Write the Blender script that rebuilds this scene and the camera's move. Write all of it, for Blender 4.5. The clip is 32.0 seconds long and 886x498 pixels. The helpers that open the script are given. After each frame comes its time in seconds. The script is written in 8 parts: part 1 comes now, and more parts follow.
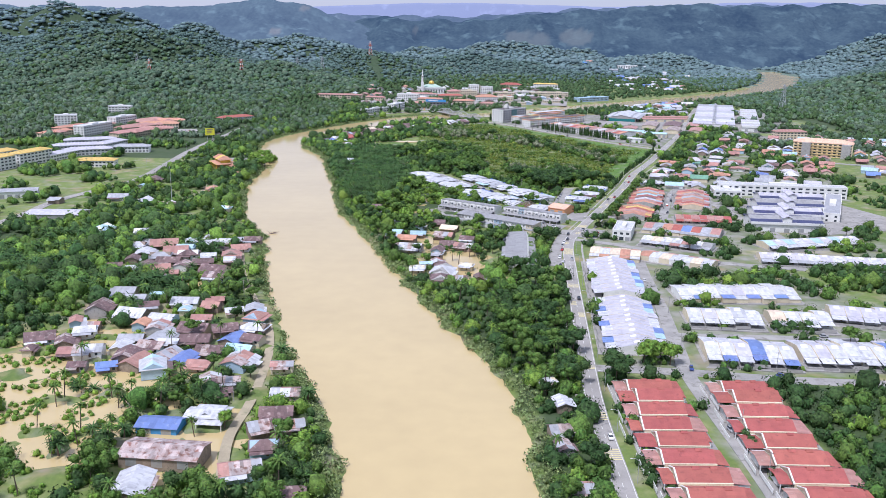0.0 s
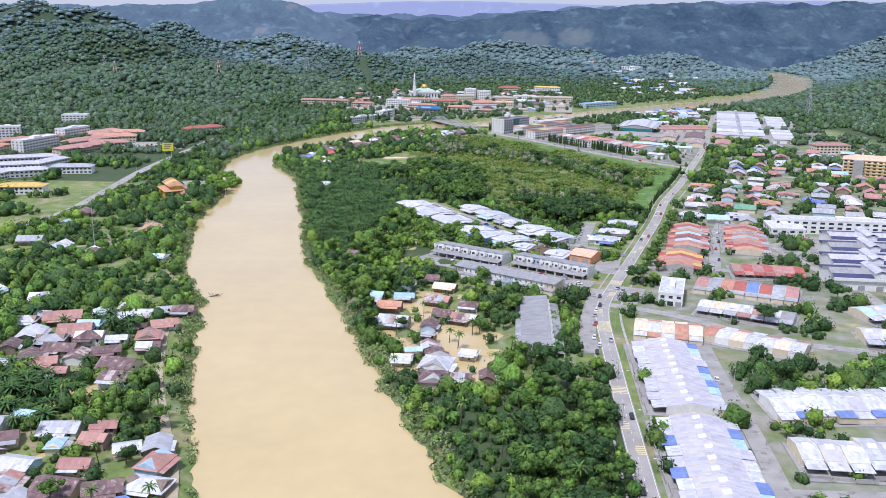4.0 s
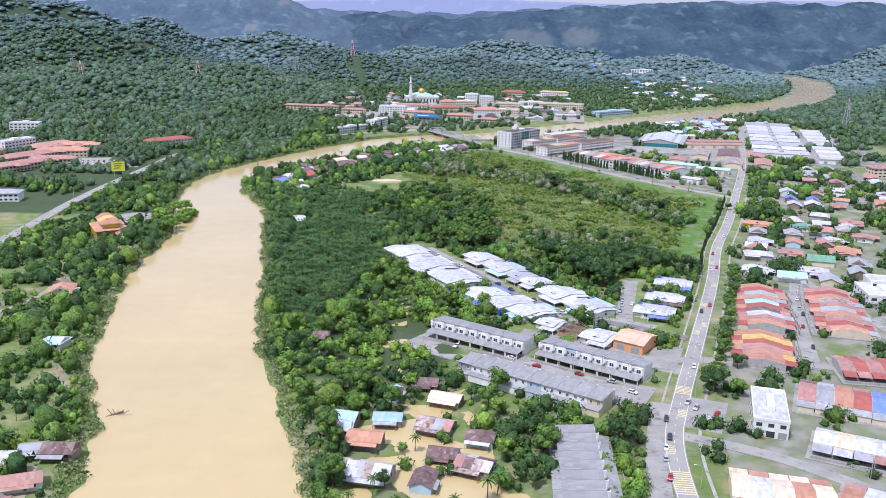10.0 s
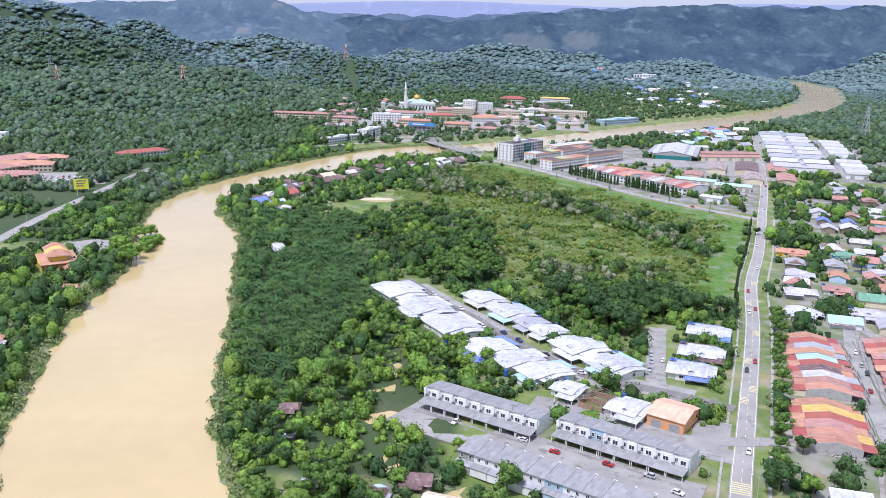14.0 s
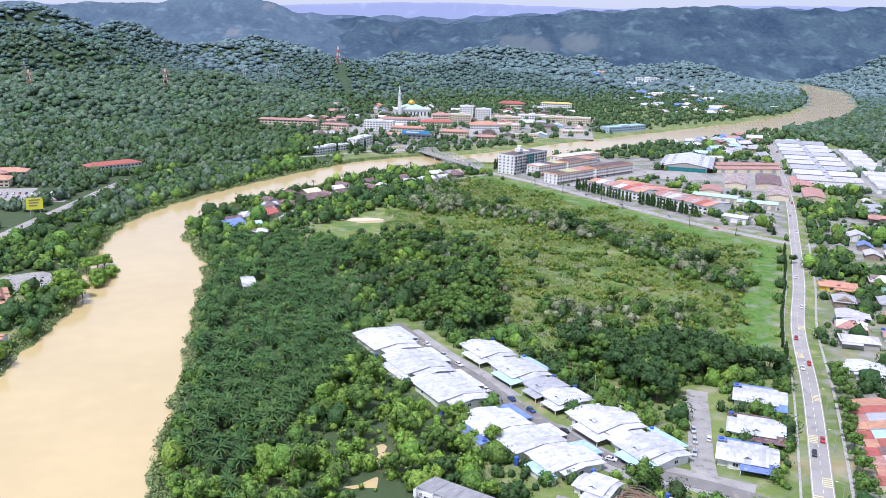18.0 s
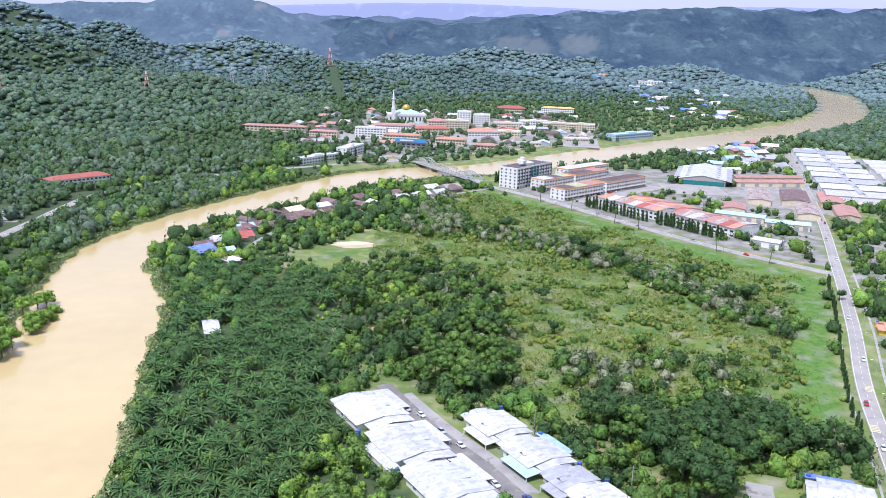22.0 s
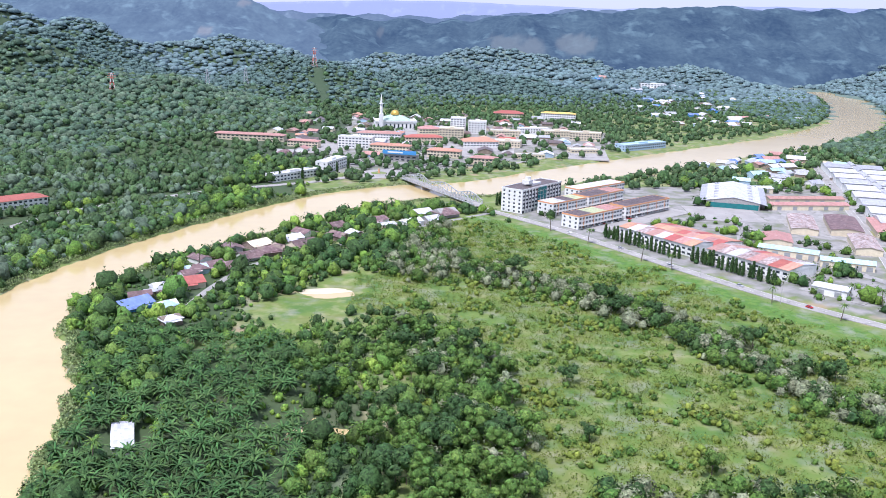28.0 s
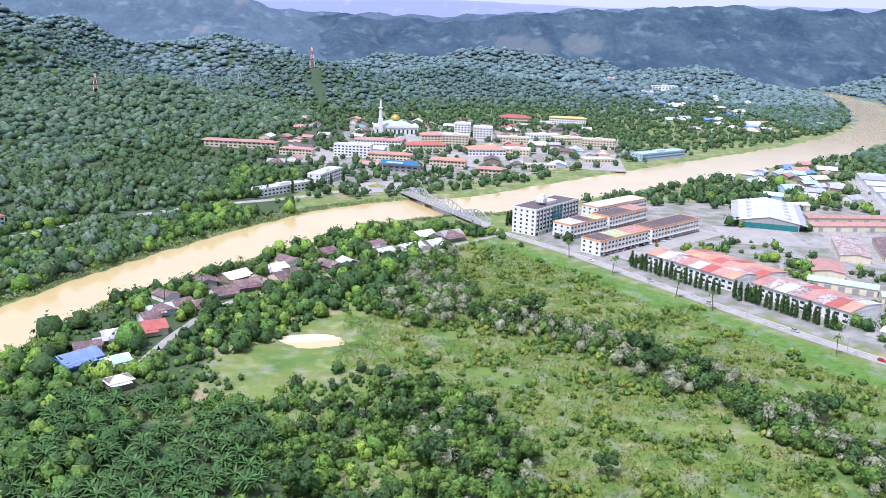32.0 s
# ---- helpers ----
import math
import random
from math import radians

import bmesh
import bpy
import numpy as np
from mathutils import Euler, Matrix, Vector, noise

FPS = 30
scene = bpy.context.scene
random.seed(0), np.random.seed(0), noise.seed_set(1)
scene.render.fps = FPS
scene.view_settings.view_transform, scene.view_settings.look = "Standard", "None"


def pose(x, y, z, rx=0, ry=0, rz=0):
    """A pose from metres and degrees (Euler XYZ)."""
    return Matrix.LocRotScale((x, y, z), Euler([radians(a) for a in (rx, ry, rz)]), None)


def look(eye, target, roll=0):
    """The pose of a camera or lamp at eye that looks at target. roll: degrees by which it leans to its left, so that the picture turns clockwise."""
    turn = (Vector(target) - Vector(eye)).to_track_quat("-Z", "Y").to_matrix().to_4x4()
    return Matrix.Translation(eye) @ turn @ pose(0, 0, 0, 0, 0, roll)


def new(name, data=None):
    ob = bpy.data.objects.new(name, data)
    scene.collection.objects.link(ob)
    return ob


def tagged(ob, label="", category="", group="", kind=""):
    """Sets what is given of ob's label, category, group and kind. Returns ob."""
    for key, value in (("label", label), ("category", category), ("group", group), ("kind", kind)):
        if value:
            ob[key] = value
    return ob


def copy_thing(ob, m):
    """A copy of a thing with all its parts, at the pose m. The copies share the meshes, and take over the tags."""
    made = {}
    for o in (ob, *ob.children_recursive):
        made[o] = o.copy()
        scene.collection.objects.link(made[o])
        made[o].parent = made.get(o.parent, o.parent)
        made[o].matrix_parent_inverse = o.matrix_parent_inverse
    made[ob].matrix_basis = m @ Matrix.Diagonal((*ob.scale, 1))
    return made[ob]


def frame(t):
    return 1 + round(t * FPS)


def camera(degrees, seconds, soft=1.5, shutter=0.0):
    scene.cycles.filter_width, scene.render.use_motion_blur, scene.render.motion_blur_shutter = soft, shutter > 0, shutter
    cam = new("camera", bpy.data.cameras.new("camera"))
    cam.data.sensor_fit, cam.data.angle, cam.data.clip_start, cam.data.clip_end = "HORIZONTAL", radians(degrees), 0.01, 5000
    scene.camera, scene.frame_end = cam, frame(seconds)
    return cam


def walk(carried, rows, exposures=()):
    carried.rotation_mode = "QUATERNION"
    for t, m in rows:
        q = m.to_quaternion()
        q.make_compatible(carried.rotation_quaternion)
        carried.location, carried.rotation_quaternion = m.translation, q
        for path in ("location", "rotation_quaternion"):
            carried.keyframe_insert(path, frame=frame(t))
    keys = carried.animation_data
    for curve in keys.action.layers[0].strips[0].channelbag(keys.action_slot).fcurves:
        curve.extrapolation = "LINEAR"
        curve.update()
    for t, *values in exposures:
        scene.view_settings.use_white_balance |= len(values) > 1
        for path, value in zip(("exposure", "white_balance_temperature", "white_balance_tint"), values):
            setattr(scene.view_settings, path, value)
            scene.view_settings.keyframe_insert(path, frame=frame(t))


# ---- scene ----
cam = camera(54.30, 32.0, soft=0.7)
PATH = [
    (0, (3.13, -62.15, 150.19), (0.79, 228.28, 75.04), 0.67),
    (1, (2.75, -24.04, 150.44), (1.31, 266.26, 74.78), 0.63),
    (2, (2.60, 14.57, 150.42), (2.11, 304.79, 74.47), 0.62),
    (3, (2.49, 52.86, 150.33), (2.20, 343.15, 74.66), 0.61),
    (3.5, (2.02, 71.69, 150.21), (1.77, 362.05, 74.77), 0.66),
    (5.5, (1.45, 146.72, 151.27), (1.09, 437.01, 75.58), 0.69),
    (6, (1.36, 164.64, 150.94), (1.08, 454.97, 75.42), 0.82),
    (7, (0.33, 185.46, 152.01), (0.41, 475.73, 76.23), 0.97),
    (8, (0.24, 204.31, 152.27), (0.22, 494.53, 76.30), 1.02),
    (9, (0.43, 224.21, 151.77), (0.69, 514.40, 75.68), 1.13),
    (10, (-0.72, 242.04, 153.03), (0.14, 532.18, 76.75), 1.17),
    (11, (-0.45, 261.15, 153.55), (0.46, 551.25, 77.14), 1.09),
    (12, (-0.57, 281.31, 153.20), (0.83, 571.45, 76.95), 1.24),
    (13, (0.02, 302.61, 152.57), (1.75, 592.88, 76.79), 1.20),
    (14, (-0.47, 320.66, 153.24), (1.49, 611.06, 77.99), 1.24),
    (15, (-0.73, 340.44, 153.19), (1.58, 630.96, 78.41), 1.24),
    (15.5, (-0.78, 350.40, 153.10), (2.02, 640.99, 78.60), 1.27),
    (17.5, (-0.16, 389.92, 153.10), (2.99, 680.47, 78.48), 1.25),
    (18, (0.24, 400.39, 152.77), (3.47, 690.95, 78.16), 1.26),
    (19, (-0.32, 420.01, 152.78), (3.38, 710.52, 78.02), 1.39),
    (20, (-0.58, 440.26, 152.85), (3.49, 730.76, 78.05), 1.40),
    (21, (-0.13, 459.82, 152.91), (4.23, 750.38, 78.36), 1.37),
    (22, (-0.17, 479.05, 152.60), (4.59, 769.69, 78.37), 1.40),
    (23, (-0.44, 499.75, 152.43), (4.95, 790.37, 78.17), 1.50),
    (24, (-0.64, 518.95, 152.61), (5.54, 809.54, 78.30), 1.54),
    (25, (-0.69, 539.06, 152.33), (6.26, 829.65, 78.12), 1.57),
    (25.5, (-0.86, 548.96, 152.17), (6.54, 839.57, 78.07), 1.60),
    (27.5, (-1.57, 588.14, 152.79), (6.62, 878.63, 78.31), 1.65),
    (28, (-1.36, 598.17, 153.03), (6.73, 888.63, 78.40), 1.66),
    (29, (-1.98, 617.16, 153.35), (6.22, 907.59, 78.65), 1.72),
    (30, (-1.54, 637.73, 153.91), (6.39, 928.10, 78.95), 1.70),
    (31, (-1.12, 657.99, 154.02), (6.49, 948.33, 78.91), 1.74),
    (32, (-1.54, 677.91, 153.70), (5.96, 968.29, 78.73), 1.81),
]
walk(cam, [(t, look(eye, target, roll)) for t, eye, target, roll in PATH], exposures=[(0, 0.40, 5830, 19), (12, 0.52, 5820, 20), (22, 0.7, 5800, 20), (32, 0.83, 5760, 21)])

# ---- world and sun: bright overcast ----
world = bpy.data.worlds.new("sky")
scene.world = world
world.use_nodes = True
wn, wl = world.node_tree.nodes, world.node_tree.links
wn.clear()
w_out = wn.new("ShaderNodeOutputWorld")
w_bg = wn.new("ShaderNodeBackground")
w_sky = wn.new("ShaderNodeTexSky")
w_sky.sky_type, w_sky.sun_disc = "NISHITA", False
w_sky.sun_elevation, w_sky.sun_rotation = radians(62), radians(-40)
w_sky.air_density, w_sky.dust_density = 1.0, 2.0
w_mix = wn.new("ShaderNodeMix")
w_mix.data_type = "RGBA"
w_mix.inputs[0].default_value = 0.65
w_mix.inputs[7].default_value = (7.2, 7.9, 9.4, 1)
w_bg.inputs[1].default_value = 0.074
wl.new(w_sky.outputs[0], w_mix.inputs[6])
wl.new(w_mix.outputs[2], w_bg.inputs[0])
wl.new(w_bg.outputs[0], w_out.inputs[0])

sun = new("sun", bpy.data.lights.new("sun", "SUN"))
sun.data.energy, sun.data.angle, sun.data.color = 2.9, radians(8), (1.0, 0.96, 0.9)
sun.matrix_world = look((-40, -50, 120), (0, 0, 0))

# ---- materials ----
def mat(name, colour, colour2=None, rough=0.8, scale=0.6, fine=6.0, bump=0.0, metal=0.0, vary=0.0, world_space=False, stain=None, stain_at=0.62, ribs=0.0, island=0.0, sheets=0.0):
    """A procedural surface: two scales of noise, stains, per-object tint, fine relief, optional roof ribs."""
    m = bpy.data.materials.new(name)
    m.use_nodes = True
    n, l = m.node_tree.nodes, m.node_tree.links
    b = n["Principled BSDF"]
    b.inputs["Roughness"].default_value, b.inputs["Metallic"].default_value = rough, metal
    if world_space:
        co = n.new("ShaderNodeNewGeometry").outputs["Position"]
    else:
        co = n.new("ShaderNodeTexCoord").outputs["Object"]
    info = n.new("ShaderNodeObjectInfo")
    if not world_space:
        add = n.new("ShaderNodeVectorMath")
        add.operation = "MULTIPLY_ADD"
        add.inputs[1].default_value = (1, 1, 1)
        com = n.new("ShaderNodeCombineXYZ")
        mul = n.new("ShaderNodeMath")
        mul.operation, mul.inputs[1].default_value = "MULTIPLY", 90.0
        l.new(info.outputs["Random"], mul.inputs[0])
        l.new(mul.outputs[0], com.inputs[0]), l.new(mul.outputs[0], com.inputs[2])
        l.new(co, add.inputs[0]), l.new(com.outputs[0], add.inputs[2])
        pos = add.outputs[0]
    else:
        pos = co
    n1, n2 = n.new("ShaderNodeTexNoise"), n.new("ShaderNodeTexNoise")
    n1.inputs["Scale"].default_value, n2.inputs["Scale"].default_value = scale, fine
    n1.inputs["Detail"].default_value, n2.inputs["Detail"].default_value = 6, 4
    l.new(pos, n1.inputs["Vector"]), l.new(pos, n2.inputs["Vector"])
    mixf = n.new("ShaderNodeMath")
    mixf.operation, mixf.inputs[1].default_value = "MULTIPLY_ADD", 0.35
    sub = n.new("ShaderNodeMath")
    sub.operation, sub.inputs[1].default_value = "MULTIPLY", 0.65
    l.new(n1.outputs[0], sub.inputs[0]), l.new(n2.outputs[0], mixf.inputs[0]), l.new(sub.outputs[0], mixf.inputs[2])
    ramp = n.new("ShaderNodeValToRGB")
    c2 = colour2 or tuple(c * 0.72 for c in colour)
    ramp.color_ramp.elements[0].position, ramp.color_ramp.elements[0].color = 0.34, (*c2, 1)
    ramp.color_ramp.elements[1].position, ramp.color_ramp.elements[1].color = 0.64, (*colour, 1)
    l.new(mixf.outputs[0], ramp.inputs[0])
    col = ramp.outputs[0]
    if stain:
        n3 = n.new("ShaderNodeTexNoise")
        n3.inputs["Scale"].default_value, n3.inputs["Detail"].default_value = scale * 2.3, 8
        l.new(pos, n3.inputs["Vector"])
        r3 = n.new("ShaderNodeValToRGB")
        r3.color_ramp.elements[0].position, r3.color_ramp.elements[1].position = stain_at - 0.06, stain_at + 0.1
        l.new(n3.outputs[0], r3.inputs[0])
        mx = n.new("ShaderNodeMix")
        mx.data_type = "RGBA"
        mx.inputs[7].default_value = (*stain, 1)
        l.new(r3.outputs[0], mx.inputs[0]), l.new(col, mx.inputs[6])
        col = mx.outputs[2]
    if vary or island:
        hsv = n.new("ShaderNodeHueSaturation")
        src = info.outputs["Random"] if not island else n.new("ShaderNodeNewGeometry").outputs["Random Per Island"]
        amount = vary or island
        rng = n.new("ShaderNodeMapRange")
        rng.inputs[3].default_value, rng.inputs[4].default_value = 1 - amount, 1 + amount
        l.new(src, rng.inputs[0]), l.new(rng.outputs[0], hsv.inputs["Value"])
        rng2 = n.new("ShaderNodeMapRange")
        rng2.inputs[3].default_value, rng2.inputs[4].default_value = 0.5 - amount * 0.07, 0.5 + amount * 0.05
        fr = n.new("ShaderNodeMath")
        fr.operation, fr.inputs[1].default_value = "MULTIPLY", 7.31
        fr2 = n.new("ShaderNodeMath")
        fr2.operation = "FRACT"
        l.new(src, fr.inputs[0]), l.new(fr.outputs[0], fr2.inputs[0]), l.new(fr2.outputs[0], rng2.inputs[0])
        l.new(rng2.outputs[0], hsv.inputs["Hue"]), l.new(col, hsv.inputs["Color"])
        col = hsv.outputs[0]
    if sheets:
        cell, snap, white, span = n.new("ShaderNodeVectorMath"), n.new("ShaderNodeVectorMath"), n.new("ShaderNodeTexWhiteNoise"), n.new("ShaderNodeMapRange")
        cell.operation, snap.operation = "MULTIPLY", "FLOOR"
        cell.inputs[1].default_value = (0.8, 0.37, 0.0)
        span.inputs[3].default_value, span.inputs[4].default_value = 1 - sheets, 1 + sheets * 0.6
        tone = n.new("ShaderNodeHueSaturation")
        l.new(pos, cell.inputs[0]), l.new(cell.outputs[0], snap.inputs[0]), l.new(snap.outputs[0], white.inputs["Vector"])
        l.new(white.outputs["Value"], span.inputs[0]), l.new(span.outputs[0], tone.inputs["Value"]), l.new(col, tone.inputs["Color"])
        col = tone.outputs[0]
    l.new(col, b.inputs["Base Color"])
    height = n2.outputs[0]
    if ribs:
        wv = n.new("ShaderNodeTexWave")
        wv.inputs["Scale"].default_value, wv.inputs["Distortion"].default_value = ribs, 0.0
        l.new(co, wv.inputs["Vector"])
        height = wv.outputs[0]
    if bump:
        bp = n.new("ShaderNodeBump")
        bp.inputs["Strength"].default_value, bp.inputs["Distance"].default_value = bump, 0.08
        l.new(height, bp.inputs["Height"]), l.new(bp.outputs[0], b.inputs["Normal"])
    return m


WHITE = mat("white_paint", (0.8, 0.8, 0.78), (0.66, 0.66, 0.63), 0.7, 0.4, 5, 0.1, stain=(0.42, 0.41, 0.38), stain_at=0.68)
GLASS = mat("window_glass", (0.03, 0.04, 0.05), (0.05, 0.06, 0.075), 0.12, 0.5, 3)
ASPHALT = mat("asphalt", (0.36, 0.345, 0.325), (0.27, 0.258, 0.243), 0.9, 0.08, 1.5, 0.1, world_space=True, stain=(0.17, 0.17, 0.17), stain_at=0.66)
PAVING = mat("concrete_paving", (0.36, 0.35, 0.33), (0.24, 0.235, 0.225), 0.9, 0.12, 2.0, 0.1, world_space=True, stain=(0.17, 0.16, 0.14))
LINE = mat("road_paint", (0.75, 0.75, 0.72), (0.55, 0.55, 0.52), 0.7, 2.0, 9, world_space=True)
ZEBRA = mat("yellow_road_paint", (0.72, 0.62, 0.3), (0.6, 0.54, 0.32), 0.7, 2.0, 9, world_space=True)

# ---- mesh helpers ----
class Build:
    """Collects vertices and faces of one mesh."""

    def __init__(self):
        self.v, self.f = [], []

    def add(self, verts, faces):
        k = len(self.v)
        self.v += [tuple(p) for p in verts]
        self.f += [tuple(k + i for i in f) for f in faces]
        return self

    def box(self, x0, x1, y0, y1, z0, z1):
        return self.add([(x0, y0, z0), (x1, y0, z0), (x1, y1, z0), (x0, y1, z0), (x0, y0, z1), (x1, y0, z1), (x1, y1, z1), (x0, y1, z1)],
                        [(3, 2, 1, 0), (4, 5, 6, 7), (0, 1, 5, 4), (1, 2, 6, 5), (2, 3, 7, 6), (3, 0, 4, 7)])

    def slab(self, quad, thick):
        """A plate under the four given corners."""
        low = [(x, y, z - thick) for x, y, z in quad]
        return self.add(list(quad) + low, [(0, 1, 2, 3), (7, 6, 5, 4), (0, 4, 5, 1), (1, 5, 6, 2), (2, 6, 7, 3), (3, 7, 4, 0)])

    def tube(self, x, y, z0, z1, r0, r1=None, sides=8):
        r1 = r0 if r1 is None else r1
        ring = [(math.cos(6.28319 * i / sides), math.sin(6.28319 * i / sides)) for i in range(sides)]
        verts = [(x + r0 * c, y + r0 * s, z0) for c, s in ring] + [(x + r1 * c, y + r1 * s, z1) for c, s in ring]
        faces = [(i, (i + 1) % sides, sides + (i + 1) % sides, sides + i) for i in range(sides)]
        return self.add(verts, faces + [tuple(range(sides, 2 * sides)), tuple(reversed(range(sides)))])

    def beam(self, a, b, r):
        """A square bar from a to b."""
        a, b = Vector(a), Vector(b)
        d = (b - a).normalized()
        s = d.cross(Vector((0, 0, 1)) if abs(d.z) < 0.95 else Vector((1, 0, 0))).normalized()
        u = s.cross(d)
        c = [s * r + u * r, -s * r + u * r, -s * r - u * r, s * r - u * r]
        return self.add([a + k for k in c] + [b + k for k in c], [(0, 1, 5, 4), (1, 2, 6, 5), (2, 3, 7, 6), (3, 0, 4, 7), (3, 2, 1, 0), (4, 5, 6, 7)])

    def mesh(self, name, material, smooth=False):
        me = bpy.data.meshes.new(name)
        me.from_pydata(self.v, [], self.f)
        me.materials.append(material)
        if smooth:
            me.polygons.foreach_set("use_smooth", [True] * len(me.polygons))
        return me


def part(name, build, material, parent, label=""):
    ob = new(name, build.mesh(name, material) if isinstance(build, Build) else build)
    ob.parent = parent
    if label:
        ob["label"] = label
    return ob


def array_mesh(name, verts, quads, material, smooth=False, normals=None):
    """A mesh from numpy arrays of vertices and four- or three-cornered faces."""
    me = bpy.data.meshes.new(name)
    k = quads.shape[1]
    me.vertices.add(len(verts))
    me.vertices.foreach_set("co", verts.astype(np.float32).ravel())
    me.loops.add(quads.size)
    me.loops.foreach_set("vertex_index", quads.astype(np.int32).ravel())
    me.polygons.add(len(quads))
    me.polygons.foreach_set("loop_start", np.arange(0, quads.size, k, dtype=np.int32))
    me.polygons.foreach_set("use_smooth", np.full(len(quads), smooth))
    me.update(calc_edges=True)
    if normals is not None:
        me.attributes.new("custom_normal", "FLOAT_VECTOR", "POINT").data.foreach_set("vector", normals.astype(np.float32).ravel())
    me.materials.append(material)
    return me


# ---- the lie of the land ----
RIVER = np.array([(60, -900, 40), (35, -200, 36), (8, 100, 34), (1, 190, 33), (-3, 235, 37), (-12, 280, 41), (-34, 338, 41), (-55, 400, 40),
                  (-70, 450, 39), (-87, 513, 37), (-99, 560, 35), (-118, 604, 38), (-132, 656, 38), (-143, 711, 40), (-153, 767, 39), (-163, 850, 33),
                  (-184, 935, 36), (-207, 1005, 27), (-213, 1065, 25), (-200, 1130, 24), (-162, 1208, 30), (-113, 1292, 36), (-60, 1368, 38), (0, 1412, 38),
                  (60, 1438, 38), (160, 1530, 38), (325, 1680, 42)])
RIVER = np.vstack([RIVER, [(615, 1950, 45), (850, 2280, 42), (1070, 2820, 42), (1120, 3150, 30), (1040, 3420, 24), (800, 3900, 24)]])
MAIN = [(57, -300), (60, 60), (62, 191), (63, 261), (70, 348), (79, 455), (87, 530), (101, 575), (127, 644), (166, 749), (194, 832), (229, 917), (272, 1030), (340, 1215), (430, 1490), (540, 1820)]
CROSS = [(268, 1018), (250, 1040), (216, 1080), (173, 1146), (113, 1245), (64, 1314), (51, 1331)]
CAUSEWAY = [(51, 1331), (-19, 1466)]


def curve(points, step=6.0):
    """A smooth line through the points."""
    p = np.array(points, float)
    p = np.vstack([2 * p[0] - p[1], p, 2 * p[-1] - p[-2]])
    out = []
    for i in range(1, len(p) - 2):
        n = max(2, int(np.hypot(*(p[i + 1] - p[i])[:2]) / step))
        for s in np.arange(n) / n:
            a, b, c, d = p[i - 1], p[i], p[i + 1], p[i + 2]
            out.append(0.5 * (2 * b + (c - a) * s + (2 * a - 5 * b + 4 * c - d) * s * s + (3 * b - a - 3 * c + d) * s ** 3))
    return np.array(out + [p[-2]])


def near_line(x, y, line, extra=None):
    """Distance of the points from a line, and the value carried by the nearest place on it."""
    best, val = np.full(x.shape, 1e9), np.zeros(x.shape)
    for i in range(len(line) - 1):
        a, b = line[i, :2], line[i + 1, :2]
        d = b - a
        s = np.clip(((x - a[0]) * d[0] + (y - a[1]) * d[1]) / max(d @ d, 1e-9), 0, 1)
        dist = np.hypot(x - a[0] - s * d[0], y - a[1] - s * d[1])
        w = dist < best
        best = np.where(w, dist, best)
        if extra is not None:
            val = np.where(w, extra[i] + s * (extra[i + 1] - extra[i]), val)
    return best, val


def smooth_step(v, a, b):
    s = np.clip((v - a) / (b - a), 0, 1)
    return s * s * (3 - 2 * s)


def waves(x, y, size, seed, octaves=4):
    """Cheap smooth noise in -1..1 from turned sines."""
    r = np.random.RandomState(seed)
    out, amp, total = np.zeros(np.shape(x)), 1.0, 0.0
    for o in range(octaves):
        for _ in range(4):
            a, ph = r.rand() * 6.283, r.rand() * 6.283
            k = 6.283 / size * (0.7 + 0.6 * r.rand())
            out = out + amp * np.sin(k * (np.cos(a) * x + np.sin(a) * y) + ph + 1.3 * np.sin(0.6 * k * (np.sin(a) * x - np.cos(a) * y) + 2 * ph))
        total += amp * 2.0
        amp, size = amp * 0.5, size * 0.5
    return np.clip(out / total, -1.2, 1.2)


RIVER_LINE = curve(RIVER, 14.0)
HILLS = [  # x, y, half-length across and along, height
    (-640, 1760, 260, 300, 62), (-420, 2050, 190, 260, 52), (-230, 2480, 250, 230, 74), (60, 2600, 330, 200, 66), (400, 2800, 320, 240, 50),
    (-900, 2300, 420, 420, 135), (-1350, 2900, 600, 500, 190), (-560, 2950, 380, 380, 100), (-1000, 1500, 300, 350, 60), (760, 3300, 320, 250, 50),
    (900, 1700, 180, 420, 55), (1350, 2200, 260, 500, 95), (1700, 3000, 350, 700, 160), (200, 3450, 600, 300, 85), (-780, 2650, 260, 260, 132)]


def height(x, y):
    x, y = np.asarray(x, float), np.asarray(y, float)
    d, w = near_line(x, y, RIVER_LINE, RIVER_LINE[:, 2])
    edge = d - w + 2.5 * waves(x, y, 34, 5, 3)
    z = 1.9 + 0.35 * waves(x, y, 90, 3, 3)
    # low ground where the flood stands
    for fx, fy, rx, ry, dip in FLOOD:
        q = ((x - fx) / rx) ** 2 + ((y - fy) / ry) ** 2
        z = z - dip * np.exp(-q) * (0.75 + 0.9 * waves(x, y, 26, 11, 3))
    for fx, fy, rx, ry, dip in POND:
        z = z - dip * np.exp(-(((x - fx) / rx) ** 2 + ((y - fy) / ry) ** 2) ** 2)
    h = np.zeros(x.shape)
    for hx, hy, sx, sy, top in HILLS:
        q = ((x - hx) / sx) ** 2 + ((y - hy) / sy) ** 2
        h = np.maximum(h, top * np.exp(-q * 1.3) * (1 + 0.22 * waves(x, y, 300, int(hy), 3)))
    h = np.maximum(h - 4, 0) * smooth_step(d - w, 25, 160)
    z = z + h
    return np.where(edge < 8, z + (-5 - z) * (1 - smooth_step(edge, -14, 6)), z)


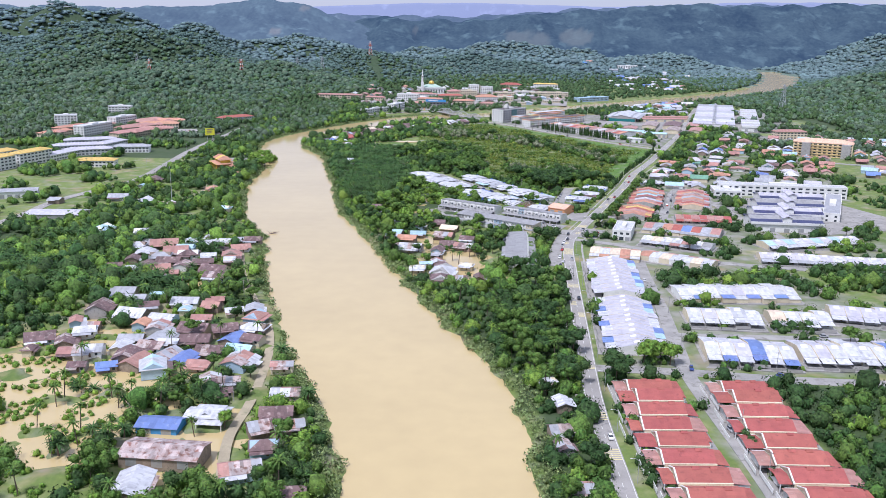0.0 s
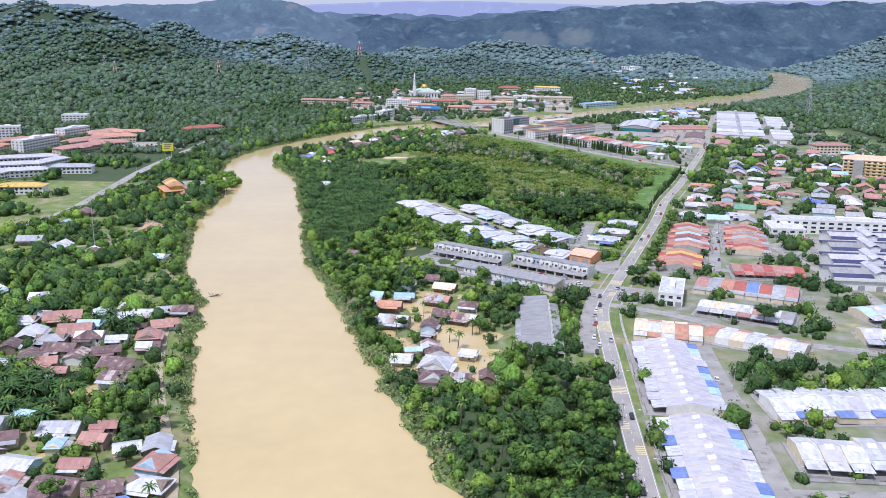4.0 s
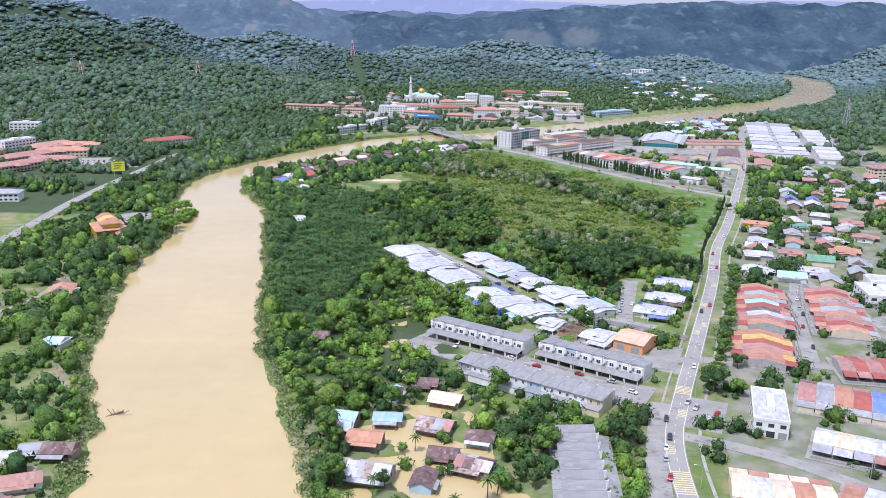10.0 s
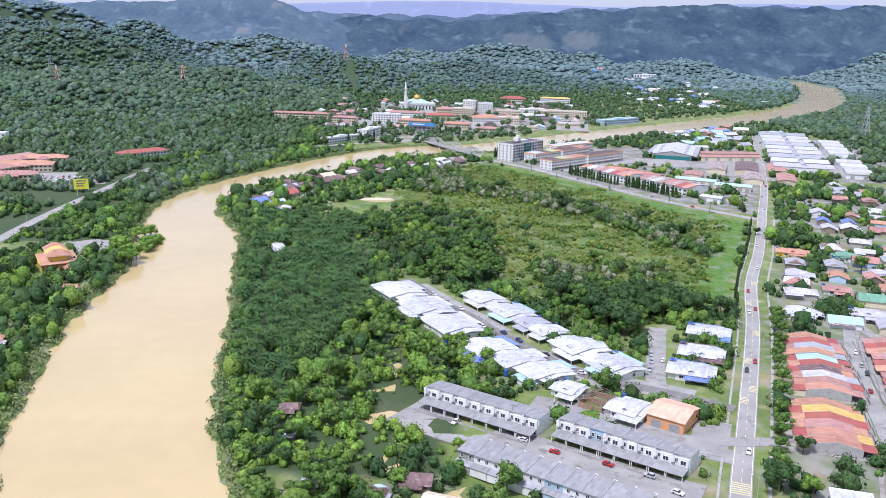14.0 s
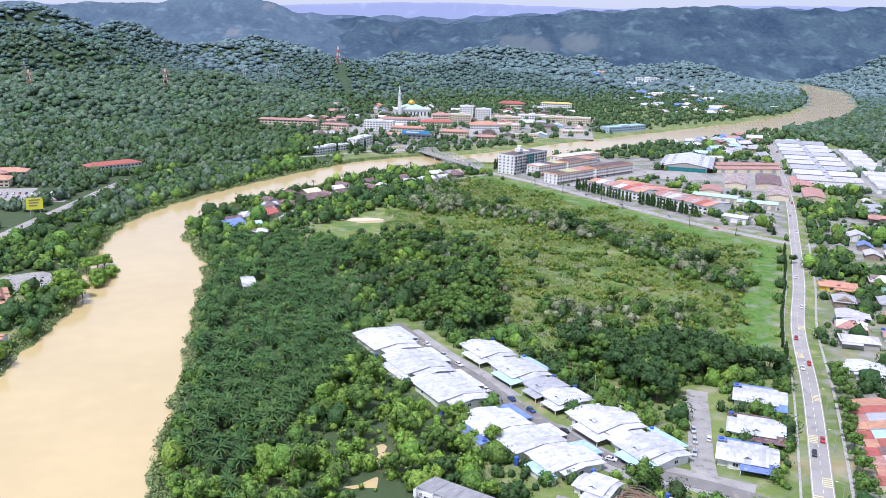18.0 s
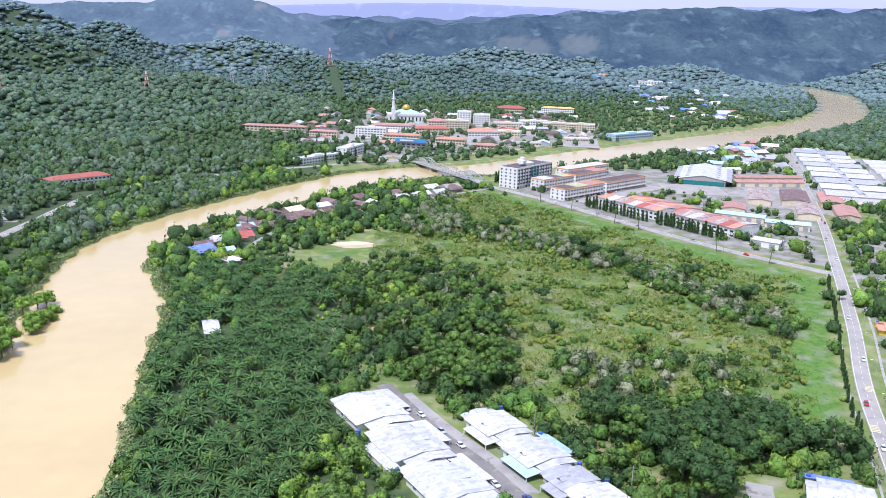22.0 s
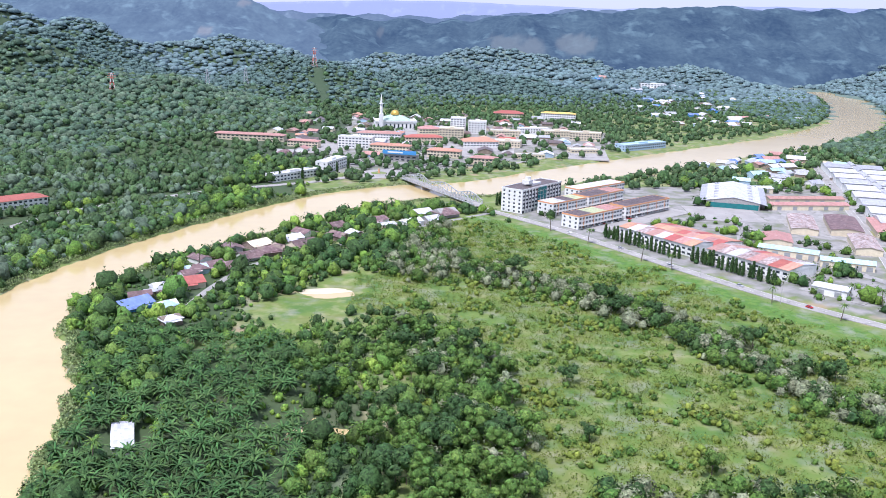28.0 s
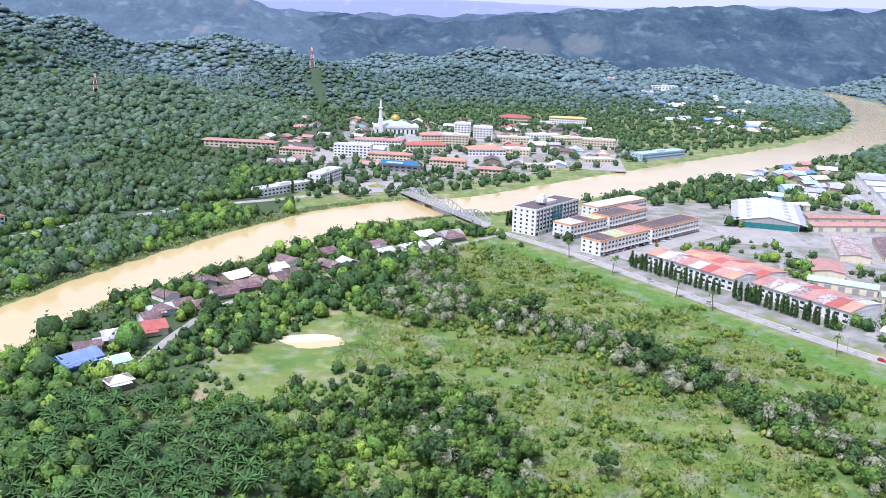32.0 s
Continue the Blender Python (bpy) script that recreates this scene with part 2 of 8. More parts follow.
FLOOD = [(-4, 525, 30, 60, 4.2), (14, 455, 26, 34, 4.2), (-22, 635, 20, 40, 1.7), (-125, 310, 34, 70, 2.3), (-185, 320, 36, 50, 3.0),
         (-160, 235, 55, 50, 3.2), (-165, 285, 36, 40, 2.6), (-38, 905, 24, 22, 2.6), (-150, 420, 25, 40, 2.2), (-85, 225, 22, 30, 3.0), (-20, 700, 40, 40, 1.5)]

POND = [(-54, 1083, 30, 17, 2.1), (8, 470, 14, 16, 2.2), (2, 505, 9, 12, 2.2), (-14, 545, 9, 14, 2.2), (16, 490, 8, 20, 2.2)]

xs = np.concatenate([-np.geomspace(5200, 460, 46), np.arange(-450, 451, 6.0), np.geomspace(460, 5200, 46)])
ys = np.concatenate([np.linspace(-1500, 80, 40), np.arange(90, 1500, 6.0), np.geomspace(1510, 4850, 110)])
gx, gy = np.meshgrid(xs, ys)
gz = height(gx, gy)
nx, ny = len(xs), len(ys)
idx = np.arange(nx * ny).reshape(ny, nx)
quads = np.stack([idx[:-1, :-1], idx[:-1, 1:], idx[1:, 1:], idx[1:, :-1]], -1).reshape(-1, 4)

GROUND = mat("ground_grass", (0.17, 0.23, 0.055), (0.09, 0.145, 0.036), 0.95, 0.02, 0.5, 0.3, world_space=True, stain=(0.3, 0.24, 0.14), stain_at=0.61)
ground = new("ground", array_mesh("ground", np.stack([gx, gy, gz], -1).reshape(-1, 3), quads, GROUND, True))
FIELD = [(0, 960), (-25, 1030), (-28, 1140), (20, 1285), (52, 1300), (110, 1225), (170, 1130), (212, 1064), (252, 1012), (222, 930), (170, 800), (120, 775), (60, 800), (2, 870)]
OPEN = [(-98, 1042), (-48, 1122), (-12, 1112), (-8, 1060), (-62, 1024)]
PAVED = [[(66, 1330), (108, 1255), (170, 1160), (215, 1095), (270, 1040), (335, 1210), (425, 1480), (330, 1500), (250, 1460), (150, 1440)],
         [(-230, 1700), (-150, 1500), (0, 1520), (110, 1610), (290, 1800), (260, 2120), (-120, 2110)],
         [(395, 1220), (520, 1210), (600, 1560), (470, 1600)], [(175, 750), (260, 690), (360, 700), (420, 900), (470, 1180), (350, 1200), (280, 1020)],
         [(82, 300), (110, 560), (150, 680), (182, 745), (235, 740), (300, 690), (320, 500), (215, 470), (255, 360), (250, 300)], [(102, 100), (103, 290), (116, 290), (116, 100)]]


def within(x, y, poly):
    out = np.zeros(x.shape, bool)
    for (ax, ay), (bx, by) in zip(poly, poly[1:] + poly[:1]):
        out ^= ((ay > y) != (by > y)) & (x < (bx - ax) * (y - ay) / (by - ay + 1e-9) + ax)
    return out


# how far the land is under trees: forest floor instead of grass, darkened for shade between crowns
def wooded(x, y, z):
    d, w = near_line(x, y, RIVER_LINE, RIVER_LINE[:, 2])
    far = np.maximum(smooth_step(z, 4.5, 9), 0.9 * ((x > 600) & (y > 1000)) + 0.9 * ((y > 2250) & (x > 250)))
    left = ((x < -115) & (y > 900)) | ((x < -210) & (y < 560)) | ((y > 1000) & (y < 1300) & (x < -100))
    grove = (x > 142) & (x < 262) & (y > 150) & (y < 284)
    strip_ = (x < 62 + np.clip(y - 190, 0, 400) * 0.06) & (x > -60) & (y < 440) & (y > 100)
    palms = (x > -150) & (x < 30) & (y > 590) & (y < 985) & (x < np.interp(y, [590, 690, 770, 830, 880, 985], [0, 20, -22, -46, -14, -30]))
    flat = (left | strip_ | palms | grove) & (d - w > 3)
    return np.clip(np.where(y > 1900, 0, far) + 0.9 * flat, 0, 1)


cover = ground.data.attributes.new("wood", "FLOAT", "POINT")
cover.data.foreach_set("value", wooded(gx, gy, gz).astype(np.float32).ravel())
gn, gl = GROUND.node_tree.nodes, GROUND.node_tree.links
g_at = gn.new("ShaderNodeAttribute")
g_at.attribute_name = "wood"
g_mix = gn.new("ShaderNodeMix")
g_mix.data_type = "RGBA"
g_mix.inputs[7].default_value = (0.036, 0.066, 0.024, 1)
g_bsdf = gn["Principled BSDF"]
g_from = g_bsdf.inputs["Base Color"].links[0].from_socket


def cover_layer(attr, values, colours, scale, sharp, g_from):
    """A kind of ground cover laid over the grass where its share is high, broken up by noise."""
    ground.data.attributes.new(attr, "FLOAT", "POINT").data.foreach_set("value", values.astype(np.float32).ravel())
    a, noise, tint = gn.new("ShaderNodeAttribute"), gn.new("ShaderNodeTexNoise"), gn.new("ShaderNodeValToRGB")
    a.attribute_name = attr
    noise.inputs["Scale"].default_value, noise.inputs["Detail"].default_value = scale, 8
    pos = gn.new("ShaderNodeNewGeometry")
    gl.new(pos.outputs["Position"], noise.inputs["Vector"]), gl.new(noise.outputs[0], tint.inputs[0])
    tint.color_ramp.elements[0].position, tint.color_ramp.elements[0].color = 0.36, (*colours[0], 1)
    tint.color_ramp.elements[1].position, tint.color_ramp.elements[1].color = 0.62, (*colours[2], 1)
    tint.color_ramp.elements.new(0.5).color = (*colours[1], 1)
    share = gn.new("ShaderNodeMath")
    share.operation, share.use_clamp = "MULTIPLY_ADD", True
    less = gn.new("ShaderNodeMath")
    less.operation, less.inputs[1].default_value = "SUBTRACT", 0.5
    gl.new(noise.outputs[0], less.inputs[0])
    share.inputs[1].default_value = sharp
    gl.new(less.outputs[0], share.inputs[0]), gl.new(a.outputs["Fac"], share.inputs[2])
    mix = gn.new("ShaderNodeMix")
    mix.data_type = "RGBA"
    gl.new(share.outputs[0], mix.inputs[0]), gl.new(g_from, mix.inputs[6]), gl.new(tint.outputs[0], mix.inputs[7])
    return mix.outputs[2]


meadow = (within(gx, gy, FIELD) | within(gx, gy, OPEN)).astype(float)
built = sum(within(gx, gy, p).astype(float) for p in PAVED)
built = np.where(gy < 1000, built * 0.5, built * 0.92)
g_from = cover_layer("meadow", meadow, ((0.07, 0.15, 0.026), (0.12, 0.19, 0.034), (0.15, 0.185, 0.045)), 0.05, 0.0, g_from)
road_gap, _ = near_line(gx, gy, curve(CROSS, 12.0))
main_side, _ = near_line(gx, gy, curve(MAIN, 12.0))
verge_share = (1 - smooth_step(road_gap, 26, 44)) * within(gx, gy, FIELD) + (1 - smooth_step(main_side, 26, 40)) * within(gx, gy, FIELD)
cleared = sum(np.exp(-(((gx - cx) / sx) ** 2 + ((gy - cy) / sy) ** 2)) for cx, cy, sx, sy in ((-32, 920, 16, 20), (-17, 690, 12, 14), (-20, 640, 12, 12), (240, 512, 30, 12), (330, 470, 40, 14)))
g_from = cover_layer("cleared", np.clip(cleared * 1.2, 0, 1), ((0.3, 0.24, 0.13), (0.42, 0.35, 0.2), (0.5, 0.43, 0.27)), 0.12, 1.5, g_from)
g_from = cover_layer("verge", np.clip(verge_share, 0, 1), ((0.062, 0.15, 0.02), (0.085, 0.19, 0.025), (0.115, 0.2, 0.032)), 0.3, 0.0, g_from)
# forest floor of the far hills, its green blued and lightened for haze
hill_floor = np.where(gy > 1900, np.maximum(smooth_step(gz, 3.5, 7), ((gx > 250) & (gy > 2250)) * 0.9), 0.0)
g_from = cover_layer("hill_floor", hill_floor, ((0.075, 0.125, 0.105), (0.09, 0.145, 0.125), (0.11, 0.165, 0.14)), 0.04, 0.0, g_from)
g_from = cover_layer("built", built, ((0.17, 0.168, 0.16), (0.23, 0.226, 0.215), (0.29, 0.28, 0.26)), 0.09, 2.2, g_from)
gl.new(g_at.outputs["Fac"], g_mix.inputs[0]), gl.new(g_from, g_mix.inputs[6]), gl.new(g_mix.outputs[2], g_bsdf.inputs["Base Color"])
tagged(ground, "grassy flood plain with muddy patches rising to hills", "ground", kind="structure")

WATER = mat("muddy_water", (0.56, 0.44, 0.22), (0.5, 0.39, 0.195), 0.13, 0.012, 0.09, 0.12, world_space=True)
wx, wy = np.meshgrid(np.linspace(-1600, 2200, 60), np.linspace(-1500, 3600, 100))
wi = np.arange(6000).reshape(100, 60)
wq = np.stack([wi[:-1, :-1], wi[:-1, 1:], wi[1:, 1:], wi[1:, :-1]], -1).reshape(-1, 4)
water = new("water", array_mesh("water", np.stack([wx, wy, 0 * wx], -1).reshape(-1, 3), wq, WATER, True))
tagged(water, "brown muddy river in flood with a faint sheen", "water", kind="structure")


# ---- roads ----
def strip(name, line, width, material, lift=0.12, skirt=0.6, z_of=None, offset=0.0):
    """A road deck along a line, with real edges down into the ground."""
    p = line[:, :2]
    d = np.gradient(p, axis=0)
    d /= np.maximum(np.hypot(d[:, 0], d[:, 1]), 1e-6)[:, None]
    nrm = np.stack([d[:, 1], -d[:, 0]], -1)
    p = p + nrm * offset
    z = (height(p[:, 0], p[:, 1]).clip(0.9, 3.0) if z_of is None else z_of) + lift
    z = np.convolve(np.pad(z, 4, mode="edge"), np.ones(9) / 9, "valid") if z_of is None else z
    rows = []
    for s, low in ((-1, skirt), (-1, 0), (1, 0), (1, skirt)):
        q = p + nrm * s * width / 2
        rows.append(np.column_stack([q, z - low]))
    v = np.stack(rows, 1).reshape(-1, 3)
    n = len(p)
    k = np.arange(n - 1)[:, None] * 4
    f = np.concatenate([k + np.array([[j, j + 1, j + 5, j + 4]]) for j in range(3)])
    return new(name, array_mesh(name, v, f[:, ::-1], material)), np.column_stack([p, z]), nrm


def road(name, points, width, material=ASPHALT, label="grey asphalt road", **more):
    ob, line, nrm = strip(name, curve(points, 6.0), width, material, **more)
    tagged(ob, label, "road", kind="structure")
    ROADS.append((line[:, :2], width))
    return ob, line, nrm


ROADS = []
main_road, main_line, main_nrm = road("road_main", MAIN, 7.6, label="two-lane asphalt road with white edge lines", lift=0.25)
cross_road, cross_line, cross_nrm = road("road_bridge", CROSS, 9.0, label="asphalt road leading onto the bridge", lift=0.28)


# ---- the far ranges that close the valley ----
def range_mat(name, c, c2, haze_glow, bare=(0.16, 0.17, 0.12)):
    """Wooded range with cleared slopes: a plain distant backdrop, its haze painted as bluish emission and colour."""
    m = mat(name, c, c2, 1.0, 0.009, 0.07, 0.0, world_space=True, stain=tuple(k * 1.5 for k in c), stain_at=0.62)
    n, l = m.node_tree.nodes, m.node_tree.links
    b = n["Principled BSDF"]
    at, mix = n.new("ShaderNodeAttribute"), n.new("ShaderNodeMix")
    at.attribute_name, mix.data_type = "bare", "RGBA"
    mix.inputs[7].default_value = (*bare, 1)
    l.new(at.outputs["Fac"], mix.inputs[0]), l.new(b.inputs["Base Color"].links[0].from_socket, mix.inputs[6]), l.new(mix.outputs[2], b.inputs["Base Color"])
    b.inputs["Emission Color"].default_value = (*haze_glow, 1)
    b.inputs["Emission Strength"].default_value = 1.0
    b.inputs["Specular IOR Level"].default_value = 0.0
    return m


def far_range(name, y, depth, profile, material, seed, rough, cleared=()):
    """A ridge across the view: profile gives (x, crest height), with spurs running down to the valley floor."""
    p = np.array(profile, float)
    x = np.linspace(p[0, 0], p[-1, 0], 420)
    crest = np.interp(x, p[:, 0], p[:, 1])
    crest = np.convolve(np.pad(crest, 4, mode="edge"), np.ones(9) / 9, "valid") + rough * 0.2 * waves(x, 0 * x + y, 200, seed, 4)
    rows = []
    for f in np.linspace(-1, 1, 41):
        yy = y + f * depth + 0 * x
        h = crest * (1 - abs(f)) ** 0.85 + rough * waves(x, yy, 360, seed + 1, 5) * (1 - abs(f)) * min(1, abs(f) * 4)
        rows.append(np.column_stack([x, yy, np.maximum(h, -2)]))
    v = np.concatenate(rows)
    k = np.arange(41 * 420).reshape(41, 420)
    q = np.stack([k[:-1, :-1], k[:-1, 1:], k[1:, 1:], k[1:, :-1]], -1).reshape(-1, 4)
    me = array_mesh(name, v, q, material, True)
    bare = np.zeros(len(v))
    for cx, cz, rx_, rz_ in cleared:
        d = ((v[:, 0] - cx) / rx_) ** 2 + ((v[:, 2] - cz) / rz_) ** 2 + 0.5 * waves(v[:, 0], v[:, 1], 160, seed + 2, 4)
        bare = np.maximum(bare, (1 - smooth_step(d, 0.45, 1.0)) * (v[:, 1] < y) * 0.5)
    me.attributes.new("bare", "FLOAT", "POINT").data.foreach_set("value", bare.astype(np.float32))
    return tagged(new(name, me), "hazy blue wooded mountain range at the valley end", "mountains", kind="structure")


# each range holds its own share of haze in colour and emission
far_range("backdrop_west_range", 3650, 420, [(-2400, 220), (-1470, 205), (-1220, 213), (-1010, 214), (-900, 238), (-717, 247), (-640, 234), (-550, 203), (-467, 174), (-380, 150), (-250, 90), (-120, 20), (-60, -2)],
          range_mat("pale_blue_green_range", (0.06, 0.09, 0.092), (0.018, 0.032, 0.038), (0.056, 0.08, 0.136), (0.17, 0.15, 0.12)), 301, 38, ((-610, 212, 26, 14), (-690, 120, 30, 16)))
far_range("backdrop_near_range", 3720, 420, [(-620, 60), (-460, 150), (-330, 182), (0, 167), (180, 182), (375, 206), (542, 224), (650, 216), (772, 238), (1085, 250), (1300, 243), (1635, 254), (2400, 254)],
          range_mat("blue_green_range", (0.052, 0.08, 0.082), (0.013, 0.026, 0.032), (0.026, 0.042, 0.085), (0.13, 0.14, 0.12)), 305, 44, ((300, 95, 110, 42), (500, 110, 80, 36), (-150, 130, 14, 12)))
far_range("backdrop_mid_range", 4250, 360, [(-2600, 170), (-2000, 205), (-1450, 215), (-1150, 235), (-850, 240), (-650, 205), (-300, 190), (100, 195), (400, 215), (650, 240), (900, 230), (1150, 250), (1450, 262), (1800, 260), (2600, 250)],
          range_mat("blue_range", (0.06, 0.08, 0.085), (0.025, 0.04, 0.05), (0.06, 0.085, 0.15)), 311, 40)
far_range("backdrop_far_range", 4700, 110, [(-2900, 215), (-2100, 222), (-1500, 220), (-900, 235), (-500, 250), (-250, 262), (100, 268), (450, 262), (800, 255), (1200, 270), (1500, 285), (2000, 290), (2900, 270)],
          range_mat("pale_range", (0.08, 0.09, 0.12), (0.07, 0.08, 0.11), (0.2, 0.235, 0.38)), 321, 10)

# ---- building materials ----
def roof_mat(name, c, c2, stain, at=0.62, rough=0.55, vary=0.1, ribs=1.6, sheets=0.16):
    return mat(name, c, c2, rough, 0.25, 3.0, 0.35, vary=vary, stain=stain, stain_at=at, ribs=ribs, sheets=sheets)


ROOF = {
    "w": roof_mat("white_sheet_roof", (0.63, 0.64, 0.665), (0.5, 0.51, 0.55), (0.38, 0.39, 0.42), 0.62, 0.45, 0.1, sheets=0.2),
    "g": roof_mat("grey_sheet_roof", (0.42, 0.43, 0.46), (0.33, 0.34, 0.37), (0.27, 0.27, 0.28), 0.66),
    "s": roof_mat("slate_grey_roof", (0.33, 0.33, 0.335), (0.27, 0.27, 0.275), (0.27, 0.28, 0.3), 0.7, vary=0.05),
    "m": roof_mat("brown_sheet_roof", (0.2, 0.125, 0.12), (0.13, 0.08, 0.08), (0.36, 0.29, 0.27), 0.62, sheets=0.35),
    "r": roof_mat("rusty_zinc_roof", (0.5, 0.45, 0.44), (0.36, 0.26, 0.23), (0.22, 0.11, 0.08), 0.56, sheets=0.4),
    "p": roof_mat("faded_red_roof", (0.47, 0.25, 0.21), (0.38, 0.2, 0.17), (0.5, 0.36, 0.31), 0.64),
    "R": roof_mat("red_tile_roof", (0.43, 0.125, 0.1), (0.34, 0.095, 0.08), (0.27, 0.08, 0.07), 0.64, 0.7, 0.1, 3.0, 0.08),
    "o": roof_mat("orange_roof", (0.57, 0.3, 0.2), (0.47, 0.24, 0.16), (0.46, 0.28, 0.21), 0.66, 0.7, 0.12, 3.0),
    "u": roof_mat("blue_sheet_roof", (0.18, 0.26, 0.55), (0.14, 0.21, 0.46), (0.3, 0.36, 0.55), 0.66),
    "t": roof_mat("pale_blue_roof", (0.42, 0.6, 0.69), (0.36, 0.53, 0.63), (0.52, 0.62, 0.68), 0.62),
    "l": roof_mat("lilac_white_roof", (0.54, 0.53, 0.6), (0.46, 0.45, 0.51), (0.38, 0.37, 0.42), 0.66, vary=0.06),
    "c": roof_mat("cream_roof", (0.78, 0.66, 0.5), (0.68, 0.56, 0.42), (0.55, 0.45, 0.35), 0.66),
    "y": roof_mat("yellow_roof", (0.72, 0.5, 0.14), (0.62, 0.42, 0.12), (0.5, 0.36, 0.16), 0.66),
    "n": roof_mat("green_roof", (0.2, 0.4, 0.28), (0.15, 0.32, 0.22), (0.25, 0.36, 0.28), 0.66),
    "a": roof_mat("salmon_roof", (0.8, 0.5, 0.36), (0.72, 0.43, 0.3), (0.6, 0.42, 0.34), 0.66, 0.7, 0.05),
    "d": roof_mat("dark_tile_roof", (0.12, 0.1, 0.1), (0.085, 0.07, 0.07), (0.2, 0.12, 0.1), 0.58),
}
ROOF_WORD = {"w": "white sheet-metal", "g": "weathered grey sheet-metal", "s": "slate-grey sheet", "m": "dark brown sheet-metal", "r": "rust-streaked zinc", "p": "faded red",
             "R": "bright red tiled", "o": "orange", "u": "blue sheet-metal", "t": "pale blue", "l": "lilac-white sheet", "c": "cream", "y": "yellow", "n": "green", "d": "dark tiled", "a": "pale salmon"}
WALLS = [WHITE,
         mat("timber_wall", (0.3, 0.24, 0.19), (0.2, 0.155, 0.12), 0.85, 0.5, 6, 0.2, vary=0.2, stain=(0.13, 0.1, 0.08)),
         mat("cream_wall", (0.68, 0.6, 0.44), (0.56, 0.49, 0.36), 0.8, 0.4, 5, 0.1, vary=0.12, stain=(0.4, 0.36, 0.28), stain_at=0.68),
         mat("pale_blue_wall", (0.42, 0.55, 0.66), (0.34, 0.46, 0.56), 0.8, 0.4, 5, 0.1, vary=0.15, stain=(0.3, 0.34, 0.36), stain_at=0.68),
         mat("grey_block_wall", (0.42, 0.41, 0.39), (0.32, 0.31, 0.3), 0.9, 0.5, 5, 0.2, vary=0.12, stain=(0.22, 0.21, 0.2))]
BLUE_WALL = mat("bright_blue_wall", (0.07, 0.3, 0.62), (0.06, 0.25, 0.52), 0.7, 0.5, 5, 0.1)
YELLOW_WALL = mat("yellow_wall", (0.78, 0.56, 0.08), (0.7, 0.5, 0.08), 0.75, 0.5, 5, 0.1, stain=(0.5, 0.4, 0.15), stain_at=0.7)
ORANGE_WALL = mat("orange_wall", (0.72, 0.36, 0.17), (0.62, 0.31, 0.15), 0.75, 0.5, 5, 0.1, stain=(0.5, 0.33, 0.22), stain_at=0.7)
DOOR = mat("dark_door", (0.16, 0.1, 0.07), (0.11, 0.07, 0.05), 0.6, 1.0, 8)
SHUTTER = mat("roller_shutter", (0.4, 0.41, 0.42), (0.32, 0.33, 0.34), 0.5, 0.6, 8, 0.3, ribs=4.0, metal=0.3)
FRAME = mat("white_trim", (0.78, 0.78, 0.76), (0.68, 0.68, 0.66), 0.6, 1.0, 8)
STEEL = mat("painted_steel", (0.55, 0.57, 0.58), (0.45, 0.46, 0.47), 0.45, 1.0, 8, metal=0.4, stain=(0.3, 0.22, 0.17), stain_at=0.7)
TANK = mat("blue_water_tank", (0.05, 0.13, 0.5), (0.04, 0.1, 0.4), 0.5, 1.0, 6)
TEAL_GLASS = mat("teal_curtain_glass", (0.02, 0.2, 0.2), (0.015, 0.14, 0.15), 0.1, 0.4, 3)
CACHE = {}
USED = []  # ground taken by buildings: x, y, radius


def floor_z(x, y):
    j, i = int(np.clip(np.searchsorted(xs, x) - 1, 0, nx - 2)), int(np.clip(np.searchsorted(ys, y) - 1, 0, ny - 2))
    u, v = (x - xs[j]) / (xs[j + 1] - xs[j]), (y - ys[i]) / (ys[i + 1] - ys[i])
    return float((gz[i, j] * (1 - u) + gz[i, j + 1] * u) * (1 - v) + (gz[i + 1, j] * (1 - u) + gz[i + 1, j + 1] * u) * v)


def plate(w, h, t=0.08, glass=True, material=None):
    """A shared upright panel, w wide and h high, facing -y, centred on its foot."""
    key = ("plate", round(w, 2), round(h, 2), t, glass, material.name if material else "")
    if key not in CACHE:
        CACHE[key] = Build().box(-w / 2, w / 2, -t, 0.02, 0, h).mesh("panel", material or (GLASS if glass else DOOR))
    return CACHE[key]


def frame_mesh(w, h):
    key = ("frame", round(w, 2), round(h, 2))
    if key not in CACHE:
        b, e = Build(), 0.1
        b.box(-w / 2 - e, w / 2 + e, -0.14, 0.02, h, h + e).box(-w / 2 - e, w / 2 + e, -0.2, 0.02, -e, 0)
        b.box(-w / 2 - e, -w / 2, -0.14, 0.02, 0, h).box(w / 2, w / 2 + e, -0.14, 0.02, 0, h).box(-0.04, 0.04, -0.12, 0.02, 0, h)
        CACHE[key] = b.mesh("window_frame", FRAME)
    return CACHE[key]


def opening(parent, name, x, y, z, w, h, turn=0, material=None, framed=False):
    """A window or door on a wall of the parent; turn 0 faces -y, 90 +x, 180 +y, 270 -x."""
    if framed:
        ob = part(name, frame_mesh(w, h), None, parent)
        part("pane", plate(w, h, 0.07, True, material), None, ob)
    else:
        ob = part(name, plate(w, h, 0.08, name != "door", material), None, parent)
    ob.matrix_local = pose(x, y, z, 0, 0, turn)
    return ob


